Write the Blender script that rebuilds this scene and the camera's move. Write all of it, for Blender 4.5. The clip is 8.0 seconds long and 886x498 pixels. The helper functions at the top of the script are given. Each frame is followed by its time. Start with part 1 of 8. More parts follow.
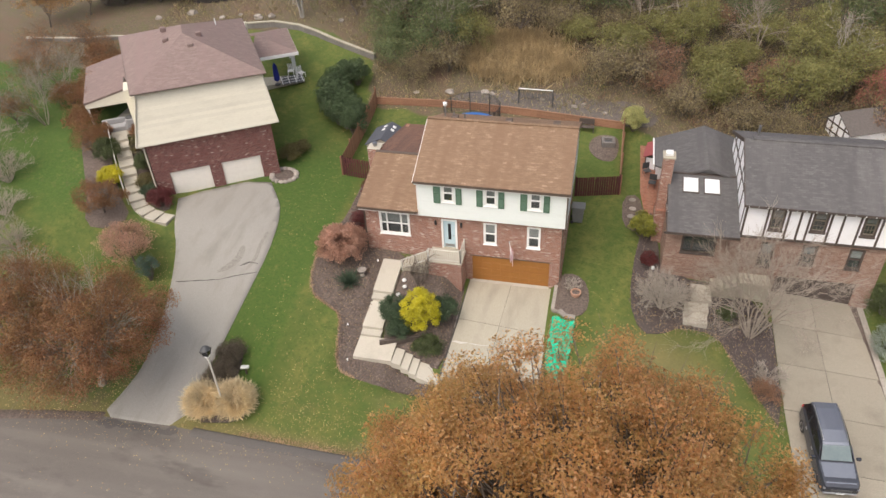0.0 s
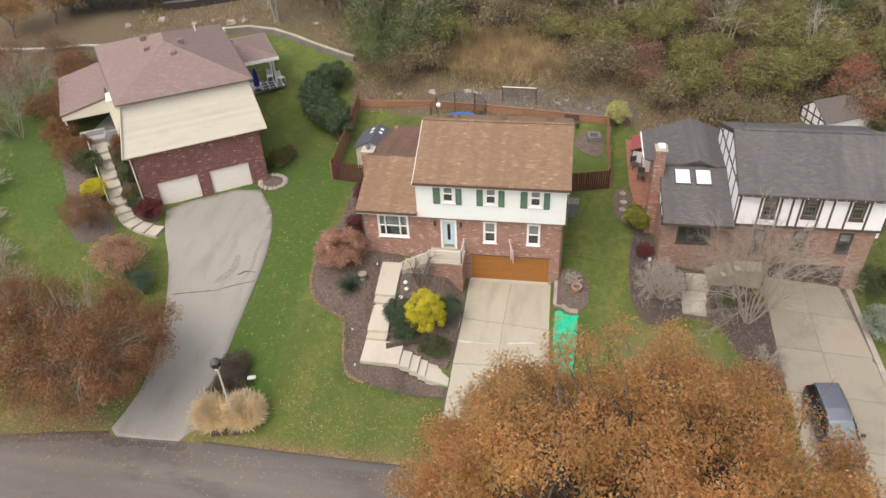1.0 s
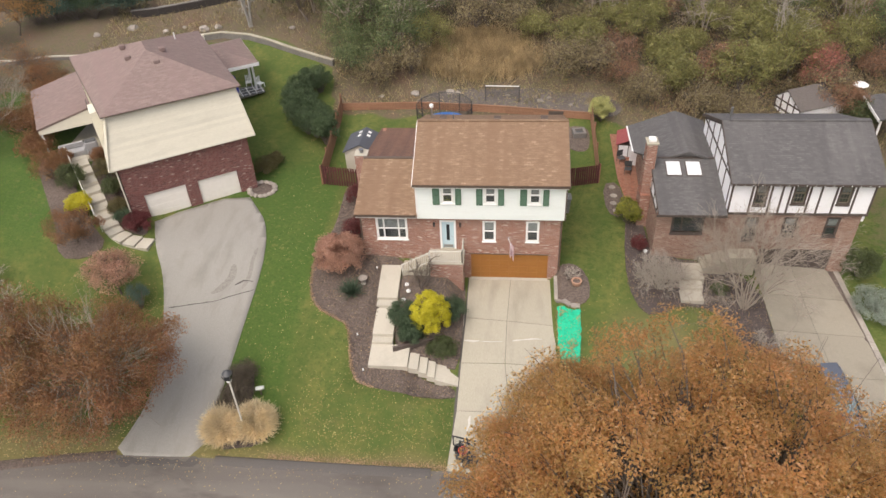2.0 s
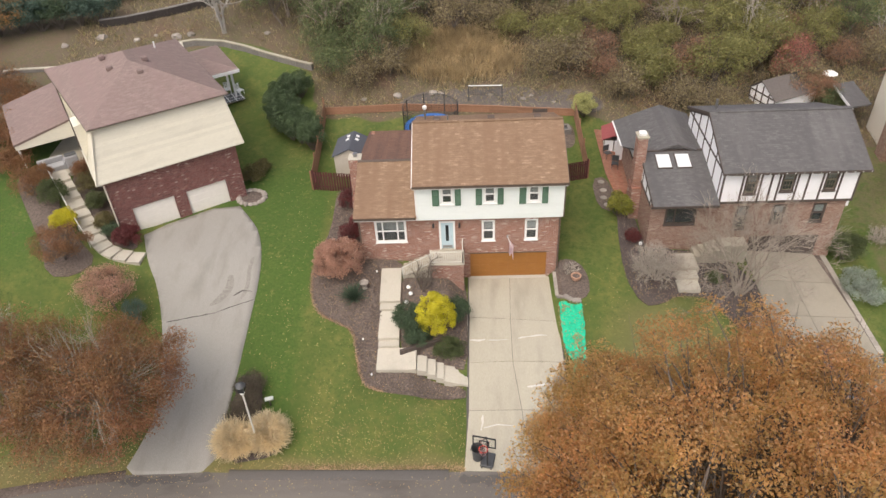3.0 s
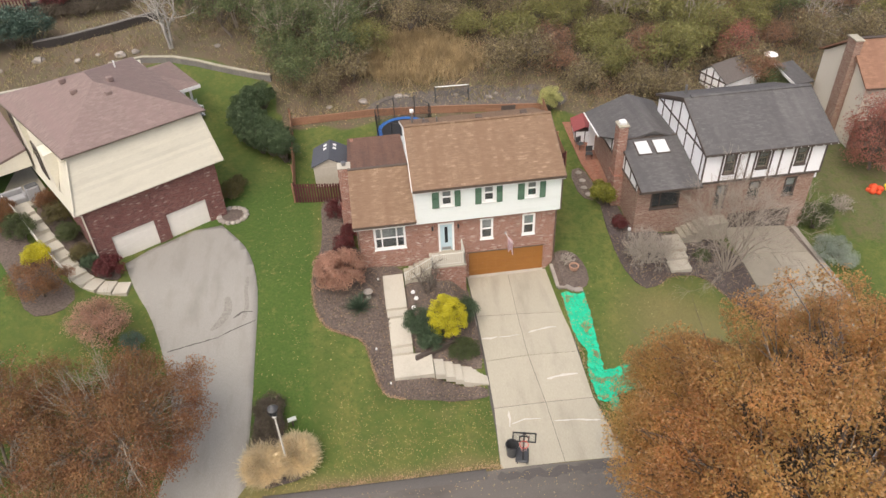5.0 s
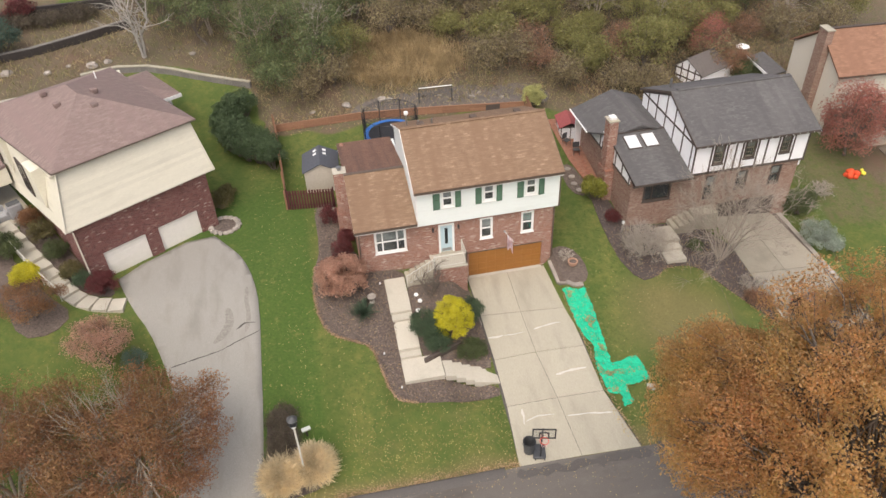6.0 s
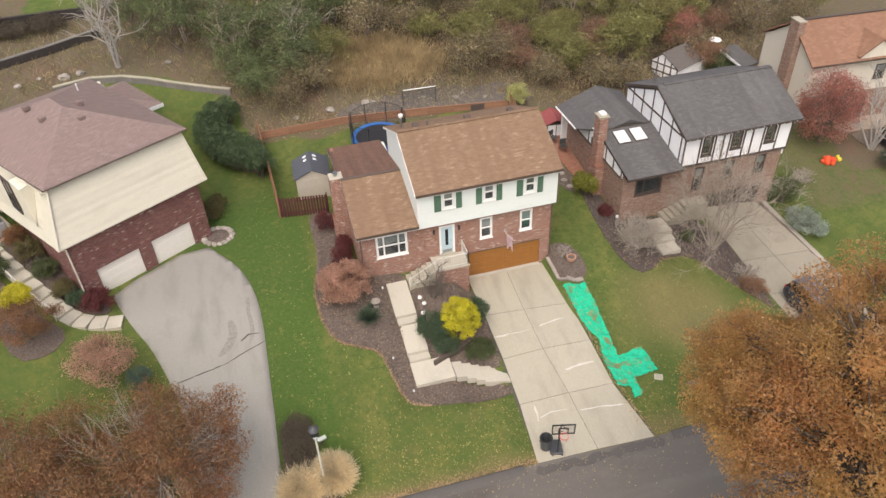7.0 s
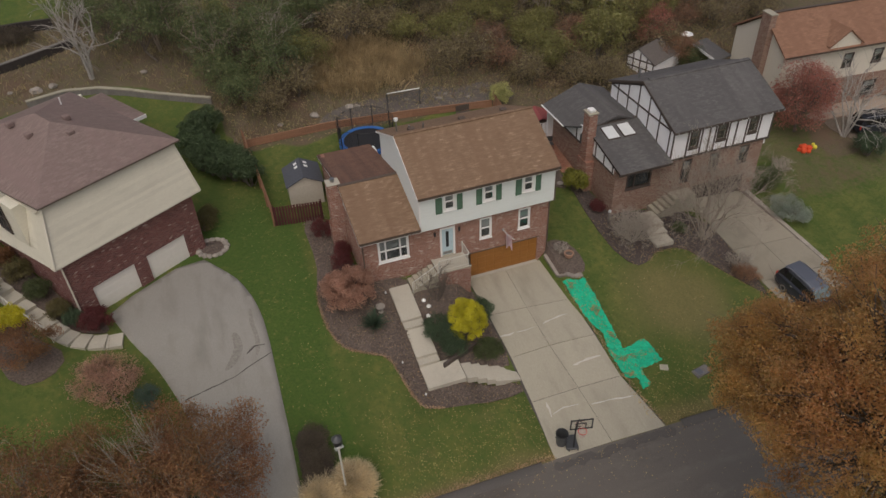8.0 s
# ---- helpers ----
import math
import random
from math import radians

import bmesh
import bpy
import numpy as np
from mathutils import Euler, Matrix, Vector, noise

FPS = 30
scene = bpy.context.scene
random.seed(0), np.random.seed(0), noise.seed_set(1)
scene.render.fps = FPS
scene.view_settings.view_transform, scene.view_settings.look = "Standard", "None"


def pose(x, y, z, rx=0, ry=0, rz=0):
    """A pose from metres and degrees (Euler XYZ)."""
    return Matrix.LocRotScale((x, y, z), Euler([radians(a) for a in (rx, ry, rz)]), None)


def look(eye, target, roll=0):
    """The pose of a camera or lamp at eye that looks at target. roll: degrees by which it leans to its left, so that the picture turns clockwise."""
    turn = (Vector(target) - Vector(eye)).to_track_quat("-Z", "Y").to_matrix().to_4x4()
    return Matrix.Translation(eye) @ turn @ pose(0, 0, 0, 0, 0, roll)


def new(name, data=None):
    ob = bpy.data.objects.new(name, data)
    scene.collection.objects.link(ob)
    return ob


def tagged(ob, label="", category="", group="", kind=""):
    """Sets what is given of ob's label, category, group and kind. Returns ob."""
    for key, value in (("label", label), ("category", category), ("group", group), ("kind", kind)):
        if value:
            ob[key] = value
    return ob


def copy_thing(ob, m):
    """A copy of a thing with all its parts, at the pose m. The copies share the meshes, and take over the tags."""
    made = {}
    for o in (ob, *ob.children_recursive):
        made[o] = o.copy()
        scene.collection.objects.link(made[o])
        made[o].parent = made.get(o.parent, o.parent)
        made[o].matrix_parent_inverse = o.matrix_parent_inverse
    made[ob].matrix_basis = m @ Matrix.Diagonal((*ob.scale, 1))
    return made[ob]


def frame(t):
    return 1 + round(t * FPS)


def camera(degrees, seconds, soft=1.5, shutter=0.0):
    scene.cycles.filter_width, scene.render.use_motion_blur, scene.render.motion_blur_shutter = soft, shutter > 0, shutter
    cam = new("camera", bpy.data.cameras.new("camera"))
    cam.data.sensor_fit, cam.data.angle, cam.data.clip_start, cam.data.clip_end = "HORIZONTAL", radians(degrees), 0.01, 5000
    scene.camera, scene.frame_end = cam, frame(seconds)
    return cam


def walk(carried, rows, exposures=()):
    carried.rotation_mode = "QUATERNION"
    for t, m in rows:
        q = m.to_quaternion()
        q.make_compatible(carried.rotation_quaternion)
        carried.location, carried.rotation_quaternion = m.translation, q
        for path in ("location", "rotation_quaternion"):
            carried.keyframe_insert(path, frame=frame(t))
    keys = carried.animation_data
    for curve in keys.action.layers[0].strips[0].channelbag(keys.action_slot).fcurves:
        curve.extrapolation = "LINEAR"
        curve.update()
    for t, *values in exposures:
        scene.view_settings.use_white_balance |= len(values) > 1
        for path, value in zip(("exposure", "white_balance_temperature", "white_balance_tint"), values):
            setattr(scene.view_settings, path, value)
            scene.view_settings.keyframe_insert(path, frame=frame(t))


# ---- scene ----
cam = camera(61.9, 8.0)
PATH = [
    (0, (7.710, -36.812, 31.673), (-0.282, -6.182, 7.227), -3.05),
    (0.5, (6.413, -37.084, 31.781), (-0.479, -6.234, 7.268), -3.02),
    (1, (5.103, -37.320, 31.889), (-0.675, -6.286, 7.318), -2.98),
    (1.5, (3.781, -37.516, 31.992), (-0.871, -6.333, 7.371), -2.95),
    (3, (-0.246, -37.810, 32.248), (-1.477, -6.399, 7.512), -2.82),
    (3.5, (-1.603, -37.799, 32.311), (-1.686, -6.388, 7.547), -2.78),
    (4, (-2.965, -37.729, 32.364), (-1.898, -6.358, 7.573), -2.73),
    (4.5, (-4.329, -37.601, 32.409), (-2.114, -6.310, 7.593), -2.67),
    (6, (-8.411, -36.871, 32.528), (-2.780, -6.069, 7.637), -2.50),
    (6.5, (-9.758, -36.520, 32.579), (-3.004, -5.967, 7.660), -2.43),
    (7, (-11.093, -36.121, 32.647), (-3.228, -5.861, 7.695), -2.36),
    (7.5, (-12.412, -35.678, 32.740), (-3.450, -5.757, 7.751), -2.29),
    (8, (-13.711, -35.198, 32.867), (-3.668, -5.661, 7.835), -2.22),
]
walk(cam, [(t, look(eye, target, roll)) for t, eye, target, roll in PATH],
     [(0, 0.42, 6330, 10), (7.6, 0.42, 6330, 10), (7.7, 0.21, 6330, 10), (7.8, -0.06, 6330, 10), (7.9, -0.38, 6330, 10), (8.0, -0.74, 6330, 10)])

# ---- light ----
world = bpy.data.worlds.new("overcast_sky")
scene.world = world
world.use_nodes = True
wn = world.node_tree.nodes
sky = wn.new("ShaderNodeTexSky")
sky.sky_type, sky.sun_disc = "NISHITA", False
sky.sun_elevation, sky.sun_rotation = radians(58), radians(207)
sky.air_density, sky.dust_density, sky.ozone_density = 0.6, 8.0, 0.5
world.node_tree.links.new(sky.outputs[0], wn["Background"].inputs[0])
wn["Background"].inputs[1].default_value = 0.13
sun_data = bpy.data.lights.new("sun", "SUN")
sun_data.energy, sun_data.angle, sun_data.color = 1.4, radians(120), (1.0, 0.96, 0.90)
sun = new("sun", sun_data)
sun.matrix_world = look((-13, -22, 46), (0, 4, 0))


# ---- small tools ----
def ease(xs, zs, x):
    if x <= xs[0]:
        return zs[0]
    for a, b, za, zb in zip(xs, xs[1:], zs, zs[1:]):
        if x <= b:
            return za + (zb - za) * (x - a) / (b - a)
    return zs[-1]


def soft(e0, e1, x):
    k = min(1, max(0, (x - e0) / (e1 - e0)))
    return k * k * (3 - 2 * k)


def street(x):
    return -1.47 - 0.025 * max(-50, min(50, x))


def drive_z(x, y):
    return ease((-14.4, -10.8, -7.4, -1.5, 1), (street(x), -0.93, -0.27, -0.03, 0), y)


def ground(x, y):
    """Height of the land."""
    g0 = ease((-60, -30, -22, -16, -6, 8, 24, 40), (3.6, 2.9, 2.1, 2.0, 1.72, 0.75, -0.75, -0.9), x)
    g7 = ease((-60, -30, -25.5, -22, -6, 8, 24, 40), (5.2, 4.2, 3.2, 2.5, 2.1, 1.3, 0.0, -0.2), x)
    g17 = ease((-40, -22, -12, 0, 10, 25, 40), (4.8, 3.6, 2.7, 2.8, 2.7, 0.9, 0.4), x)
    g30 = ease((-40, -22, 0, 10, 25, 40), (7.0, 6.3, 6.6, 6.3, 3.4, 2.0), x)
    g60 = ease((-40, 0, 40), (13, 16, 8), x)
    s = street(x)
    z = ease((-14.4, 0, 7, 17, 30, 60, 140), (s, g0, g7, g17, g30, g60, g60 + 14), y)
    k = soft(-1.6, -0.3, x) * (1 - soft(5.35, 5.9, x)) * (1 - soft(0.2, 0.8, y))
    z -= 0.36 * soft(-7.2, -6.2, x) * (1 - soft(-1.6, -0.4, x)) * soft(-10.5, -8.6, y) * (1 - soft(-6.6, -4.8, y))
    z -= 0.16 * soft(-6.3, -5.8, x) * (1 - soft(-4.35, -3.9, x)) * soft(-7.0, -6.2, y) * (1 - soft(-0.6, 0.0, y))
    z -= 0.3 * soft(-3.6, -2.6, x) * (1 - soft(-0.35, 0.0, x)) * soft(-10.4, -9.3, y) * (1 - soft(-7.6, -6.8, y))
    return z + (drive_z(x, y) - z) * k


def thing(name, label, category, at=(0, 0, 0), turn=0.0, group="", kind=""):
    """An Empty at the base of a thing, which carries its parts."""
    ob = new(name)
    ob.matrix_world = pose(*at, 0, 0, turn)
    ob.empty_display_size = 0.2
    return tagged(ob, label, category, group, kind)


def mesh_of(name, bm, material, smooth=False):
    me = bpy.data.meshes.new(name)
    bm.to_mesh(me)
    bm.free()
    for m in material if isinstance(material, (list, tuple)) else (material,):
        me.materials.append(m)
    if smooth:
        me.shade_smooth()
    return me


def part(name, bm, material, parent=None, label="", smooth=False):
    """Links a bmesh, or a ready mesh, as one object under its parent."""
    me = mesh_of(name, bm, material, smooth) if isinstance(bm, bmesh.types.BMesh) else bm
    ob = new(name, me)
    ob.parent = parent
    return tagged(ob, label, kind="stuff" if name in ("branchwork", "crown", "foliage", "plume", "louvres", "light_string") else "")


def box(x0, x1, y0, y1, z0, z1, bevel=0.0, bm=None):
    own = bmesh.new()
    bmesh.ops.create_cube(own, size=1)
    for v in own.verts:
        v.co = Vector(((x0 + x1) / 2 + v.co.x * (x1 - x0), (y0 + y1) / 2 + v.co.y * (y1 - y0), (z0 + z1) / 2 + v.co.z * (z1 - z0)))
    if bevel:
        bmesh.ops.bevel(own, geom=own.edges[:], offset=bevel, segments=1, affect="EDGES")
    return own if bm is None else join(bm, own)


def join(bm, other, m=None):
    if m is not None:
        bmesh.ops.transform(other, matrix=m, verts=other.verts)
    me = bpy.data.meshes.new("joined")
    other.to_mesh(me)
    other.free()
    bm.from_mesh(me)
    bpy.data.meshes.remove(me)
    return bm


def tube(points, radii, sides=8, bm=None, close=True):
    """A tapered tube along points."""
    bm = bmesh.new() if bm is None else bm
    pts = [Vector(p) for p in points]
    if isinstance(radii, (int, float)):
        radii = [radii] * len(pts)
    rings = []
    for i, p in enumerate(pts):
        d = (pts[min(i + 1, len(pts) - 1)] - pts[max(i - 1, 0)]).normalized()
        s = d.cross(Vector((0, 0, 1)) if abs(d.z) < 0.9 else Vector((1, 0, 0))).normalized()
        u = s.cross(d)
        rings.append([bm.verts.new(p + radii[i] * (s * math.cos(k * 2 * math.pi / sides) + u * math.sin(k * 2 * math.pi / sides))) for k in range(sides)])
    for r0, r1 in zip(rings, rings[1:]):
        for k in range(sides):
            bm.faces.new((r0[k], r0[(k + 1) % sides], r1[(k + 1) % sides], r1[k]))
    if close:
        bm.faces.new(rings[0][::-1])
        bm.faces.new(rings[-1])
    return bm


def lathe(profile, sides=20, bm=None, at=(0, 0, 0)):
    """A turned body from (radius, height) pairs."""
    bm = bmesh.new() if bm is None else bm
    rings = [[bm.verts.new((at[0] + r * math.cos(k * 2 * math.pi / sides), at[1] + r * math.sin(k * 2 * math.pi / sides), at[2] + z)) for k in range(sides)] for r, z in profile]
    for r0, r1 in zip(rings, rings[1:]):
        for k in range(sides):
            bm.faces.new((r0[k], r0[(k + 1) % sides], r1[(k + 1) % sides], r1[k]))
    bm.faces.new(rings[0][::-1])
    bm.faces.new(rings[-1])
    return bm


def slab(quad, thick, bm=None):
    """A flat plate of any corners (counter-clockwise from its outer side), with thickness to the inside."""
    bm = bmesh.new() if bm is None else bm
    q = [Vector(p) for p in quad]
    n = (q[1] - q[0]).cross(q[2] - q[0]).normalized()
    a = [bm.verts.new(p) for p in q]
    b = [bm.verts.new(p - n * thick) for p in q]
    bm.faces.new(a)
    bm.faces.new(b[::-1])
    for i in range(len(q)):
        j = (i + 1) % len(q)
        bm.faces.new((a[i], b[i], b[j], a[j]))
    return bm


def pierced(u0, u1, z0, z1, holes, thick, bm=None, m=None):
    """An upright wall from u0 to u1 in the plane y = 0, whose body goes back to y = thick, with openings (u0, u1, z0, z1)."""
    own = bmesh.new()
    us = sorted({u0, u1, *[h[0] for h in holes], *[h[1] for h in holes]})
    zs = sorted({z0, z1, *[h[2] for h in holes], *[h[3] for h in holes]})
    solid = lambda i, k: 0 <= i < len(us) - 1 and 0 <= k < len(zs) - 1 and not any(
        h[0] < (us[i] + us[i + 1]) / 2 < h[1] and h[2] < (zs[k] + zs[k + 1]) / 2 < h[3] for h in holes)
    quad = lambda *p: own.faces.new([own.verts.new(c) for c in p])
    for i in range(len(us) - 1):
        for k in range(len(zs) - 1):
            if not solid(i, k):
                continue
            a, b, c, d = us[i], us[i + 1], zs[k], zs[k + 1]
            quad((a, 0, c), (b, 0, c), (b, 0, d), (a, 0, d))
            quad((b, thick, c), (a, thick, c), (a, thick, d), (b, thick, d))
            if not solid(i - 1, k):
                quad((a, thick, c), (a, 0, c), (a, 0, d), (a, thick, d))
            if not solid(i + 1, k):
                quad((b, 0, c), (b, thick, c), (b, thick, d), (b, 0, d))
            if not solid(i, k - 1):
                quad((a, thick, c), (b, thick, c), (b, 0, c), (a, 0, c))
            if not solid(i, k + 1):
                quad((a, 0, d), (b, 0, d), (b, thick, d), (a, thick, d))
    bmesh.ops.remove_doubles(own, verts=own.verts, dist=0.0005)
    if m is not None:
        bmesh.ops.transform(own, matrix=m, verts=own.verts)
    return own if bm is None else join(bm, own)


def prism(outline, depth, m=None):
    """A flat outline in the plane y = 0, given as (u, z), thickened back to y = depth."""
    bm = slab([(u, 0, z) for u, z in outline], depth)
    if m is not None:
        bmesh.ops.transform(bm, matrix=m, verts=bm.verts)
    return bm


def inside(poly, x, y):
    hit = False
    for (x0, y0), (x1, y1) in zip(poly, poly[1:] + poly[:1]):
        if (y0 > y) != (y1 > y) and x < (x1 - x0) * (y - y0) / (y1 - y0) + x0:
            hit = not hit
    return hit


def rounded(poly, step=0.35, passes=2):
    """Cuts the corners of a closed outline and samples it evenly."""
    for _ in range(passes):
        poly = [q for (x0, y0), (x1, y1) in zip(poly, poly[1:] + poly[:1])
                for q in ((0.75 * x0 + 0.25 * x1, 0.75 * y0 + 0.25 * y1), (0.25 * x0 + 0.75 * x1, 0.25 * y0 + 0.75 * y1))]
    out = []
    for (x0, y0), (x1, y1) in zip(poly, poly[1:] + poly[:1]):
        n = max(1, int(math.hypot(x1 - x0, y1 - y0) / step))
        out += [(x0 + (x1 - x0) * i / n, y0 + (y1 - y0) * i / n) for i in range(n)]
    return out


def drape(outline, lift, cell=0.4, height=None, rough=0.0, skirt=0.12):
    """A sheet over the land inside an outline, with an edge that goes into the soil."""
    from mathutils.geometry import delaunay_2d_cdt
    height = height or ground
    n = len(outline)
    pts = [Vector(p) for p in outline]
    xs, ys = [p[0] for p in outline], [p[1] for p in outline]
    x = min(xs) + cell / 2
    while x < max(xs):
        y = min(ys) + cell / 2
        while y < max(ys):
            if inside(outline, x, y):
                pts.append(Vector((x + 0.07 * cell * math.sin(7 * y), y + 0.07 * cell * math.sin(9 * x))))
            y += cell
        x += cell
    co, _, faces, *_ = delaunay_2d_cdt(pts, [(i, (i + 1) % n) for i in range(n)], [], 1, 0.001)
    bm = bmesh.new()
    vs = [bm.verts.new((p[0], p[1], height(p[0], p[1]) + lift + rough * noise.noise((p[0] * 1.7, p[1] * 1.7, 3)))) for p in co]
    for f in faces:
        bm.faces.new([vs[i] for i in f])
    bmesh.ops.recalc_face_normals(bm, faces=bm.faces)
    if sum(f.normal.z for f in bm.faces) < 0:
        bmesh.ops.reverse_faces(bm, faces=bm.faces)
    rim = [e for e in bm.edges if e.is_boundary]
    low = bmesh.ops.extrude_edge_only(bm, edges=rim)["geom"]
    for v in low:
        if isinstance(v, bmesh.types.BMVert):
            v.co.z -= skirt
    return bm


# ---- materials ----
def start(name):
    m = bpy.data.materials.new(name)
    m.use_nodes = True
    nt = m.node_tree
    return m, nt, nt.nodes["Principled BSDF"], lambda kind: nt.nodes.new("ShaderNode" + kind), nt.links.new


def blend(nt, fac, a, b, mode="MIX"):
    mix = nt.nodes.new("ShaderNodeMix")
    mix.data_type, mix.blend_type = "RGBA", mode
    for i, v in ((0, fac), (6, a), (7, b)):
        if isinstance(v, bpy.types.NodeSocket):
            nt.links.new(v, mix.inputs[i])
        else:
            mix.inputs[i].default_value = (*v, 1) if isinstance(v, tuple) else v
    return mix.outputs[2]


def noise_of(nt, vector, scale, detail=4, rough=0.6):
    n = nt.nodes.new("ShaderNodeTexNoise")
    n.inputs["Scale"].default_value, n.inputs["Detail"].default_value, n.inputs["Roughness"].default_value = scale, detail, rough
    nt.links.new(vector, n.inputs["Vector"])
    return n.outputs[0]


def span(nt, value, lo, hi):
    r = nt.nodes.new("ShaderNodeMapRange")
    nt.links.new(value, r.inputs[0])
    r.inputs[1].default_value, r.inputs[2].default_value = lo, hi
    return r.outputs[0]


def scaled(nt, vector, s):
    n = nt.nodes.new("ShaderNodeMapping")
    n.inputs["Scale"].default_value = s
    nt.links.new(vector, n.inputs[0])
    return n.outputs[0]


def bumped(nt, bsdf, height, strength, dist=0.02):
    b = nt.nodes.new("ShaderNodeBump")
    b.inputs["Strength"].default_value, b.inputs["Distance"].default_value = strength, dist
    nt.links.new(height, b.inputs["Height"])
    nt.links.new(b.outputs[0], bsdf.inputs["Normal"])


def ramp(nt, value, stops, constant=False):
    r = nt.nodes.new("ShaderNodeValToRGB")
    r.color_ramp.interpolation = "CONSTANT" if constant else "LINEAR"
    while len(r.color_ramp.elements) < len(stops):
        r.color_ramp.elements.new(0.5)
    for e, (p, c) in zip(r.color_ramp.elements, stops):
        e.position, e.color = p, (*c, 1)
    nt.links.new(value, r.inputs[0])
    return r.outputs[0]


def grainy(name, a, b, scale=6.0, rough=0.8, bump=0.3, c=None, cscale=0.5, camount=0.7, metal=0.0, stretch=None, vary=0.0, dist=0.02):
    """A surface with fine grain between a and b, and broad stains of c; vary shifts each object's value a little."""
    m, nt, bsdf, node, link = start(name)
    v = node("TexCoord").outputs["Object"]
    if stretch:
        v = scaled(nt, v, stretch)
    fine = noise_of(nt, v, scale, 6, 0.7)
    col = blend(nt, span(nt, fine, 0.3, 0.7), a, b)
    if c:
        broad = noise_of(nt, v, cscale, 3, 0.6)
        k = span(nt, broad, 0.5, 0.5 + 0.25 / max(camount, 0.01))
        col = blend(nt, k, col, c)
    if vary:
        info = node("ObjectInfo").outputs["Random"]
        hsv = node("HueSaturation")
        link(col, hsv.inputs["Color"])
        r = node("MapRange")
        link(info, r.inputs[0])
        r.inputs[3].default_value, r.inputs[4].default_value = 1 - vary, 1 + vary
        link(r.outputs[0], hsv.inputs["Value"])
        col = hsv.outputs[0]
    link(col, bsdf.inputs["Base Color"])
    bsdf.inputs["Roughness"].default_value, bsdf.inputs["Metallic"].default_value = rough, metal
    if bump:
        bumped(nt, bsdf, fine, bump, dist)
    return m


def coursed(name, stops, joint, width, row, gap, axes="wall", rough=0.85, stain=None, stain_scale=(0.5, 0.5, 0.5), amount=0.6, bump=0.6):
    """Rows of bricks or shingles, each piece with its own tone."""
    m, nt, bsdf, node, link = start(name)
    pale = stops[-1][1]
    v = node("TexCoord").outputs["Object"]
    sep, com = node("SeparateXYZ"), node("CombineXYZ")
    link(v, sep.inputs[0])
    if axes == "wall":
        add = node("Math")
        link(sep.outputs[0], add.inputs[0])
        link(sep.outputs[1], add.inputs[1])
        link(add.outputs[0], com.inputs[0])
        link(sep.outputs[2], com.inputs[1])
    else:
        link(sep.outputs[0 if axes == "xy" else 1], com.inputs[0])
        link(sep.outputs[1 if axes == "xy" else 0], com.inputs[1])
    t = node("TexBrick")
    t.inputs["Scale"].default_value, t.inputs["Mortar Size"].default_value = 1, gap
    t.inputs["Brick Width"].default_value, t.inputs["Row Height"].default_value = width, row
    t.inputs["Color1"].default_value, t.inputs["Color2"].default_value, t.inputs["Mortar"].default_value = (0, 0, 0, 1), (1, 1, 1, 1), (0.5, 0.5, 0.5, 1)
    link(com.outputs[0], t.inputs["Vector"])
    col = ramp(nt, t.outputs["Color"], stops)
    fine = noise_of(nt, v, 18, 4)
    col = blend(nt, span(nt, fine, 0.2, 1.4), col, (0.02, 0.018, 0.016))
    if axes != "wall":
        mottle = noise_of(nt, scaled(nt, v, (2.0, 8.0, 3.0)), 1.0, 4, 0.65)
        col = blend(nt, span(nt, mottle, 0.5, 1.05 if pale[0] < 0.2 else 0.9), col, pale)
        band = noise_of(nt, scaled(nt, v, (1.5, 0.07, 0.07)), 1.0, 3, 0.6)
        col = blend(nt, span(nt, band, 0.45, 0.8), col, joint)
    col = blend(nt, t.outputs["Fac"], col, joint)
    if stain:
        k = noise_of(nt, scaled(nt, v, stain_scale), 1.0, 4, 0.6)
        col = blend(nt, span(nt, k, 0.5, 0.5 + 0.3 / amount), col, stain)
    link(col, bsdf.inputs["Base Color"])
    bsdf.inputs["Roughness"].default_value = rough
    inv = node("Math")
    inv.operation = "SUBTRACT"
    inv.inputs[0].default_value = 1
    link(t.outputs["Fac"], inv.inputs[1])
    bumped(nt, bsdf, inv.outputs[0], bump, 0.01)
    return m


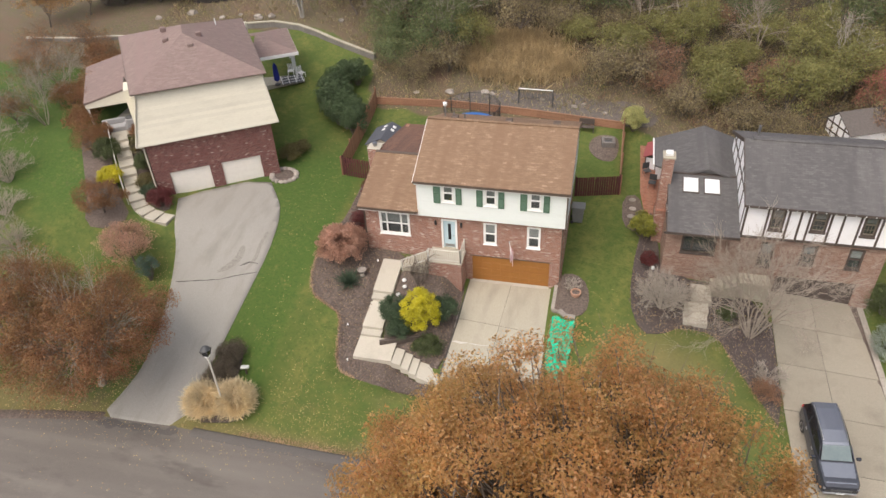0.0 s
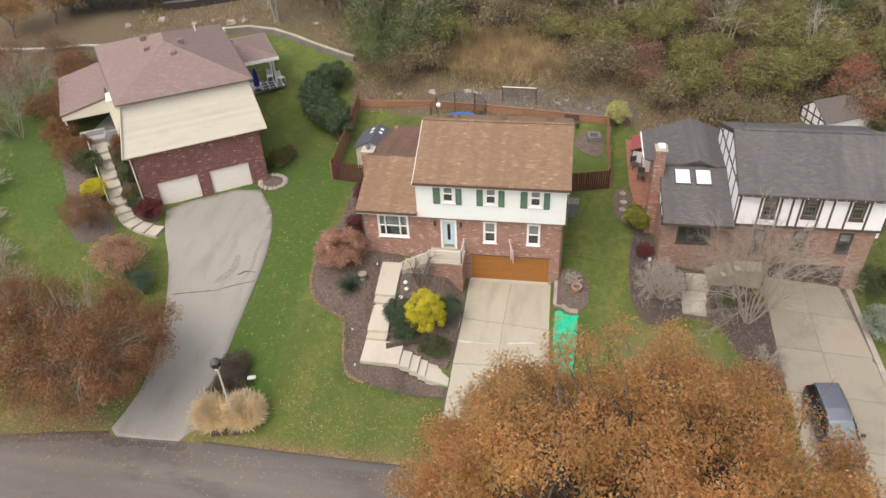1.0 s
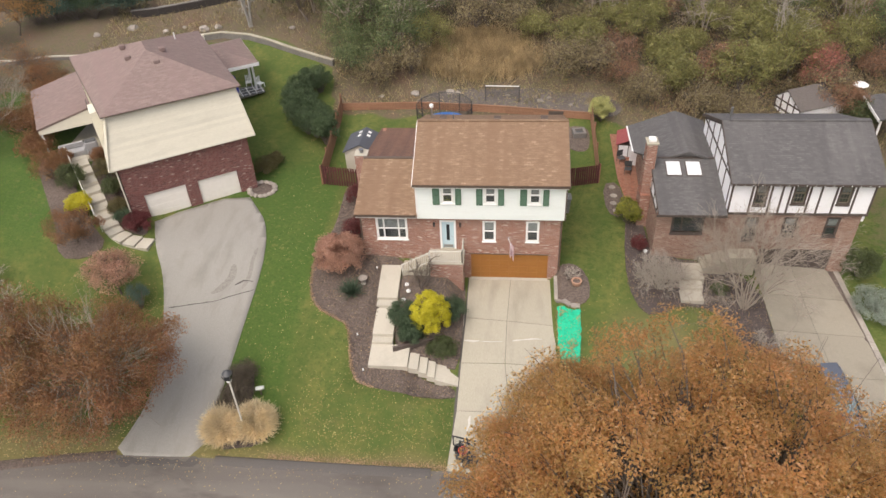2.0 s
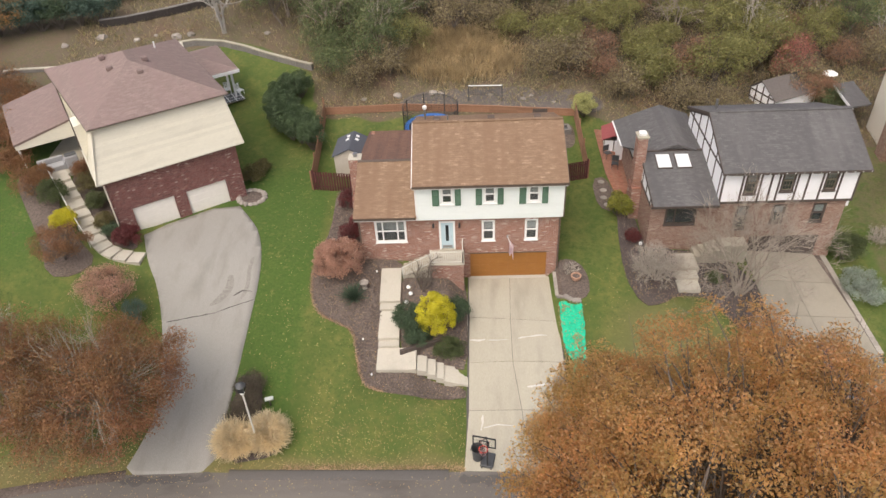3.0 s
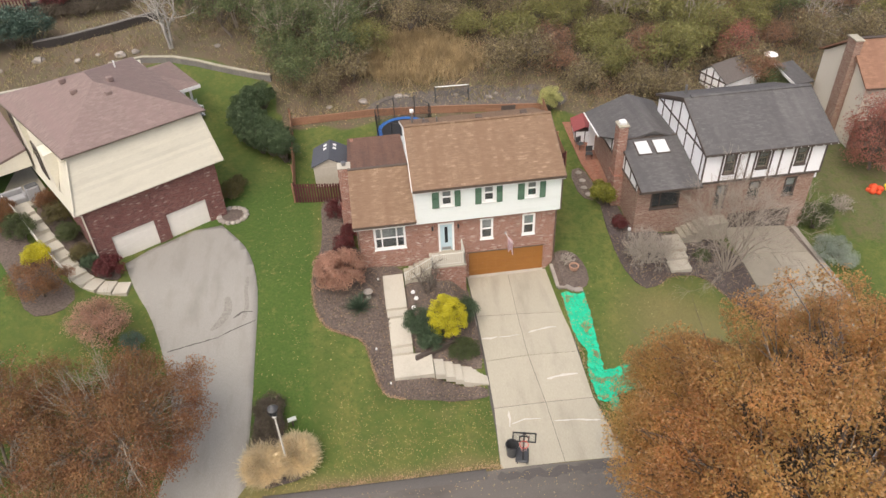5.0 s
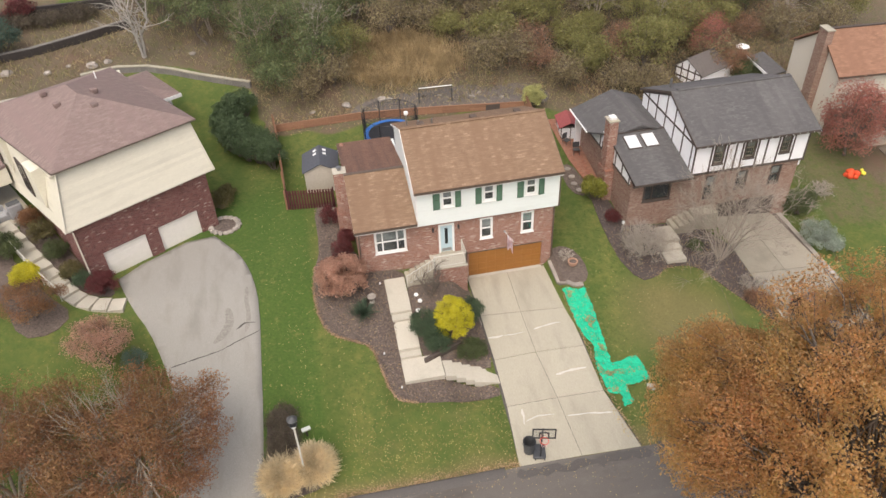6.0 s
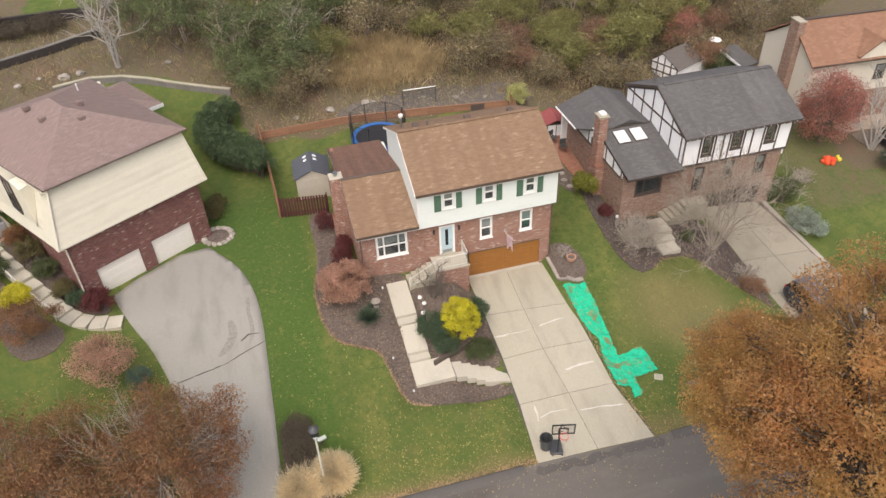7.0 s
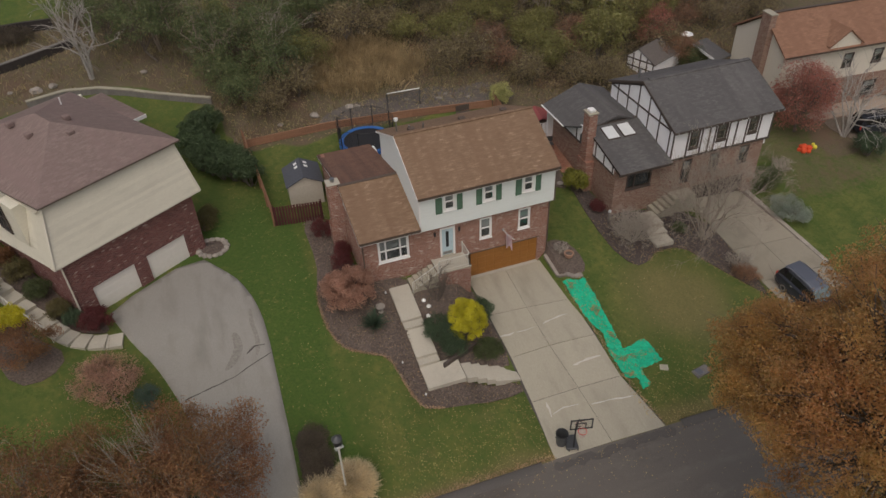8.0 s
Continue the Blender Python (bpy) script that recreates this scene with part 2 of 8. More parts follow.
def leafy(name, colours, rough=0.6, through_light=0.25, drift=0.0):
    """Leaves: each takes its own tone of the row of colours."""
    m, nt, bsdf, node, link = start(name)
    rnd = node("NewGeometry").outputs["Random Per Island"]
    col = ramp(nt, rnd, [(i / max(1, len(colours) - 1), c) for i, c in enumerate(colours)])
    broad = noise_of(nt, node("TexCoord").outputs["Object"], 0.9, 3)
    hsv = node("HueSaturation")
    link(col, hsv.inputs["Color"])
    r = node("MapRange")
    link(broad, r.inputs[0])
    r.inputs[1].default_value, r.inputs[2].default_value, r.inputs[3].default_value, r.inputs[4].default_value = 0.3, 0.7, 0.72, 1.25
    link(r.outputs[0], hsv.inputs["Value"])
    if drift:
        wide = noise_of(nt, node("TexCoord").outputs["Object"], 0.33, 2)
        h = node("MapRange")
        link(wide, h.inputs[0])
        h.inputs[1].default_value, h.inputs[2].default_value, h.inputs[3].default_value, h.inputs[4].default_value = 0.32, 0.68, 0.5 - drift, 0.5 + drift
        link(h.outputs[0], hsv.inputs["Hue"])
    link(hsv.outputs[0], bsdf.inputs["Base Color"])
    bsdf.inputs["Roughness"].default_value = rough
    tr, mix = node("BsdfTranslucent"), node("MixShader")
    link(hsv.outputs[0], tr.inputs[0])
    mix.inputs[0].default_value = through_light
    link(bsdf.outputs[0], mix.inputs[1])
    link(tr.outputs[0], mix.inputs[2])
    link(mix.outputs[0], nt.nodes["Material Output"].inputs[0])
    return m


def glassy(name, tint, rough=0.06):
    """Clear window glass."""
    m, nt, bsdf, node, link = start(name)
    bsdf.inputs["Base Color"].default_value = (*tint, 1)
    bsdf.inputs["Transmission Weight"].default_value = 1
    bsdf.inputs["Roughness"].default_value, bsdf.inputs["IOR"].default_value = rough, 1.5
    return m


def road_surface():
    """Old asphalt: stone grain, long wheel lanes, tar patches and pale dust."""
    m, nt, bsdf, node, link = start("street_asphalt")
    v = node("TexCoord").outputs["Object"]
    fine, grit = noise_of(nt, v, 30, 6, 0.75), noise_of(nt, v, 5, 5, 0.7)
    col = blend(nt, span(nt, fine, 0.3, 0.7), (0.102, 0.091, 0.079), (0.168, 0.151, 0.132))
    lane = noise_of(nt, scaled(nt, v, (0.05, 0.75, 1)), 1.0, 3, 0.5)
    col = blend(nt, span(nt, lane, 0.45, 0.8), col, (0.19, 0.172, 0.15))
    tar = noise_of(nt, scaled(nt, v, (0.16, 0.45, 1)), 1.0, 4, 0.65)
    col = blend(nt, span(nt, tar, 0.56, 0.7), col, (0.094, 0.083, 0.072))
    dust = noise_of(nt, scaled(nt, v, (0.5, 0.9, 1)), 1.0, 6, 0.75)
    col = blend(nt, span(nt, dust, 0.55, 0.95), col, (0.21, 0.19, 0.165))
    col = blend(nt, span(nt, grit, 0.68, 0.8), col, (0.30, 0.28, 0.25))
    link(col, bsdf.inputs["Base Color"])
    bsdf.inputs["Roughness"].default_value = 0.92
    bumped(nt, bsdf, fine, 0.4, 0.02)
    return m


M_brick = coursed("pink_brick", [(0, (0.24, 0.082, 0.05)), (0.35, (0.34, 0.13, 0.08)), (0.6, (0.41, 0.18, 0.115)), (0.76, (0.29, 0.1, 0.064)), (0.89, (0.46, 0.25, 0.175)), (1, (0.74, 0.60, 0.5))],
                  (0.40, 0.31, 0.26), 0.22, 0.076, 0.012, stain=(0.29, 0.135, 0.09), stain_scale=(0.5, 0.5, 0.9), amount=0.5)
M_brick_dark = coursed("dark_red_brick", [(0, (0.10, 0.025, 0.024)), (0.5, (0.17, 0.045, 0.04)), (0.85, (0.22, 0.07, 0.055)), (0.96, (0.30, 0.14, 0.11)), (1, (0.6, 0.5, 0.44))],
                       (0.24, 0.15, 0.13), 0.22, 0.076, 0.012, stain=(0.12, 0.035, 0.034), amount=0.5)
M_brick_tan = coursed("tan_brick", [(0, (0.23, 0.105, 0.075)), (0.5, (0.31, 0.16, 0.115)), (0.85, (0.37, 0.21, 0.155)), (1, (0.5, 0.37, 0.3))],
                      (0.36, 0.29, 0.23), 0.22, 0.076, 0.012, stain=(0.25, 0.16, 0.11), amount=0.5)
M_shingle = coursed("weathered_brown_shingle", [(0, (0.235, 0.147, 0.087)), (0.5, (0.262, 0.166, 0.098)), (0.9, (0.285, 0.185, 0.112)), (1, (0.38, 0.265, 0.175))],
                    (0.185, 0.113, 0.067), 0.3, 0.14, 0.008, "xy", stain=(0.155, 0.09, 0.052), stain_scale=(1.1, 0.14, 0.2), amount=0.45, bump=0.35)
M_shingle_dark = coursed("dark_brown_shingle", [(0, (0.20, 0.102, 0.068)), (1, (0.262, 0.143, 0.098))],
                         (0.085, 0.05, 0.04), 0.36, 0.15, 0.008, "xy", stain=(0.09, 0.06, 0.05), stain_scale=(0.4, 0.15, 0.2), amount=0.4, bump=0.35)
M_shingle_mauve = coursed("mauve_brown_shingle", [(0, (0.245, 0.178, 0.157)), (0.6, (0.262, 0.192, 0.169)), (1, (0.31, 0.235, 0.208))],
                          (0.215, 0.15, 0.137), 0.3, 0.14, 0.008, "xy", stain=(0.2, 0.138, 0.125), stain_scale=(0.3, 0.3, 0.3), amount=0.35, bump=0.3)
M_shingle_grey = coursed("grey_shingle", [(0, (0.108, 0.103, 0.102)), (0.6, (0.122, 0.117, 0.115)), (1, (0.155, 0.148, 0.145))],
                         (0.08, 0.076, 0.075), 0.3, 0.14, 0.008, "xy", stain=(0.165, 0.156, 0.15), stain_scale=(0.8, 0.16, 0.2), amount=0.55, bump=0.35)
M_shingle_orange = coursed("orange_brown_shingle", [(0, (0.26, 0.135, 0.08)), (1, (0.34, 0.185, 0.115))],
                           (0.21, 0.11, 0.068), 0.36, 0.15, 0.008, "xy", stain=(0.23, 0.12, 0.075), stain_scale=(0.5, 0.15, 0.2), amount=0.4, bump=0.3)
M_white = grainy("white_siding", (0.72, 0.765, 0.745), (0.78, 0.825, 0.80), 3, 0.55, 0.05, (0.67, 0.70, 0.67), 0.4, 0.5, stretch=(1, 1, 6))
M_trim = grainy("white_trim", (0.76, 0.76, 0.74), (0.8, 0.8, 0.78), 4, 0.5, 0.04)
M_cream = grainy("cream_siding", (0.62, 0.585, 0.475), (0.70, 0.665, 0.55), 5, 0.65, 0.1, (0.5, 0.47, 0.38), 0.5, 0.4, stretch=(1, 1, 4), vary=0.05)
M_stucco = grainy("white_stucco", (0.82, 0.82, 0.83), (0.88, 0.88, 0.89), 9, 0.8, 0.15, (0.66, 0.64, 0.62), 0.6, 0.4)
M_timber = grainy("dark_timber", (0.06, 0.046, 0.038), (0.10, 0.078, 0.066), 12, 0.75, 0.3, stretch=(1, 1, 0.2))
M_gutter = grainy("brown_gutter", (0.09, 0.065, 0.05), (0.12, 0.09, 0.07), 5, 0.5, 0.05)
M_shutter = grainy("green_shutter", (0.05, 0.115, 0.065), (0.068, 0.145, 0.085), 9, 0.55, 0.1)
M_glass = glassy("window_glass", (0.85, 0.9, 0.9), 0.02)
M_door = grainy("pale_blue_door", (0.44, 0.57, 0.62), (0.49, 0.62, 0.67), 6, 0.45, 0.03)
M_garage = grainy("orange_wood_garage", (0.26, 0.108, 0.02), (0.335, 0.148, 0.032), 7, 0.5, 0.12, (0.26, 0.10, 0.02), 0.8, 0.5, stretch=(0.35, 1, 3))
M_white_door = grainy("white_garage", (0.72, 0.69, 0.62), (0.78, 0.75, 0.68), 4, 0.5, 0.05)
M_concrete = grainy("warm_concrete", (0.335, 0.308, 0.238), (0.425, 0.393, 0.31), 16, 0.88, 0.25, (0.235, 0.216, 0.166), 0.62, 0.5, vary=0.05, stretch=(1.5, 0.36, 1))
M_concrete_pale = grainy("pale_concrete", (0.40, 0.37, 0.30), (0.49, 0.455, 0.375), 14, 0.88, 0.25, (0.31, 0.285, 0.228), 0.7, 0.5, vary=0.05)
# grey-brown concrete, with tree shade put into its darker colour
M_concrete_shaded = grainy("grey_brown_concrete", (0.25, 0.222, 0.172), (0.33, 0.297, 0.232), 16, 0.88, 0.25, (0.18, 0.16, 0.125), 0.6, 0.6, vary=0.07)
M_patch = grainy("cement_patch", (0.47, 0.45, 0.40), (0.60, 0.58, 0.525), 9, 0.9, 0.2, (0.40, 0.375, 0.31), 2.5, 0.6)
M_drive = grainy("worn_grey_asphalt", (0.235, 0.223, 0.198), (0.315, 0.30, 0.268), 24, 0.9, 0.35, (0.185, 0.174, 0.152), 0.75, 0.6, stretch=(1.3, 0.36, 1))
M_stain = grainy("dark_stain", (0.16, 0.149, 0.13), (0.29, 0.272, 0.24), 9, 0.9, 0.3)
M_road = road_surface()
M_berm = grainy("dark_asphalt_kerb", (0.075, 0.068, 0.062), (0.12, 0.11, 0.10), 20, 0.9, 0.4)
M_crack = grainy("crack_filler", (0.06, 0.054, 0.047), (0.10, 0.09, 0.078), 20, 0.8, 0.2)
M_mulch = grainy("brown_mulch", (0.05, 0.038, 0.031), (0.215, 0.168, 0.138), 9, 0.95, 1.0, (0.085, 0.064, 0.053), 1.8, 0.6, dist=0.08)
M_stone = grainy("pale_stone", (0.24, 0.21, 0.18), (0.38, 0.345, 0.30), 8, 0.9, 0.5, vary=0.2)
M_wall_block = grainy("grey_wall_block", (0.14, 0.13, 0.118), (0.23, 0.212, 0.195), 8, 0.9, 0.4, vary=0.12)
M_fence = grainy("red_cedar_fence", (0.25, 0.125, 0.072), (0.34, 0.185, 0.115), 14, 0.8, 0.3, stretch=(1, 1, 0.25), vary=0.14)
M_fence_dark = grainy("dark_red_fence", (0.055, 0.013, 0.014), (0.095, 0.024, 0.024), 14, 0.8, 0.3, stretch=(1, 1, 0.25), vary=0.15)
M_bark = grainy("grey_brown_bark", (0.10, 0.08, 0.065), (0.19, 0.16, 0.13), 14, 0.95, 0.7, stretch=(1, 1, 0.3))
M_twig = grainy("pale_twig", (0.34, 0.30, 0.25), (0.46, 0.41, 0.35), 9, 0.9, 0.2)
M_birch = grainy("white_bark", (0.30, 0.28, 0.25), (0.46, 0.43, 0.39), 10, 0.85, 0.3)
M_metal = grainy("grey_metal", (0.30, 0.30, 0.30), (0.38, 0.38, 0.38), 8, 0.35, 0.05, metal=0.8)
M_black = grainy("black_plastic", (0.018, 0.018, 0.02), (0.03, 0.03, 0.032), 10, 0.5, 0.05)
M_charcoal = grainy("charcoal_plastic", (0.05, 0.052, 0.055), (0.075, 0.078, 0.08), 10, 0.5, 0.05)
M_blue = grainy("blue_vinyl", (0.03, 0.12, 0.38), (0.045, 0.16, 0.46), 6, 0.5, 0.05)
M_navy = grainy("navy_cloth", (0.015, 0.025, 0.25), (0.025, 0.04, 0.33), 8, 0.8, 0.1)
M_terracotta = grainy("terracotta", (0.35, 0.2, 0.13), (0.46, 0.29, 0.2), 9, 0.85, 0.2)
M_net = grainy("green_netting", (0.0, 0.33, 0.17), (0.02, 0.58, 0.33), 12, 0.7, 0.9, (0.015, 0.25, 0.13), 3.2, 0.5)
M_mulch_dark = grainy("dark_mulch", (0.045, 0.036, 0.033), (0.125, 0.10, 0.092), 13, 0.95, 1.0, (0.065, 0.052, 0.048), 1.3, 0.5, dist=0.06)
M_dirt = grainy("bare_soil", (0.13, 0.10, 0.078), (0.22, 0.18, 0.14), 7, 0.95, 0.6, (0.10, 0.078, 0.062), 0.6, 0.5, dist=0.05)
M_soil_dark = grainy("dark_bare_soil", (0.075, 0.064, 0.056), (0.165, 0.145, 0.125), 6, 0.95, 0.8, (0.10, 0.087, 0.076), 0.9, 0.6, dist=0.06)
M_patio = coursed("patio_brick", [(0, (0.28, 0.09, 0.05)), (0.6, (0.38, 0.14, 0.08)), (1, (0.45, 0.2, 0.13))], (0.28, 0.17, 0.12), 0.2, 0.1, 0.01, "xy")

M_limb = grainy("limb_bark", (0.25, 0.205, 0.158), (0.38, 0.32, 0.26), 9, 0.9, 0.2)
M_maple_bark = grainy("grey_limb_bark", (0.20, 0.17, 0.13), (0.32, 0.28, 0.225), 9, 0.9, 0.2)
M_twig_brown = grainy("brown_twig", (0.28, 0.235, 0.19), (0.40, 0.345, 0.285), 9, 0.9, 0.2)
M_tan = grainy("tan_sash", (0.15, 0.13, 0.10), (0.20, 0.175, 0.135), 8, 0.6, 0.1)
M_skylight = grainy("milky_pane", (0.62, 0.64, 0.64), (0.7, 0.72, 0.72), 2, 0.15, 0.0)
M_cream_trim = grainy("cream_trim", (0.60, 0.56, 0.46), (0.66, 0.62, 0.52), 6, 0.55, 0.05)
M_grey_bin = grainy("grey_bin_plastic", (0.15, 0.155, 0.15), (0.19, 0.195, 0.19), 6, 0.55, 0.05)
M_clear = glassy("acrylic", (0.9, 0.92, 0.92), 0.05)
M_rim = grainy("red_enamel", (0.55, 0.05, 0.04), (0.65, 0.07, 0.05), 5, 0.4, 0.0)
M_rim_net = grainy("pink_net", (0.6, 0.35, 0.33), (0.7, 0.5, 0.48), 12, 0.8, 0.0)
M_flag = grainy("flag_cloth", (0.72, 0.70, 0.72), (0.66, 0.36, 0.36), 4, 0.8, 0.1, (0.12, 0.14, 0.4), 2.2, 0.6, stretch=(3, 3, 0.4))
M_red_roof = grainy("faded_red_paint", (0.22, 0.05, 0.05), (0.30, 0.085, 0.08), 8, 0.7, 0.2)
M_brick_wood = grainy("grey_weathered_wood", (0.28, 0.24, 0.2), (0.38, 0.33, 0.28), 10, 0.85, 0.3)
M_sofa = grainy("grey_cushion", (0.26, 0.26, 0.26), (0.34, 0.34, 0.34), 9, 0.9, 0.2)
M_far_wall = grainy("pale_siding", (0.62, 0.57, 0.48), (0.70, 0.65, 0.55), 4, 0.7, 0.1, stretch=(1, 1, 6))
M_orange_cloth = grainy("orange_cloth", (0.62, 0.06, 0.02), (0.72, 0.10, 0.025), 6, 0.7, 0.2)
M_yellow_cloth = grainy("yellow_cloth", (0.75, 0.65, 0.05), (0.85, 0.75, 0.1), 6, 0.7, 0.2)




def wild_edge(x):
    """Where lawn ends and the rough slope begins."""
    return ease((-60, -35, -29, -21, -17, -13.4, -12.4, 9.2, 12, 26, 60), (19.5, 22.3, 25.6, 27.3, 25.6, 23.0, 17.3, 17.3, 16.5, 14.5, 14), x)


def land_material():
    """Mown grass that gives way to litter and dry growth, which at the sides also paint in shade; the share of each is
    kept in the mesh.
    """
    m, nt, bsdf, node, link = start("land")
    v = node("TexCoord").outputs["Object"]
    att = node("Attribute")
    att.attribute_name = "cover"
    sep = node("SeparateColor")
    link(att.outputs["Color"], sep.inputs[0])
    fine, mid, broad = noise_of(nt, v, 7, 8, 0.8), noise_of(nt, v, 1.6, 6, 0.7), noise_of(nt, v, 0.25, 4, 0.6)
    lawn = blend(nt, span(nt, fine, 0.34, 0.66), (0.040, 0.070, 0.010), (0.122, 0.150, 0.030))
    lawn = blend(nt, span(nt, mid, 0.42, 0.72), lawn, (0.165, 0.158, 0.04))
    clump = noise_of(nt, v, 3.6, 5, 0.7)
    lawn = blend(nt, span(nt, clump, 0.52, 0.8), lawn, (0.035, 0.066, 0.007))
    lawn = blend(nt, span(nt, broad, 0.45, 0.8), lawn, (0.06, 0.096, 0.013))
    wave = node("TexWave")
    wave.inputs["Scale"].default_value, wave.inputs["Distortion"].default_value = 0.10, 1.2
    rot = node("Mapping")
    rot.inputs["Rotation"].default_value = (0, 0, radians(12))
    link(v, rot.inputs[0])
    link(rot.outputs[0], wave.inputs["Vector"])
    stripe = node("Math")
    stripe.operation = "MULTIPLY"
    stripe.inputs[1].default_value = 0.45
    link(wave.outputs["Fac"], stripe.inputs[0])
    lawn = blend(nt, stripe.outputs[0], lawn, (0.048, 0.085, 0.011))
    dry = blend(nt, span(nt, fine, 0.3, 0.7), (0.115, 0.098, 0.035), (0.225, 0.185, 0.075))
    lush = blend(nt, span(nt, fine, 0.34, 0.66), (0.026, 0.068, 0.006), (0.068, 0.120, 0.016))
    lawn = blend(nt, sep.outputs[2], lawn, lush)
    wear = noise_of(nt, v, 2.4, 5, 0.7)
    lawn = blend(nt, span(nt, wear, 0.56, 0.85), lawn, (0.20, 0.17, 0.055))
    lawn = blend(nt, sep.outputs[1], lawn, dry)
    litter = blend(nt, span(nt, fine, 0.3, 0.72), (0.06, 0.046, 0.032), (0.185, 0.14, 0.088))
    litter = blend(nt, span(nt, mid, 0.45, 0.7), litter, (0.10, 0.098, 0.04))
    litter = blend(nt, span(nt, broad, 0.5, 0.7), litter, (0.13, 0.085, 0.055))
    edge = node("Math")
    edge.operation = "ADD"
    link(sep.outputs[0], edge.inputs[0])
    soft_edge = node("Math")
    soft_edge.operation = "MULTIPLY_ADD"
    soft_edge.inputs[1].default_value, soft_edge.inputs[2].default_value = 0.9, -0.45
    link(mid, soft_edge.inputs[0])
    link(soft_edge.outputs[0], edge.inputs[1])
    col = blend(nt, span(nt, edge.outputs[0], 0.35, 0.65), lawn, litter)
    link(col, bsdf.inputs["Base Color"])
    bsdf.inputs["Roughness"].default_value = 0.95
    bumped(nt, bsdf, fine, 0.7, 0.05)
    return m


def lines(a, b, fine_a, fine_b, fine, coarse):
    out, x = [], a
    while x < b:
        out.append(x)
        x += fine if fine_a <= x < fine_b else (coarse if fine_a - 25 < x < fine_b + 25 else 25)
    return out + [b]


def make_ground():
    xs, ys = lines(-600, 600, -40, 42, 0.4, 1.2), lines(-300, 900, -17, 34, 0.4, 1.2)
    me = bpy.data.meshes.new("ground")
    co = np.array([(x, y, ground(x, y) + (0.05 * noise.noise((x * 0.7, y * 0.7, 0)) if y > 17.6 else 0)) for y in ys for x in xs])
    n, w = len(co), len(xs)
    faces = [(j * w + i, j * w + i + 1, (j + 1) * w + i + 1, (j + 1) * w + i) for j in range(len(ys) - 1) for i in range(w - 1)]
    me.from_pydata(co.tolist(), [], faces)
    cover = me.color_attributes.new("cover", "FLOAT_COLOR", "POINT")
    vals = np.zeros((n, 4))
    for k, (x, y, z) in enumerate(co):
        wob = 0.8 * noise.noise((x * 0.35, y * 0.35, 5))
        wild = soft(-0.5, 0.6, y - wild_edge(x) + wob)
        maple = 1 - soft(3.0, 6.5, math.hypot((x + 21.5) * 0.9, y + 10.5) + 2 * wob)
        # litter and dry growth of the far lawn, raised to paint in its shadow
        far = max(soft(25.5, 29.0, x + wob * 2) * soft(-4, 1, y) * 0.5, soft(33.0, 34.5, x + wob) * soft(2.5, 4.0, y + wob) * 0.8)
        wild *= soft(-1.0, 0.8, math.hypot((x + 30.5) / 1.4, y - 42.5) - 6.0 + wob)
        verge = (1 - soft(0.2, 1.3, y + 14.3 + wob * 0.8)) * 0.8
        worn = max(0, 1 - math.hypot((x + 9.3) / 0.8, (y - 2.6) / 1.6)) * 0.6
        pale = 0.75 * (1 - soft(0.35, 1.05, math.hypot((x - 12.3) / 5.0, (y + 6.6) / 5.0) + 0.25 * wob))
        spot = 0.5 * soft(0.25, 0.6, noise.noise((x * 0.8, y * 0.8, 9))) * (1 - soft(-13.2, -8, y)) * soft(-10, -8, x) * (1 - soft(-1, 0, x))
        # darker cover on the west lawn paints in shade of the bare trees
        west = 0.5 * soft(26.5, 31, -x + 2 * wob) * soft(-4, 2, y)
        bank = soft(27.5, 31.5, -x + 2 * wob) * soft(16.5, 19.0, y + wob)
        lush = 0.75 * (1 - soft(-0.25, 0.15, x + 10.3 - 0.02 * (y + 5))) * soft(-18.5, -18, x) * soft(-13.5, -12, y) * (1 - soft(8, 14, y))
        vals[k] = (max(wild, 0.45 * maple, far, 0.6 * west, bank), max(verge, worn, pale, spot), max(lush, 1.6 * west), 1)
    cover.data.foreach_set("color", vals.ravel())
    me.materials.append(land_material())
    me.shade_smooth()
    return tagged(new("ground", me), "sloping mown green lawn with fallen leaves, rough brown slope behind", "ground", kind="structure")


make_ground()

# ---- street, kerb, driveways ----
road_line = [(-80, -30), (-50, -21.5), (-35, -17.6), (-24.7, -15.55), (-21.5, -14.9), (-18.7, -14.45), (-14.1, -14.25), (-9.5, -14.28), (-4.8, -14.28), (-0.6, -14.25), (6.4, -14.4), (19, -14.6), (40, -15), (90, -16)]


def along(pts, step):
    out = []
    for (x0, y0), (x1, y1) in zip(pts, pts[1:]):
        n = max(1, int(math.hypot(x1 - x0, y1 - y0) / step))
        out += [(x0 + (x1 - x0) * i / n, y0 + (y1 - y0) * i / n) for i in range(n)]
    return out + [pts[-1]]


def sweep(pts, profile, height):
    """Carries a cross-section (offset to the walker's right, height) along a line on the land."""
    bm = bmesh.new()
    rows = []
    for i, (x, y) in enumerate(pts):
        x1, y1 = pts[min(i + 1, len(pts) - 1)]
        x0, y0 = pts[max(i - 1, 0)]
        l = math.hypot(x1 - x0, y1 - y0)
        nx, ny = (y1 - y0) / l, -(x1 - x0) / l
        rows.append([bm.verts.new((x + nx * o, y + ny * o, height(x, y) + h)) for o, h in profile])
    for r0, r1 in zip(rows, rows[1:]):
        for k in range(len(profile) - 1):
            bm.faces.new((r0[k], r0[k + 1], r1[k + 1], r1[k]))
    bmesh.ops.recalc_face_normals(bm, faces=bm.faces)
    return bm


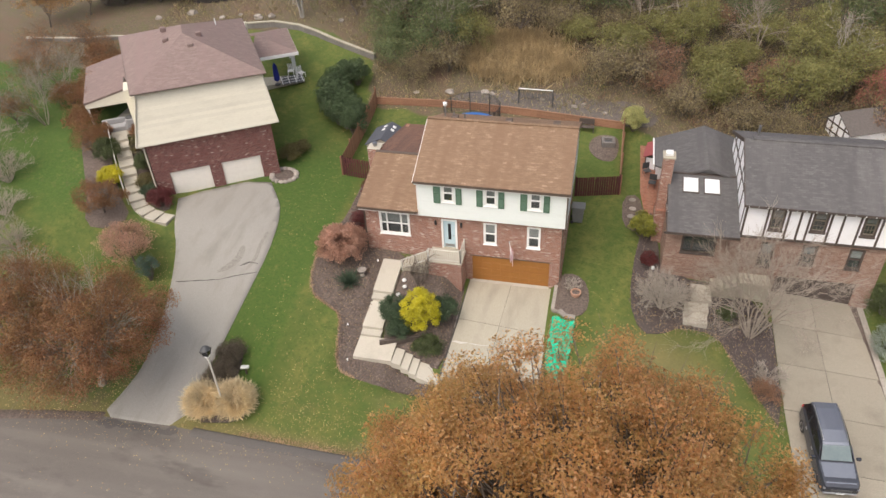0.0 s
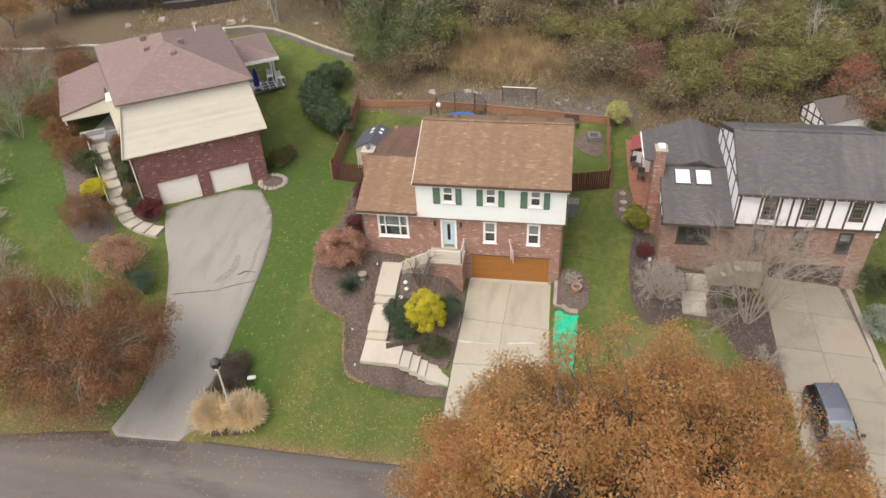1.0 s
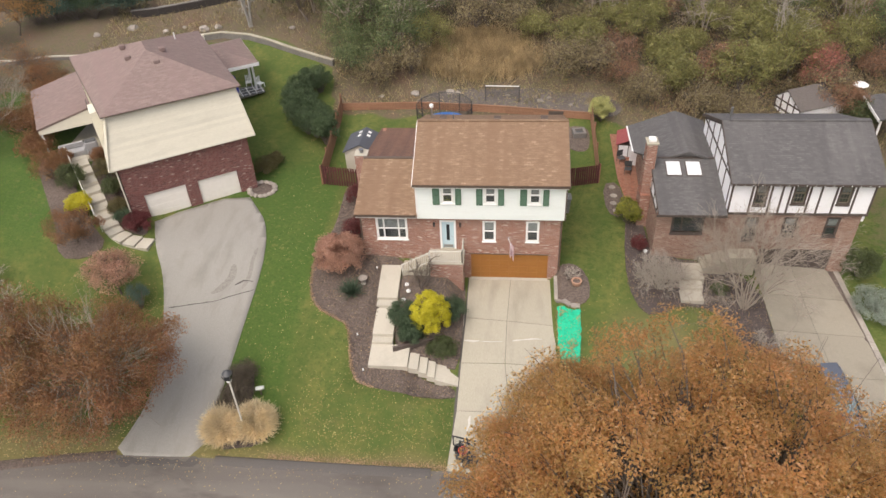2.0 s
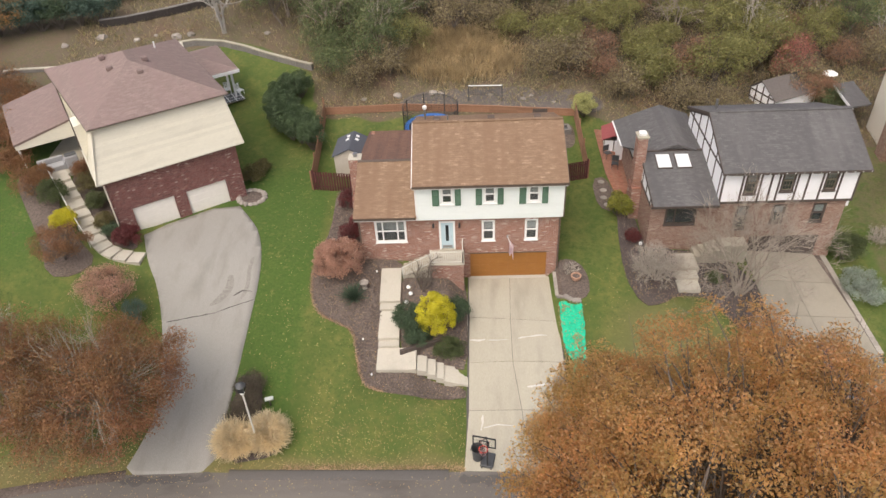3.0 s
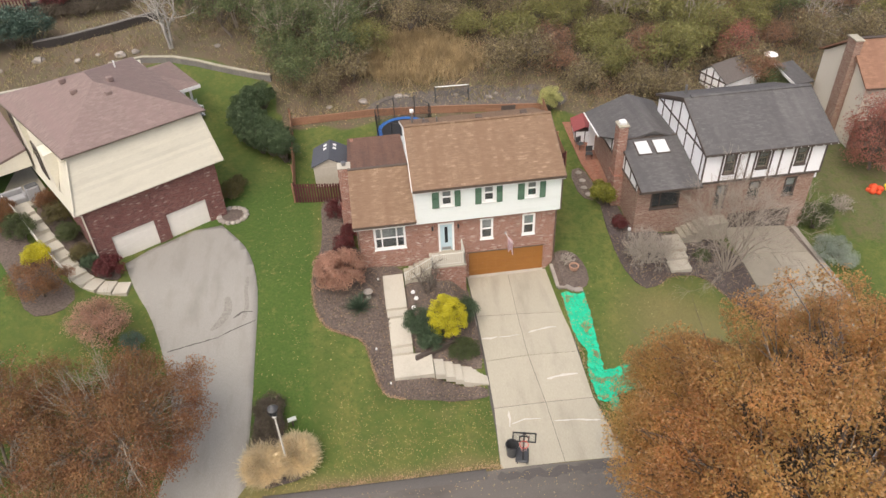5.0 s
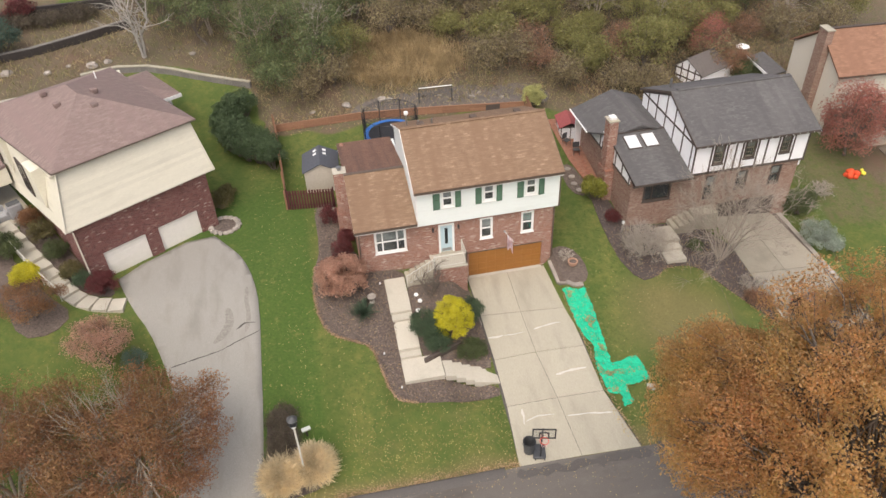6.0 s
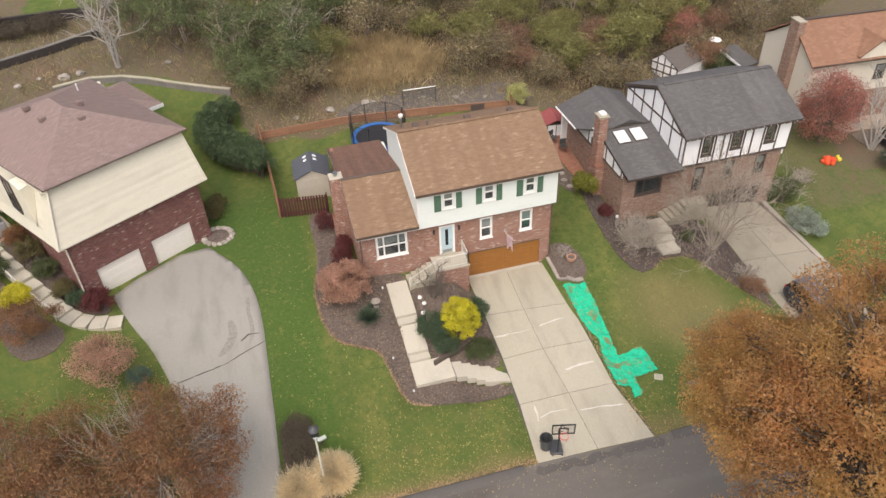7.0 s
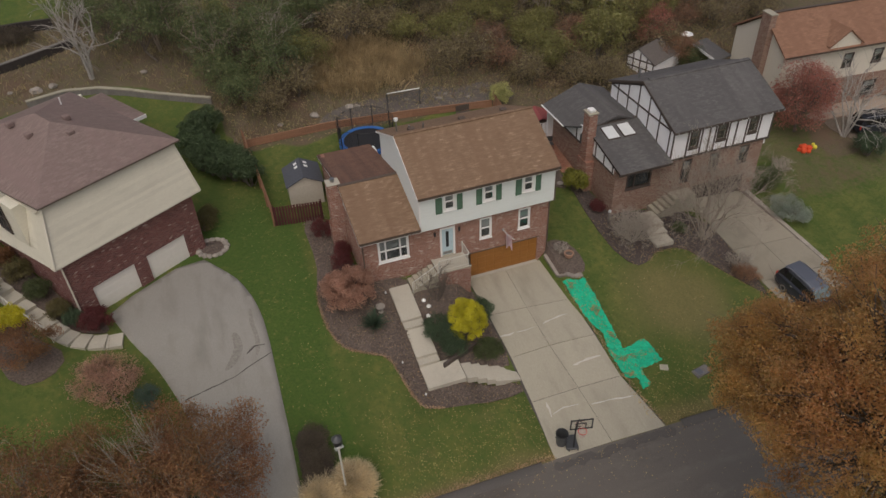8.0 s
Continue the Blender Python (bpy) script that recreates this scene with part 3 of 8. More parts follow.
near = along(road_line, 0.8)
bm = bmesh.new()
rows = []
for x, y in near:
    rows.append([bm.verts.new((x - 0.05 * o, y - o, street(x) + 0.03 + 0.06 * math.sin(math.pi * o / 6.8))) for o in (0, 0.6, 1.8, 3.4, 5.0, 6.2, 6.8)])
for r0, r1 in zip(rows, rows[1:]):
    for k in range(6):
        bm.faces.new((r0[k], r0[k + 1], r1[k + 1], r1[k]))
bmesh.ops.recalc_face_normals(bm, faces=bm.faces)
if bm.faces[0].normal.z < 0:
    bmesh.ops.reverse_faces(bm, faces=bm.faces)
tagged(part("road", bm, M_road, smooth=True), "worn grey asphalt street with dust along its edge", "road", kind="structure")
kerb_profile = [(0.52, 0.03), (0.47, 0.085), (0.25, 0.13), (0.02, 0.15), (-0.08, 0.12), (-0.12, -0.1)]
for a, b in ((-13.9, -0.75), (6.5, 18.7), (24.8, 60)):
    bm = sweep([p for p in near if a <= p[0] <= b], kerb_profile, lambda x, y: street(x))
    tagged(part("kerb", bm, M_berm, smooth=True), "low dark asphalt kerb along the lawn", "kerb", kind="structure")
bm = sweep([p for p in near if -60 <= p[0] <= -18.6], [(0.35, 0.035), (0.2, 0.05), (0, 0.06), (-0.3, 0.05), (-0.4, -0.05)], lambda x, y: street(x))
tagged(part("kerb", bm, M_mulch, smooth=True), "leaf litter along the street edge", "kerb", kind="structure")

left_drive = [(-22.5, 2.9), (-22.0, 1.6), (-21.2, -0.3), (-20.2, -2.0), (-19.3, -4.35), (-18.65, -6.7), (-18.2, -8.9), (-18.0, -11.2), (-18.35, -12.8), (-18.9, -14.45),
              (-16.5, -14.4), (-14.05, -14.25), (-13.95, -11.2), (-13.82, -8.6), (-13.75, -5.6), (-13.62, -1.4), (-13.9, 0.9), (-14.5, 2.9), (-15.1, 3.95), (-16.85, 6.35)]
drive_1 = tagged(part("driveway", drape(rounded(left_drive, 0.4, 1), 0.045, 0.5), M_drive, smooth=True), "worn grey asphalt driveway with cracks and dark patches", "driveway", kind="structure")


def streak(outline, material, lift, name, label, parent):
    """A thin repair or stain lying on a drive."""
    return part(name, drape(outline, lift, 0.3, skirt=0.02), material, parent, label)


def ribbon(pts, width, seed=0, ragged=1.0):
    """A wandering strip round a line."""
    left, right = [], []
    r = random.Random(seed)
    fine = along(pts, 0.25)
    for i, (x, y) in enumerate(fine):
        x1, y1 = fine[min(i + 1, len(fine) - 1)]
        x0, y0 = fine[max(i - 1, 0)]
        l = math.hypot(x1 - x0, y1 - y0) or 1
        w = width * (1 + ragged * (r.random() - 0.5)) / 2 * (0.35 if i in (0, len(fine) - 1) else 1)
        j = width * 0.5 * ragged * (r.random() - 0.5)
        nx, ny = (y1 - y0) / l, -(x1 - x0) / l
        left.append((x + nx * (w + j), y + ny * (w + j)))
        right.append((x - nx * (w - j), y - ny * (w - j)))
    return left + right[::-1]


streak(ribbon([(-18.9, -4.85), (-17.35, -4.5), (-16.0, -4.2)], 0.06, 1), M_crack, 0.053, "crack", "dark filled crack", drive_1)
streak(ribbon([(-16.0, -4.2), (-15.2, -3.8), (-14.1, -3.35), (-13.75, -3.2)], 0.05, 2), M_crack, 0.053, "crack", "dark filled crack", drive_1)
streak(rounded([(-16.6, -3.75), (-16.0, -3.55), (-15.5, -3.1), (-15.15, -2.3), (-15.35, -1.2), (-15.75, -1.3), (-15.65, -2.2), (-16.0, -2.9)], 0.25, 2), M_stain, 0.051, "stain", "dark asphalt stain", drive_1)
streak(rounded([(-14.65, -3.3), (-14.3, -2.9), (-14.15, -2.0), (-14.3, -0.9), (-14.2, 0.2), (-14.45, 0.2), (-14.55, -1.0), (-14.4, -2.0)], 0.2, 2), M_stain, 0.052, "stain", "dark asphalt stain", drive_1)
streak(ribbon([(-15.1, -2.9), (-14.6, -2.5), (-13.95, -2.55)], 0.09, 5), M_crack, 0.055, "stain", "dark tar patch", drive_1)


def plate(quad, height, lift, thick=0.12, n=3):
    """One concrete slab over the land: its four corners go round."""
    bm = bmesh.new()
    a, b, c, d = [Vector(p) for p in quad]
    grid = []
    for i in range(n + 1):
        row = []
        for k in range(n + 1):
            p = (a.lerp(b, k / n)).lerp(d.lerp(c, k / n), i / n)
            row.append(bm.verts.new((p.x, p.y, height(p.x, p.y) + lift)))
        grid.append(row)
    for i in range(n):
        for k in range(n):
            bm.faces.new((grid[i][k], grid[i][k + 1], grid[i + 1][k + 1], grid[i + 1][k]))
    bmesh.ops.recalc_face_normals(bm, faces=bm.faces)
    if bm.faces[0].normal.z < 0:
        bmesh.ops.reverse_faces(bm, faces=bm.faces)
    rim = [e for e in bm.edges if e.is_boundary]
    for v in bmesh.ops.extrude_edge_only(bm, edges=rim)["geom"]:
        if isinstance(v, bmesh.types.BMVert):
            v.co.z -= thick
    return bm


def slabs(parent, rows, height, lift, material, gap=0.02):
    """Slabs between successive cross-lines; each line is a row of points from left to right."""
    for r0, r1 in zip(rows, rows[1:]):
        for k in range(len(r0) - 1):
            q = [Vector(r0[k]), Vector(r0[k + 1]), Vector(r1[k + 1]), Vector(r1[k])]
            mid = sum(q, Vector((0, 0))) / 4
            q = [p + (mid - p).normalized() * gap for p in q]
            part("slab", plate(q, height, lift), material, parent)


drive_2 = thing("driveway", "sand-coloured concrete slab driveway with dark joints", "driveway", kind="structure")
court = [[(-0.12, 0.1), (2.65, 0.1), (5.45, -0.1)], [(-0.12, -3.78), (2.45, -4.0), (5.42, -4.3)], [(-0.22, -7.5), (2.38, -7.45), (5.4, -7.6)],
         [(-0.3, -10.6), (2.7, -10.62), (5.48, -10.72)], [(-0.62, -14.25), (2.9, -14.3), (6.3, -14.4)]]
bed_z = lambda x, y: drive_z(x, y)
slabs(drive_2, court, bed_z, 0.03, M_concrete)
part("subgrade", drape(rounded([(-0.2, 0.1), (5.5, -0.1), (5.45, -10.5), (6.4, -14.4), (-0.6, -14.3), (-0.3, -7)], 0.4, 0), 0.008, 0.5, bed_z), M_crack, drive_2, "dark joints between the slabs")
for seed, (line, w) in enumerate((([(-0.15, -5.73), (0.4, -5.76), (0.8, -5.72)], 0.13), ([(0.9, -5.74), (1.5, -5.78), (2.2, -5.72)], 0.045), ([(2.8, -5.66), (3.6, -5.5), (4.2, -5.42), (4.6, -5.46)], 0.1), ([(3.1, -9.16), (4.1, -9.08), (5.0, -9.06)], 0.13),
                                  ([(0.5, -10.9), (0.45, -11.4), (0.36, -11.85)], 0.14), ([(0.5, -11.72), (1.3, -11.5), (2.2, -11.6)], 0.05), ([(2.9, -11.84), (4.0, -11.92), (5.5, -12.13)], 0.08))):
    part("patch", drape(ribbon(line, w, seed + 10), 0.036, 0.3, bed_z, skirt=0.02), M_patch, drive_2, "pale cement repair")

drive_3 = thing("driveway", "pale concrete slab driveway beside the timbered house", "driveway", kind="structure")
rows3 = [[(18.75, 2.3), (21.3, 2.3), (23.6, 2.3)], [(18.75, -0.6), (21.3, -0.6), (24.0, -0.6)], [(18.75, -3.6), (21.4, -3.6), (24.3, -3.6)], [(18.8, -6.8), (21.5, -6.8), (24.5, -6.8)], [(18.95, -10.2), (21.7, -10.2), (24.7, -10.2)], [(19.0, -14.5), (21.9, -14.5), (25.0, -14.6)]]
# slabs take the concrete darkened for tree shade
slabs(drive_3, rows3, ground, 0.05, M_concrete_shaded)
part("subgrade", drape(rounded([(18.7, 2.3), (23.6, 2.3), (24.7, -8), (24.95, -14.5), (19, -14.5)], 0.5, 0), 0.02, 0.6), M_crack, drive_3, "dark joints between the slabs")


# ---- front walk with steps ----
def level(z):
    return lambda x, y: z


walkway = thing("front_walk", "pale concrete walk with steps and a landing", "walkway", kind="structure")
treads = [((-5.75, -0.8, -4.45, -3.38), 1.56, 1.0), ((-5.72, -3.38, -4.45, -3.95), 0.84, 0.84), ((-5.7, -3.95, -4.42, -6.0), 0.69, 0.36), ((-5.68, -6.0, -4.42, -6.5), 0.18, 0.18), ((-5.7, -6.5, -3.35, -8.12), 0.02, -0.16)]
for (x0, y0, x1, y1), za, zb in treads:
    top = lambda x, y, a=za, b=zb, c=y0, d=y1: a + (b - a) * (c - y) / (c - d)
    part("slab", plate([(x0, y0), (x1, y0), (x1, y1 + 0.02), (x0, y1 + 0.02)], top, 0.06, 0.45), M_concrete_pale, walkway)
for k, (x0, x1, z) in enumerate(((-3.32, -2.72, -0.14), (-2.72, -2.2, -0.28), (-2.2, -1.72, -0.42), (-1.72, -0.3, -0.52))):
    part("slab", plate([(x0 + 0.015, -6.95 - 0.17 * k), (x1, -7.05 - 0.17 * k - (0.25 if k == 3 else 0)), (x1, -8.3 - 0.17 * k - (0.3 if k == 3 else 0)), (x0 + 0.015, -8.2 - 0.17 * k)], level(z), 0.05, 0.4), M_concrete_pale, walkway)

# ---- planting beds ----
bed_1 = [(-10.0, 0.9), (-10.3, -1.0), (-10.1, -3.1), (-9.5, -4.3), (-8.3, -4.95), (-7.25, -5.5), (-6.95, -7.0), (-6.6, -8.6), (-5.9, -9.3), (-3.5, -9.75), (-0.45, -9.95), (-0.42, -9.2), (-2.2, -8.5), (-3.3, -7.95), (-5.6, -8.0), (-5.6, -1.0), (-4.4, -1.0), (-4.4, -0.1), (-7.2, 0.5), (-7.9, 8.0), (-9.6, 7.7), (-9.5, 3.0)]
tagged(part("planting_bed", drape(rounded(bed_1, 0.3, 1), 0.05, 0.35, rough=0.05), M_mulch), "brown mulch bed along the front walk", "planting bed", kind="structure")
bed_2 = [(-4.5, -0.2), (-4.5, -6.5), (-3.4, -7.1), (-1.3, -7.75), (-0.3, -8.0), (-0.28, -4.0), (-0.25, -1.4), (-0.5, -0.2)]
tagged(part("planting_bed", drape(rounded(bed_2, 0.25, 1), 0.06, 0.3, rough=0.05), M_mulch), "brown mulch bed between walk and driveway", "planting bed", kind="structure")
bed_3 = [(5.44, -0.15), (5.44, -2.5), (6.6, -3.0), (7.6, -2.5), (7.75, -1.0), (7.2, 0.3), (6.2, 0.6)]
tagged(part("planting_bed", drape(rounded(bed_3, 0.25, 1), 0.06, 0.3, rough=0.04), M_mulch), "mulch bed with a clay pot beside the garage", "planting bed", kind="structure")
bed_4 = [(11.2, 8.0), (10.4, 4.0), (10.1, -0.8), (10.9, -3.2), (12.2, -3.0), (13.2, -2.2), (15.4, -2.3), (16.3, -4.3), (17.4, -6.2), (18.75, -8.6), (18.7, 1.8), (12.1, 1.9), (11.6, 7.5)]
tagged(part("planting_bed", drape(rounded(bed_4, 0.35, 1), 0.05, 0.45, rough=0.05), M_mulch_dark), "dark mulch bed in front of the timbered house", "planting bed", kind="structure")
bed_5 = [(-13.6, -8.6), (-12.6, -8.5), (-12.1, -9.6), (-12.0, -11.6), (-10.7, -12.2), (-10.6, -13.4), (-13.7, -13.9), (-13.75, -11)]
tagged(part("planting_bed", drape(rounded(bed_5, 0.3, 1), 0.05, 0.4, rough=0.05), M_mulch_dark), "mulch bed with grasses beside the street", "planting bed", kind="structure")

# ---- wear of the street ----
street_crown = lambda x, y: street(x) + 0.032 + 0.06 * math.sin(math.pi * min(6.8, max(0, -14.35 - y)) / 6.8)
tagged(part("street_apron", drape(ribbon([(-18.9, -14.85), (-16.5, -14.75), (-14.0, -14.65)], 0.5, 60), 0.008, 0.3, street_crown, skirt=0.01), M_berm, bpy.data.objects["road"]), "dark tar strip at the driveway mouth")
tagged(part("street_apron", drape(ribbon([(-0.9, -14.75), (2.5, -14.8), (6.7, -14.85)], 0.5, 61), 0.008, 0.3, street_crown, skirt=0.01), M_berm, bpy.data.objects["road"]), "dark tar strip at the driveway mouth")

bed_6 = [(-22.3, 1.0), (-23.6, 1.2), (-24.6, 1.9), (-25.6, 3.1), (-27.2, 5.2), (-29.2, 7.9), (-28.2, 9.0), (-26.3, 6.7), (-24.9, 4.4), (-23.75, 2.5), (-22.8, 2.4)]
tagged(part("planting_bed", drape(rounded(bed_6, 0.3, 1), 0.06, 0.4, rough=0.05), M_mulch), "brown mulch bed between stair and garage", "planting bed", kind="structure")
bed_7 = [(-24.6, -0.1), (-26.2, 1.4), (-27.6, 3.2), (-29.6, 5.8), (-31.6, 8.2), (-32.8, 7.0), (-30.6, 3.8), (-28.6, 0.9), (-27.4, -1.6), (-25.6, -1.5)]
tagged(part("planting_bed", drape(rounded(bed_7, 0.3, 1), 0.05, 0.4, rough=0.05), M_mulch), "brown mulch bed below the stair", "planting bed", kind="structure")

bed_8 = [(23.55, 2.2), (24.2, 2.0), (24.45, -1.5), (24.75, -6.8), (24.4, -6.8), (23.95, -0.6)]
tagged(part("planting_bed", drape(rounded(bed_8, 0.3, 0), 0.04, 0.3, rough=0.03), M_mulch), "narrow mulch strip beside the driveway", "planting bed", kind="structure")


# ---- windows and doors ----
def window(parent, u0, u1, z0, z1, at_y, casing_mat, sashes=1, grid=(1, 1), casing=0.09, proud=0.04, bar_mat=None, m=None, meet=True, blind=0.45):
    """A window whose casing stands a little before the wall plane y = at_y (m turns the whole into another wall)."""
    bar_mat = bar_mat or casing_mat
    place = m or Matrix.Identity(4)

    def put(name, bm, mat, under, label=""):
        bmesh.ops.transform(bm, matrix=place, verts=bm.verts)
        return part(name, bm, mat, under, label)

    w = u1 - u0
    body = bmesh.new()
    for a, b, c, d in ((u0, u0 + casing, z0, z1), (u1 - casing, u1, z0, z1), (u0 + casing, u1 - casing, z1 - casing, z1), (u0 + casing, u1 - casing, z0, z0 + casing)):
        box(a, b, at_y - proud, at_y + 0.07, c, d, 0, body)
    win = put("window", body, casing_mat, parent)
    put("sill", box(u0 - 0.04, u1 + 0.04, at_y - proud - 0.05, at_y + 0.02, z0 - 0.06, z0, 0.008), casing_mat, win)
    edges = [u0 + casing + (w - 2 * casing) * k / sashes for k in range(sashes + 1)] if isinstance(sashes, int) else [u0 + casing + (w - 2 * casing) * k for k in sashes]
    for a, b in zip(edges, edges[1:]):
        if a > u0 + casing + 0.01:
            put("mullion", box(a - 0.045, a + 0.045, at_y - proud + 0.006, at_y + 0.06, z0 + casing, z1 - casing), casing_mat, win)
        lo, hi = z0 + casing, z1 - casing
        mid = (lo + hi) / 2
        for k, (c, d) in enumerate(((lo, mid), (mid, hi)) if meet else ((lo, hi),)):
            y = at_y + (0.012 if k == 0 else 0.03)
            sash = bmesh.new()
            t = 0.045
            for p, q, r, s in ((a, a + t, c, d), (b - t, b, c, d), (a + t, b - t, c, c + t), (a + t, b - t, d - t, d)):
                box(p, q, y - 0.02, y + 0.02, r, s, 0, sash)
            nx, nz = grid
            for i in range(1, nx):
                x = a + t + (b - a - 2 * t) * i / nx
                box(x - 0.012, x + 0.012, y - 0.015, y + 0.01, c + t, d - t, 0, sash)
            for i in range(1, nz):
                z = c + t + (d - c - 2 * t) * i / nz
                box(a + t, b - t, y - 0.013, y + 0.008, z - 0.012, z + 0.012, 0, sash)
            put("sash", sash, bar_mat, win)
            pane = put("pane", box(a + t - 0.005, b - t + 0.005, y + 0.012, y + 0.018, c + t - 0.005, d - t + 0.005), M_glass, win)
            pane.visible_shadow = False
    lo, hi = z0 + casing, z1 - casing
    k = lo + (hi - lo) * (1 - blind)
    if blind:
        put("blind", box(u0 + casing, u1 - casing, at_y + 0.09, at_y + 0.10, k, hi), M_blind, win, "pale window blind")
    # dark board close behind the glass; the room's shade is its colour
    put("room", box(u0 + casing, u1 - casing, at_y + 0.16, at_y + 0.18, lo, hi), M_room_shade, win, "dark board for the shaded room behind the glass")
    return win


# near-black colour of the boards stands in for unlit rooms
M_room_shade = grainy("shaded_room", (0.03, 0.032, 0.034), (0.075, 0.078, 0.08), 2.0, 0.9, 0.1)
M_dark_pane = grainy("dark_door_pane", (0.02, 0.022, 0.025), (0.035, 0.037, 0.04), 3, 0.08, 0.0)
M_blind = grainy("pale_blind", (0.22, 0.225, 0.22), (0.28, 0.285, 0.28), 2.0, 0.9, 0.1)


def shutter(parent, u0, u1, z0, z1, y):
    bm = bmesh.new()
    for a, b, c, d in ((u0, u0 + 0.05, z0, z1), (u1 - 0.05, u1, z0, z1), (u0 + 0.05, u1 - 0.05, z0, z0 + 0.07), (u0 + 0.05, u1 - 0.05, z1 - 0.07, z1), (u0 + 0.05, u1 - 0.05, (z0 + z1) / 2 - 0.035, (z0 + z1) / 2 + 0.035)):
        box(a, b, y - 0.035, y, c, d, 0, bm)
    sh = part("shutter", bm, M_shutter, parent)
    bm = bmesh.new()
    z = z0 + 0.085
    while z < z1 - 0.09:
        if abs(z - (z0 + z1) / 2) > 0.05:
            join(bm, box(u0 + 0.05, u1 - 0.05, -0.004, 0.004, -0.022, 0.022), Matrix.Translation((0, y - 0.016, z)) @ Matrix.Rotation(radians(-35), 4, "X"))
        z += 0.045
    part("louvres", bm, M_shutter, sh)
    return sh


def gutter(parent, u0, u1, y, z, mat, m=None):
    bm = bmesh.new()
    box(u0, u1, y - 0.11, y - 0.10, z - 0.1, z, 0, bm)
    box(u0, u1, y - 0.10, y, z - 0.1, z - 0.09, 0, bm)
    box(u0, u1, y - 0.01, y, z - 0.09, z, 0, bm)
    if m is not None:
        bmesh.ops.transform(bm, matrix=m, verts=bm.verts)
    return part("gutter", bm, mat, parent)


def roof_plane(parent, quad, mat, thick=0.14, name="roof", label="", ripple=0.012):
    """A roof slope: corners counter-clockwise from above, with a slightly uneven skin."""
    bm = bmesh.new()
    q = [Vector(p) for p in quad]
    if len(q) == 3:
        return part(name, slab(q, thick, bm), mat, parent, label)
    n = (q[1] - q[0]).cross(q[3] - q[0]).normalized()
    nu, nv = max(2, int((q[1] - q[0]).length / 0.7)), max(2, int((q[3] - q[0]).length / 0.7))
    top = []
    for i in range(nv + 1):
        row = []
        for k in range(nu + 1):
            p = q[0].lerp(q[1], k / nu).lerp(q[3].lerp(q[2], k / nu), i / nv)
            inner = 0 < i < nv and 0 < k < nu
            row.append(bm.verts.new(p + n * (ripple * noise.noise(p * 0.9) if inner else 0)))
        top.append(row)
    for i in range(nv):
        for k in range(nu):
            bm.faces.new((top[i][k], top[i][k + 1], top[i + 1][k + 1], top[i + 1][k]))
    rim = [e for e in bm.edges if e.is_boundary]
    low = [v for v in bmesh.ops.extrude_edge_only(bm, edges=rim)["geom"] if isinstance(v, bmesh.types.BMVert)]
    for v in low:
        v.co -= n * thick
    bm.faces.new([bm.verts.new(p - n * thick) for p in reversed(q)])
    bmesh.ops.remove_doubles(bm, verts=bm.verts, dist=0.001)
    return part(name, bm, mat, parent, label)


# ---- the middle house ----
house = thing("house", "brick and white-sided two-storey house with brown shingle roof", "house", (0, 0, 0))
T = 0.25
front_holes = [(-6.02, -4.0, 3.16, 4.88), (-1.9, -0.92, 2.46, 4.7), (0.8, 1.64, 3.1, 4.72), (3.54, 4.38, 3.1, 4.72), (0.03, 5.03, -0.05, 2.02)]
wall = part("wall", pierced(-7.05, 5.8, -0.4, 5.36, front_holes, T), M_brick, house, "pinkish weathered brick front wall with pale bricks")
turn = Matrix.Rotation(radians(90), 4, "Z")
part("side_wall", pierced(0.25, 7.9, -0.4, 7.6, [], T, m=Matrix.Translation((5.8, 0, 0)) @ turn), M_brick, house)
part("side_wall", pierced(0.25, 11.0, 1.0, 5.2, [], T, m=Matrix.Translation((-6.8, 0, 0)) @ turn), M_brick, house)
part("rear_wall", pierced(-3.3, 5.55, 0.5, 7.7, [], T, m=Matrix.Translation((0, 7.65, 0))), M_white, house)
part("rear_wall", pierced(-6.8, -3.3, 1.0, 4.9, [], T, m=Matrix.Translation((0, 10.75, 0))), M_white, house)
part("side_wall", pierced(7.9, 11.0, 1.0, 5.0, [], T, m=Matrix.Translation((-3.05, 0, 0)) @ turn), M_white, house)
part("wing_gable", prism([(0.0, 5.21), (11.0, 4.95), (4.15, 6.68), (-0.3, 5.35)], 0.2, Matrix.Translation((-6.85, 0, 0)) @ turn), M_trim, house, "white-painted gable board")
# overhanging upper storey
up_holes = [(-1.7, -0.95, 6.24, 7.55), (0.93, 1.68, 6.24, 7.55), (3.64, 4.38, 6.24, 7.55)]
UY = -0.32
upper = part("upper_wall", pierced(-3.3, 5.93, 5.04, 7.72, up_holes, T, m=Matrix.Translation((0, UY, 0))), M_white, house, "clean white siding on the upper storey")
part("soffit", box(-3.3, 5.93, UY + 0.02, 0.24, 5.045, 5.09), M_trim, house)
for x in (-3.3, 5.68):
    part("gable_wall", prism([(UY + 0.25, 5.05), (7.9, 5.05), (7.9, 7.72), (3.85, 9.52), (UY + 0.25, 7.72)], T, Matrix.Translation((x + T, 0, 0)) @ turn), M_white, house, "white siding gable")
for x in (-3.31, 5.85):
    part("corner_board", box(x, x + 0.1, UY - 0.02, UY + 0.1, 5.04, 7.66), M_trim, house)
for i, (a, b, c, d) in enumerate(up_holes):
    window(house, a, b, c, d, UY, M_trim, 1, (1, 1), 0.085)
for a, b in ((-2.24, -1.8), (-0.84, -0.47), (0.44, 0.83), (1.78, 2.15), (3.11, 3.53), (4.5, 4.87)):
    shutter(house, a, b, 6.13, 7.6, UY - 0.01)
window(house, *front_holes[0], 0.0, M_trim, (0, 0.22, 0.74, 1.0), (1, 1), 0.1)
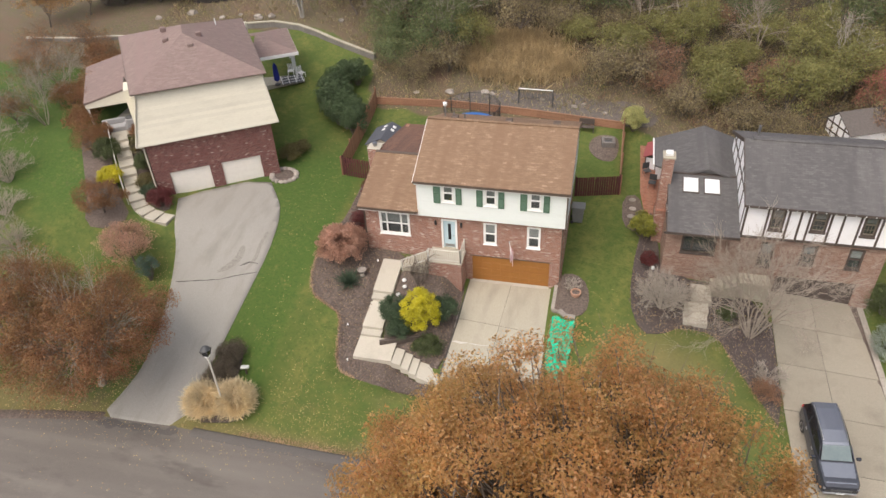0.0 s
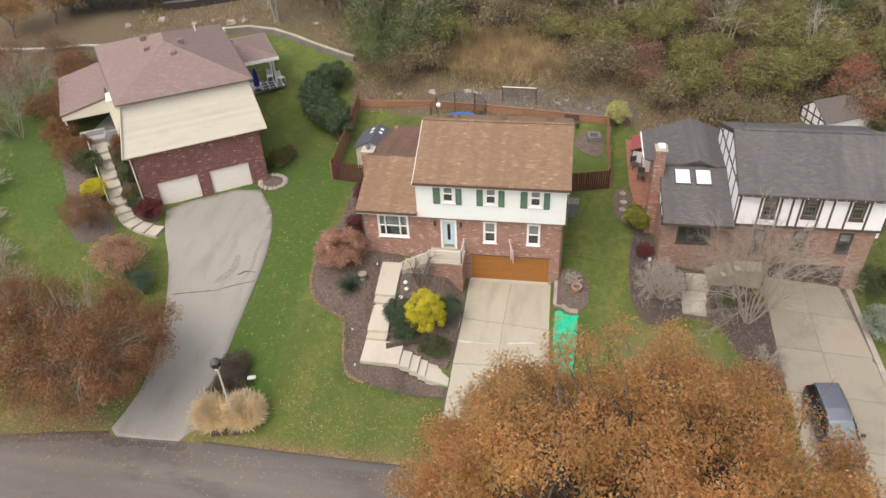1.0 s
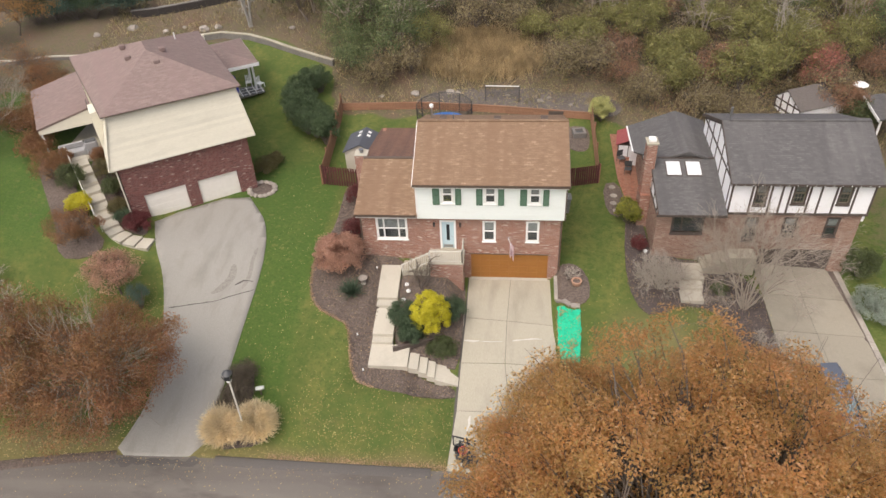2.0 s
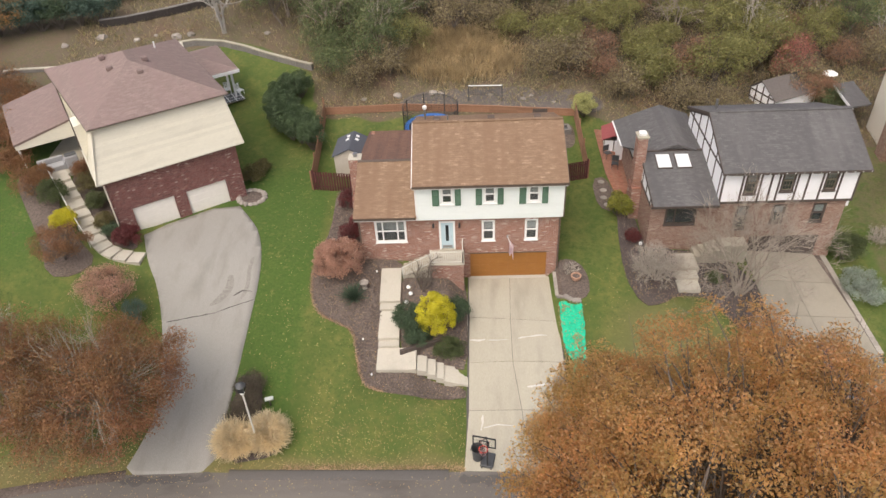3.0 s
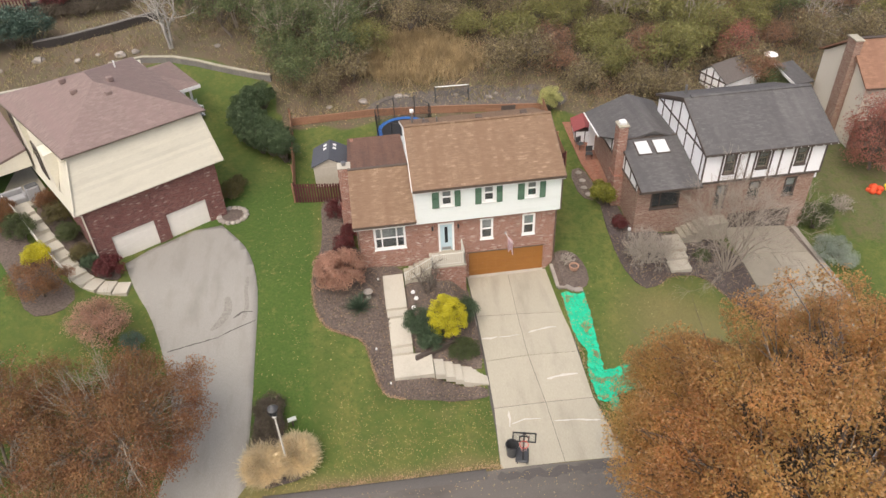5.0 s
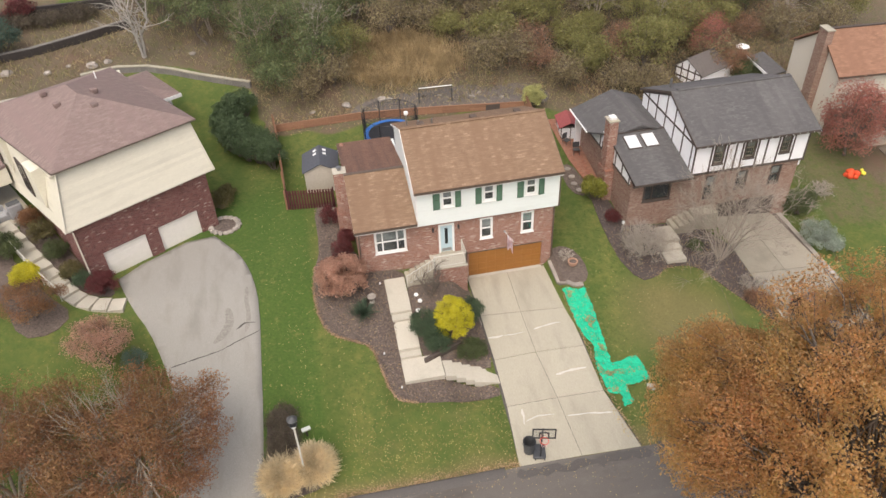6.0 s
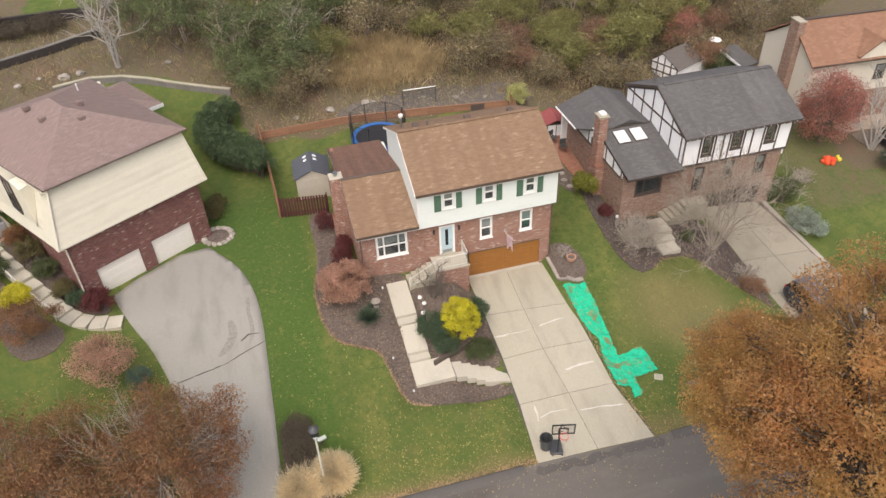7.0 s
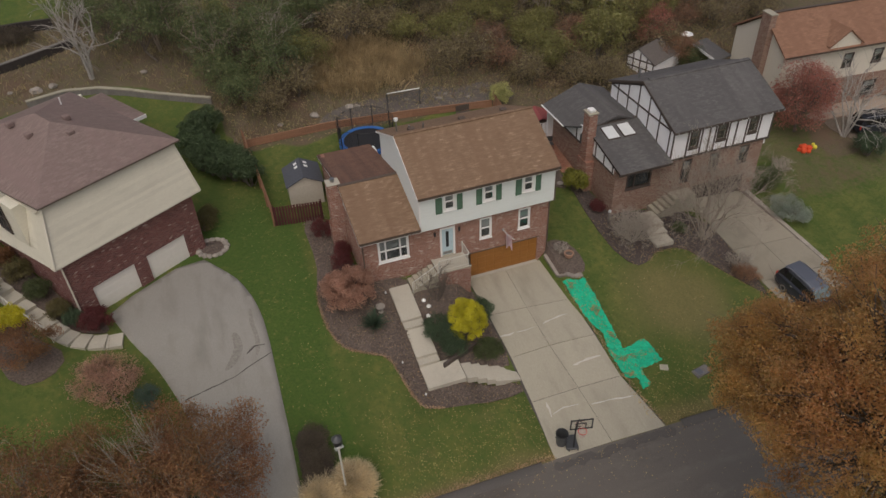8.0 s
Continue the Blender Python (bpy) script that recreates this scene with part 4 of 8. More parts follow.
window(house, *front_holes[2], 0.0, M_trim, 1, (1, 1), 0.09)
window(house, *front_holes[3], 0.0, M_trim, 1, (1, 1), 0.09)
# main roof
EY, RY, BY = -0.62, 3.8, 8.3
EZ, RZ, BZ = 7.76, 9.74, 7.76
roof_plane(house, [(-3.42, EY, EZ), (6.05, EY, EZ), (6.05, RY, RZ), (-3.42, RY, RZ)], M_shingle, label="weathered tan-brown shingle slope")
roof_plane(house, [(-3.42, RY, RZ), (6.05, RY, RZ), (6.05, BY, BZ), (-3.42, BY, BZ)], M_shingle, label="weathered tan-brown shingle slope")
part("ridge_cap", box(-3.43, 6.06, RY - 0.13, RY + 0.13, RZ - 0.03, RZ + 0.03, 0.01), M_shingle, house)
for x in (-3.46, 6.05):
    for (y0, z0), (y1, z1) in (((EY, EZ), (RY, RZ)), ((RY, RZ), (BY, BZ))):
        part("rake_board", slab([(x + 0.04, y0, z0 - 0.16), (x + 0.04, y1, z1 - 0.16), (x + 0.04, y1, z1 - 0.05), (x + 0.04, y0, z0 - 0.05)], 0.04), M_trim if x < 0 else M_gutter, house)
gutter(house, -3.42, 6.05, EY, EZ - 0.02, M_gutter)
part("fascia", box(-3.4, 6.0, EY + 0.02, EY + 0.06, EZ - 0.26, EZ - 0.14), M_trim, house)
part("eave_soffit", box(-3.4, 5.98, EY + 0.06, UY + 0.02, EZ - 0.24, EZ - 0.21), M_trim, house)
# wing roof
WE, WR, WB = (-0.5, 5.42), (4.15, 6.78), (11.4, 4.98)
roof_plane(house, [(-7.25, *WE), (-3.28, *WE), (-3.28, *WR), (-7.25, *WR)], M_shingle, label="weathered tan-brown shingle slope")
roof_plane(house, [(-7.25, *WR), (-3.28, *WR), (-3.28, *WB), (-7.25, *WB)], M_shingle_dark, label="dark brown rear roof slope")
part("ridge_cap", box(-7.25, -3.3, WR[0] - 0.12, WR[0] + 0.12, WR[1] - 0.04, WR[1] + 0.035, 0.01), M_gutter, house)
for (y0, z0), (y1, z1) in ((WE, WR), (WR, WB)):
    part("rake_board", slab([(-7.25, y0, z0 - 0.04), (-7.25, y1, z1 - 0.04), (-7.25, y1, z1 - 0.2), (-7.25, y0, z0 - 0.2)], 0.05), M_trim, house)
gutter(house, -7.25, -3.32, WE[0], WE[1] - 0.02, M_gutter)
part("fascia", box(-7.2, -3.32, WE[0] + 0.02, WE[0] + 0.06, 5.16, 5.3), M_trim, house)
part("downspout", tube([(-6.98, WE[0] - 0.03, 5.32), (-6.98, -0.08, 5.1), (-6.98, -0.08, 1.75), (-6.98, -0.3, 1.6)], 0.045, 6), M_gutter, house)
part("downspout", tube([(5.9, EY - 0.05, 7.66), (5.9, UY - 0.06, 7.5), (5.9, UY - 0.06, 5.1), (5.72, -0.07, 4.85), (5.72, -0.07, 0.3)], 0.045, 6), M_gutter, house)
# chimney on the wing's outer wall
bm = box(-8.0, -7.06, 4.25, 5.15, 1.6, 3.6)
box(-7.9, -7.06, 4.3, 5.1, 3.6, 6.75, 0, bm)
chimney = part("chimney", bm, M_brick, house)
part("chimney_cap", box(-7.92, -7.04, 4.28, 5.12, 6.75, 6.81, 0.015), M_concrete_pale, chimney, "pale concrete chimney cap")
part("flue", lathe([(0.13, 6.83), (0.13, 7.0), (0.17, 7.02), (0.17, 7.07)], 12, None, (-7.48, 4.7, 0)), M_metal, chimney)
for x, y in ((1.6, 5.0), (4.6, 5.1), (-1.9, 4.95)):
    z = RZ - (y - RY) * 0.44
    part("roof_vent", box(x - 0.22, x + 0.22, y - 0.2, y + 0.2, z - 0.1, z + 0.14, 0.03), M_gutter, house, "brown roof vent")
for x, y, h in ((-2.7, 5.6, 0.75), (-1.2, 4.6, 0.35), (-2.0, 5.1, 0.3)):
    z = RZ - (y - RY) * 0.44
    pipe = part("vent_pipe", tube([(x, y, z - 0.1), (x, y, z + h)], 0.06, 8), M_metal, house)
    if h > 0.5:
        part("cowl", lathe([(0.1, h), (0.14, h + 0.04), (0.14, h + 0.2), (0.05, h + 0.26)], 12, None, (x, y, z)), M_trim, pipe, "white vent cowl")
# front door with frame
bm = bmesh.new()
for a, b, c, d in ((-1.92, -1.8, 2.46, 4.72), (-1.02, -0.9, 2.46, 4.72), (-1.8, -1.02, 4.6, 4.72)):
    box(a, b, -0.04, 0.12, c, d, 0, bm)
door = part("door", box(-1.8, -1.02, 0.05, 0.1, 2.5, 4.6), M_door, house, "pale blue front door with a narrow dark pane")
part("door_casing", bm, M_trim, door)
part("pane", box(-1.51, -1.31, 0.035, 0.06, 3.1, 4.35, 0.01), M_dark_pane, door)
part("kick_plate", box(-1.72, -1.1, 0.04, 0.06, 2.55, 2.75), M_metal, door)
part("door_handle", tube([(-1.12, 0.05, 3.45), (-1.12, -0.02, 3.45), (-1.2, -0.02, 3.45)], 0.018, 6), M_metal, door)
part("threshold", box(-1.92, -0.9, -0.12, 0.12, 2.42, 2.47), M_concrete, house)
for x in (-2.28, -0.62):
    lamp = part("wall_lamp", box(x - 0.06, x + 0.06, -0.14, 0.0, 4.25, 4.55, 0.02), M_black, house, "black lantern beside the door")
# garage door of wooden panels
gd = part("garage_door", box(0.03, 5.03, 0.07, 0.11, 0.0, 2.05), M_garage, house, "warm orange-brown wooden garage door")
for r in range(4):
    for c in range(8):
        x0, z0 = 0.07 + c * 0.62, 0.06 + r * 0.49
        part("panel", box(x0, x0 + 0.57, 0.055, 0.075, z0, z0 + 0.45, 0.012), M_garage, gd)
part("lintel", box(-0.1, 5.15, -0.012, 0.15, 2.02, 2.09), M_gutter, house)
part("step_edge", box(-0.0, 5.06, -0.22, 0.07, -0.1, 0.034), M_concrete_pale, house)
# porch with stairs and white railing
porch = part("porch", box(-2.55, -0.4, -1.45, -0.002, -0.3, 2.28), M_brick, house, "brick porch base")
part("porch_slab", box(-2.6, -0.35, -1.5, -0.004, 2.28, 2.4, 0.015), M_concrete_pale, porch)
for k in range(5):
    part("step", box(-2.6 - 0.35 * (k + 1), -2.6 - 0.35 * k, -1.45, -0.2, 0.9, 2.22 - 0.165 * k, 0.012), M_concrete, porch)


def railing(parent, a, b, height=0.9, gap=0.13, mat=None):
    """A rail between two points on the floor, with posts, balusters, top and bottom rail."""
    mat = mat or M_rail
    a, b = Vector(a), Vector(b)
    up = Vector((0, 0, height))
    rail = part("railing", tube([a + up, b + up], 0.03, 6), mat, parent, "white metal porch railing")
    part("bottom_rail", tube([a + up * 0.12, b + up * 0.12], 0.02, 6), mat, rail)
    for p in (a, b):
        part("post", box(p.x - 0.03, p.x + 0.03, p.y - 0.03, p.y + 0.03, p.z - 0.03, p.z + height + 0.04), mat, rail)
    n = int((b - a).length / gap)
    for k in range(1, n):
        p = a.lerp(b, k / n)
        part("baluster", tube([p + up * 0.12, p + up], 0.011, 5), mat, rail)
    return rail


M_rail = grainy("cream_rail", (0.55, 0.54, 0.48), (0.64, 0.63, 0.57), 6, 0.5, 0.05)
railing(porch, (-2.5, -1.4, 2.4), (-0.45, -1.4, 2.4))
railing(porch, (-0.45, -1.4, 2.4), (-0.45, -0.08, 2.4))
railing(porch, (-4.33, -1.42, 1.36), (-2.55, -1.42, 2.36), 0.8)


# ---- the timbered house ----
tudor = thing("house", "half-timbered house of white stucco and tan brick, grey roof", "house", (0, 0, 0))
TY = 2.02
tb_holes = [(12.95, 15.0, 2.45, 4.1), (17.55, 18.35, 1.95, 3.85), (19.9, 20.75, 2.4, 3.9), (22.5, 23.35, 2.4, 3.92), (18.9, 23.55, -0.8, 1.3)]
part("wall", pierced(12.0, 24.55, -1.4, 4.25, tb_holes, T, m=Matrix.Translation((0, TY, 0))), M_brick_tan, tudor, "tan brick ground storey")
part("side_wall", pierced(TY + T, 10.3, -1.4, 6.6, [], T, m=Matrix.Translation((24.55, 0, 0)) @ turn), M_brick_tan, tudor)
part("side_wall", pierced(TY + T, 11.6, -0.5, 4.3, [], T, m=Matrix.Translation((12.25, 0, 0)) @ turn), M_brick_tan, tudor)
part("rear_wall", pierced(12.25, 24.3, -1.0, 5.2, [], T, m=Matrix.Translation((0, 10.1, 0))), M_brick_tan, tudor)
SY = 1.83
tu_holes = [(17.62, 18.42, 4.92, 6.55), (19.9, 20.75, 5.05, 6.66), (22.62, 23.42, 5.05, 6.66)]
part("upper_wall", pierced(16.15, 24.75, 4.2, 6.72, tu_holes, T, m=Matrix.Translation((0, SY, 0))), M_stucco, tudor, "white stucco upper storey")
part("soffit", box(16.15, 24.75, SY + 0.02, TY + 0.24, 4.205, 4.25), M_timber, tudor)
TR, TRZ, TBY, TEY, TEZ = 6.0, 8.62, 10.5, 1.45, 6.74
for x in (16.15, 24.5):
    part("gable_wall", prism([(SY + 0.25, 3.6), (10.2, 3.6), (10.2, 6.7), (TR, 8.45), (SY + 0.25, 6.7)], T, Matrix.Translation((x + T, 0, 0)) @ turn), M_stucco, tudor, "white stucco gable with dark timbers")


def beam(parent, a, b, width, thick, axis):
    """A flat timber on a wall, from a to b in the wall's own (u, z); axis is 'front' or 'gable'."""
    (u0, z0), (u1, z1) = a, b
    l = math.hypot(u1 - u0, z1 - z0)
    bm = box(0, l, -thick, 0, -width / 2, width / 2)
    m = Matrix.Translation((u0, 0, z0)) @ Matrix.Rotation(-math.atan2(z1 - z0, u1 - u0), 4, "Y")
    if axis == "front":
        m = Matrix.Translation((0, SY - 0.001, 0)) @ m
    else:
        m = Matrix.Translation((16.149, 0, 0)) @ Matrix.Rotation(radians(90), 4, "Z") @ Matrix.Diagonal((1, -1, 1, 1)) @ m
    bmesh.ops.transform(bm, matrix=m, verts=bm.verts)
    bmesh.ops.recalc_face_normals(bm, faces=bm.faces)
    return part("timber", bm, M_timber, parent)


for a, b in (((16.15, 4.27), (24.75, 4.27)), ((16.15, 6.62), (24.75, 6.62))):
    beam(tudor, a, b, 0.16, 0.04, "front")
for u in (16.22, 24.68, 18.6, 17.45, 19.25, 19.75, 20.9, 21.55, 22.45, 23.6):
    beam(tudor, (u, 4.35), (u, 6.54), 0.12, 0.035, "front")
for c in tu_holes:
    beam(tudor, (c[0] - 0.02, c[2] - 0.08), (c[1] + 0.02, c[2] - 0.08), 0.12, 0.037, "front")
    window(tudor, *c, SY, M_timber, 1, (3, 2), 0.1, 0.05, M_tan)
for c in (tb_holes[0], tb_holes[1], tb_holes[2], tb_holes[3]):
    window(tudor, *c, TY, M_timber, (0, 0.3, 1) if c[1] - c[0] > 1.5 else 1, (1, 1), 0.09, 0.03, M_timber, None, c[1] - c[0] < 1.5, 0 if c[1] - c[0] > 1.5 else 0.45)
# gable timbers: posts, collar and slanting braces
for y in (2.2, 3.6, 5.0, 6.4, 7.8, 9.2):
    top = 6.66 + (min(y, 2 * TR - y) - SY) * 0.43 - 0.12
    beam(tudor, (y, 4.6), (y, top), 0.12, 0.035, "gable")
beam(tudor, (2.1, 6.55), (10.1, 6.55), 0.13, 0.038, "gable")
beam(tudor, (2.15, 6.6), (TR, 8.32), 0.14, 0.04, "gable")
beam(tudor, (TR, 8.32), (10.15, 6.6), 0.14, 0.04, "gable")
roof_plane(tudor, [(16.0, TEY, TEZ), (25.15, TEY, TEZ), (25.15, TR, TRZ), (16.0, TR, TRZ)], M_shingle_grey, label="streaked dark grey shingle slope")
roof_plane(tudor, [(16.0, TR, TRZ), (25.15, TR, TRZ), (25.15, TBY, TEZ), (16.0, TBY, TEZ)], M_shingle_grey, label="streaked dark grey shingle slope")
part("ridge_cap", box(16.5, 25.16, TR - 0.1, TR + 0.25, TRZ - 0.05, TRZ + 0.05, 0.015), M_shingle_grey, tudor)
gutter(tudor, 16.0, 25.15, TEY, TEZ - 0.01, M_timber)
bm = bmesh.new()
for k in range(18):
    lathe([(0.02, -0.05), (0.03, -0.02), (0.015, 0.02)], 6, bm, (16.2 + 0.52 * k, TEY - 0.13, TEZ - 0.02))
part("light_string", bm, M_trim, tudor, "string of small white bulbs along the gutter")
for x in (15.96, 25.15):
    for (y0, z0), (y1, z1) in (((TEY, TEZ), (TR, TRZ)), ((TR, TRZ), (TBY, TEZ))):
        part("rake_board", slab([(x + 0.04, y0, z0 - 0.18), (x + 0.04, y1, z1 - 0.18), (x + 0.04, y1, z1 + 0.005), (x + 0.04, y0, z0 + 0.005)], 0.04), M_timber, tudor)
part("vent_pipe", tube([(17.2, 8.3, 7.4), (17.2, 8.3, 8.35)], 0.09, 8), M_metal, tudor)
# wing
VE, VR = (1.3, 4.45), (6.35, 5.6)
roof_plane(tudor, [(11.88, *VE), (16.14, *VE), (16.14, *VR), (11.88, *VR)], M_shingle_grey, label="grey shingle wing roof with skylights")
gutter(tudor, 11.75, 16.14, VE[0], VE[1] - 0.01, M_timber)
part("ridge_cap", box(11.75, 16.14, VR[0] - 0.1, VR[0] + 0.06, VR[1] - 0.03, VR[1] + 0.05, 0.01), M_timber, tudor)
part("wing_gable", prism([(2.3, 3.85), (11.6, 3.85), (11.6, 4.3), (6.35, 5.5), (2.3, 4.58)], 0.2, Matrix.Translation((12.19, 0, 0)) @ turn), M_stucco, tudor, "white stucco gable strip with timbers")
part("rake_board", slab([(11.88, VE[0], VE[1] + 0.01), (11.88, VR[0], VR[1] + 0.01), (11.88, VR[0], VR[1] - 0.14), (11.88, VE[0], VE[1] - 0.14)], 0.05), M_timber, tudor)
for y, z in ((2.45, 4.55), (3.7, 4.85), (4.9, 5.1), (6.35, 5.4), (7.8, 5.1)):
    part("timber", box(11.95, 11.99, y - 0.06, y + 0.06, 3.85, z), M_timber, tudor)
part("timber", box(11.948, 11.99, 2.3, 11.5, 3.8, 3.92), M_timber, tudor)
# rear cross gable of the wing
part("roof", slab([(11.1, 8.3, 4.9), (12.6, 6.35, 5.477), (14.35, 6.2, 6.15), (14.35, 12.0, 6.15), (11.1, 12.0, 4.9)], 0.14), M_shingle_grey, tudor)
part("gutter", tube([(11.06, 8.3, 4.86), (11.06, 12.0, 4.86)], 0.06, 6), M_trim, tudor, "white gutter along the rear eave")
roof_plane(tudor, [(14.35, 6.2, 6.15), (16.5, 6.2, 5.35), (16.5, 12.0, 5.35), (14.35, 12.0, 6.15)], M_shingle_grey)
part("gable_end", prism([(11.5, 1.5), (16.4, 1.5), (16.4, 5.25), (14.35, 6.0), (11.5, 4.95)], 0.2, Matrix.Translation((0, 11.6, 0))), M_stucco, tudor)
part("gable_end", prism([(11.6, 4.3), (16.1, 4.3), (16.1, 5.4), (14.35, 6.0), (11.6, 4.95)], 0.2, Matrix.Translation((0, 6.45, 0))), M_shingle_grey, tudor)
for k in range(2):
    u = 12.78 + 1.3 * k
    z = lambda y: VE[1] + (y - VE[0]) * (VR[1] - VE[1]) / (VR[0] - VE[0])
    sk = part("skylight", slab([(u, 4.62, z(4.62) + 0.07), (u + 1.02, 4.62, z(4.62) + 0.07), (u + 1.02, 5.95, z(5.95) + 0.07), (u, 5.95, z(5.95) + 0.07)], 0.1), M_timber, tudor)
    part("pane", slab([(u + 0.06, 4.68, z(4.68) + 0.085), (u + 0.96, 4.68, z(4.68) + 0.085), (u + 0.96, 5.89, z(5.89) + 0.085), (u + 0.06, 5.89, z(5.89) + 0.085)], 0.02), M_skylight, sk, "milky white skylight pane")
bm = box(11.35, 12.0, 5.0, 6.3, -0.2, 3.4)
box(11.4, 12.05, 5.25, 6.05, 3.4, 7.2, 0, bm)
chim = part("chimney", bm, M_brick, tudor)
part("chimney_cap", box(11.33, 12.12, 5.18, 6.12, 7.2, 7.3, 0.015), M_concrete, chim)
part("flue_cover", box(11.5, 11.95, 5.4, 5.9, 7.3, 7.5, 0.03), M_trim, chim, "white metal flue cover")
tgd = part("garage_door", box(18.9, 23.55, TY + 0.14, TY + 0.19, -0.8, 1.3), M_timber, tudor, "dark brown garage door")
for r in range(4):
    for c in range(8):
        part("panel", box(18.95 + c * 0.575, 19.48 + c * 0.575, TY + 0.12, TY + 0.145, -0.75 + r * 0.51, -0.29 + r * 0.51, 0.012), M_timber, tgd)
part("stoop", box(16.7, 18.5, 1.0, TY - 0.003, -0.4, 1.3, 0.02), M_concrete, tudor, "concrete stoop")
for k in range(4):
    part("step", box(15.1 + 0.38 * k, 15.47 + 0.38 * k, 0.75, TY - 0.01, -0.3, 0.62 + 0.17 * k, 0.012), M_concrete, tudor)
walk_3 = thing("front_walk", "concrete walk slabs to the timbered house", "walkway", kind="structure")
for q, z in (([(13.9, 1.4), (15.1, 1.4), (15.1, -0.2), (13.9, -0.2)], 0.45), ([(13.5, -0.2), (14.9, -0.2), (14.9, -1.0), (13.5, -1.0)], 0.32), ([(13.4, -1.0), (14.8, -1.0), (14.8, -2.0), (13.4, -2.0)], 0.15)):
    part("slab", plate(q, level(z), 0.05, 0.4), M_concrete_pale, walk_3)

# ---- the garage house on the hill ----
hill = thing("house", "cream-sided house over a dark red brick garage storey", "house", (-24.04, 1.99, 0), 31.2)
lg_holes = [(1.62, 4.45, 2.15, 4.25), (5.3, 8.12, 2.15, 4.25)]
part("wall", pierced(0.55, 9.35, 1.2, 6.86, lg_holes, T, m=Matrix.Translation((0, 0.2, 0))), M_brick_dark, hill, "dark red brick garage wall")
part("side_wall", pierced(0.45, 11.4, 1.2, 6.86, [], T, m=Matrix.Translation((9.35, 0, 0)) @ turn), M_brick_dark, hill)
part("side_wall", pierced(0.45, 11.4, 1.2, 6.86, [], T, m=Matrix.Translation((0.8, 0, 0)) @ turn), M_brick_dark, hill)
for a, b, c, d in lg_holes:
    g = part("garage_door", box(a, b, 0.32, 0.36, c, d), M_white_door, hill, "white sectional garage door")
    for r in range(4):
        part("panel", box(a + 0.02, b - 0.02, 0.305, 0.325, c + 0.02 + r * 0.52, c + 0.5 + r * 0.52, 0.01), M_white_door, g)
    part("lintel", box(a - 0.15, b + 0.15, 0.19, 0.22, d, d + 0.2), M_brick_dark, hill)
# sloping cream face of lapped boards
Z0, Z1 = 6.84, 10.28
face = lambda k: ((0.0 + 0.9 * k, -0.08 + 0.78 * k), (9.95 - 0.5 * k, -0.08 + 0.78 * k))
rows_n = 15
for i in range(rows_n):
    a, b = i / rows_n, (i + 1) / rows_n
    (l0, v0), (r0, _) = face(a)
    (l1, v1), (r1, _) = face(b)
    za, zb = Z0 + (Z1 - Z0) * a, Z0 + (Z1 - Z0) * b
    part("board", slab([(l0 + 0.1, v0 - 0.022, za), (r0 - 0.1, v0 - 0.022, za), (r1 - 0.1, v1 - 0.006, zb), (l1 + 0.1, v1 - 0.006, zb)], 0.06), M_cream, hill)
(l0, v0), (r0, _) = face(0)
(l1, v1), (r1, _) = face(1)
part("gable_face", slab([(l0, v0, Z0), (r0, v0, Z0), (r1, v1, Z1), (l1, v1, Z1)], 0.15), M_cream, hill)
for p, q, w in ((l0, l1, 0.12), (r0 - 0.12, r1 - 0.12, 0.12)):
    part("corner_board", slab([(p, v0 - 0.06, Z0), (p + w, v0 - 0.06, Z0), (q + w, v1 - 0.03, Z1), (q, v1 - 0.03, Z1)], 0.05), M_cream_trim, hill)
part("sill_board", box(0.0, 9.95, -0.1, 0.3, Z0 - 0.1, Z0, 0.01), M_cream_trim, hill)
# side faces
part("gable_face", slab([(0.02, 11.4, 5.0), (0.02, -0.05, Z0), (0.92, 0.72, Z1), (0.3, 11.4, Z1)], 0.15), M_cream, hill, "cream siding side wall")
part("gable_face", slab([(9.93, -0.05, Z0), (9.93, 11.4, Z0), (9.45, 11.4, Z1), (9.43, 0.72, Z1)], 0.15), M_cream, hill, "cream siding side wall")
part("rear_wall", box(0.3, 9.6, 11.3, 11.5, 1.2, Z1), M_cream, hill)
part("attic_floor", box(0.6, 9.4, 0.8, 11.3, Z1 - 0.3, Z1 - 0.2), M_cream, hill)
# tall dormer windows standing out of the sloping side wall
for y in (4.7, 10.6):
    dorm = part("dormer", slab([(0.1, y - 0.75, 7.3), (0.95, y - 0.75, 10.05), (0.04, y - 0.75, 9.95)], -1.5), M_cream, hill, "cream dormer cheek")
    holes_ = [(a, b, c, d) for a, b in ((-0.58, -0.04), (0.04, 0.58)) for c, d in ((7.62, 8.58), (8.68, 9.7))]
    win_ = part("window", pierced(-0.68, 0.68, 7.5, 9.8, holes_, 0.08, m=Matrix.Translation((0.06, y, 0)) @ turn), M_timber, dorm, "dark-framed tall dormer window")
    part("pane", box(0.0, 0.03, y - 0.58, y + 0.58, 7.6, 9.72), M_dark_pane, win_)
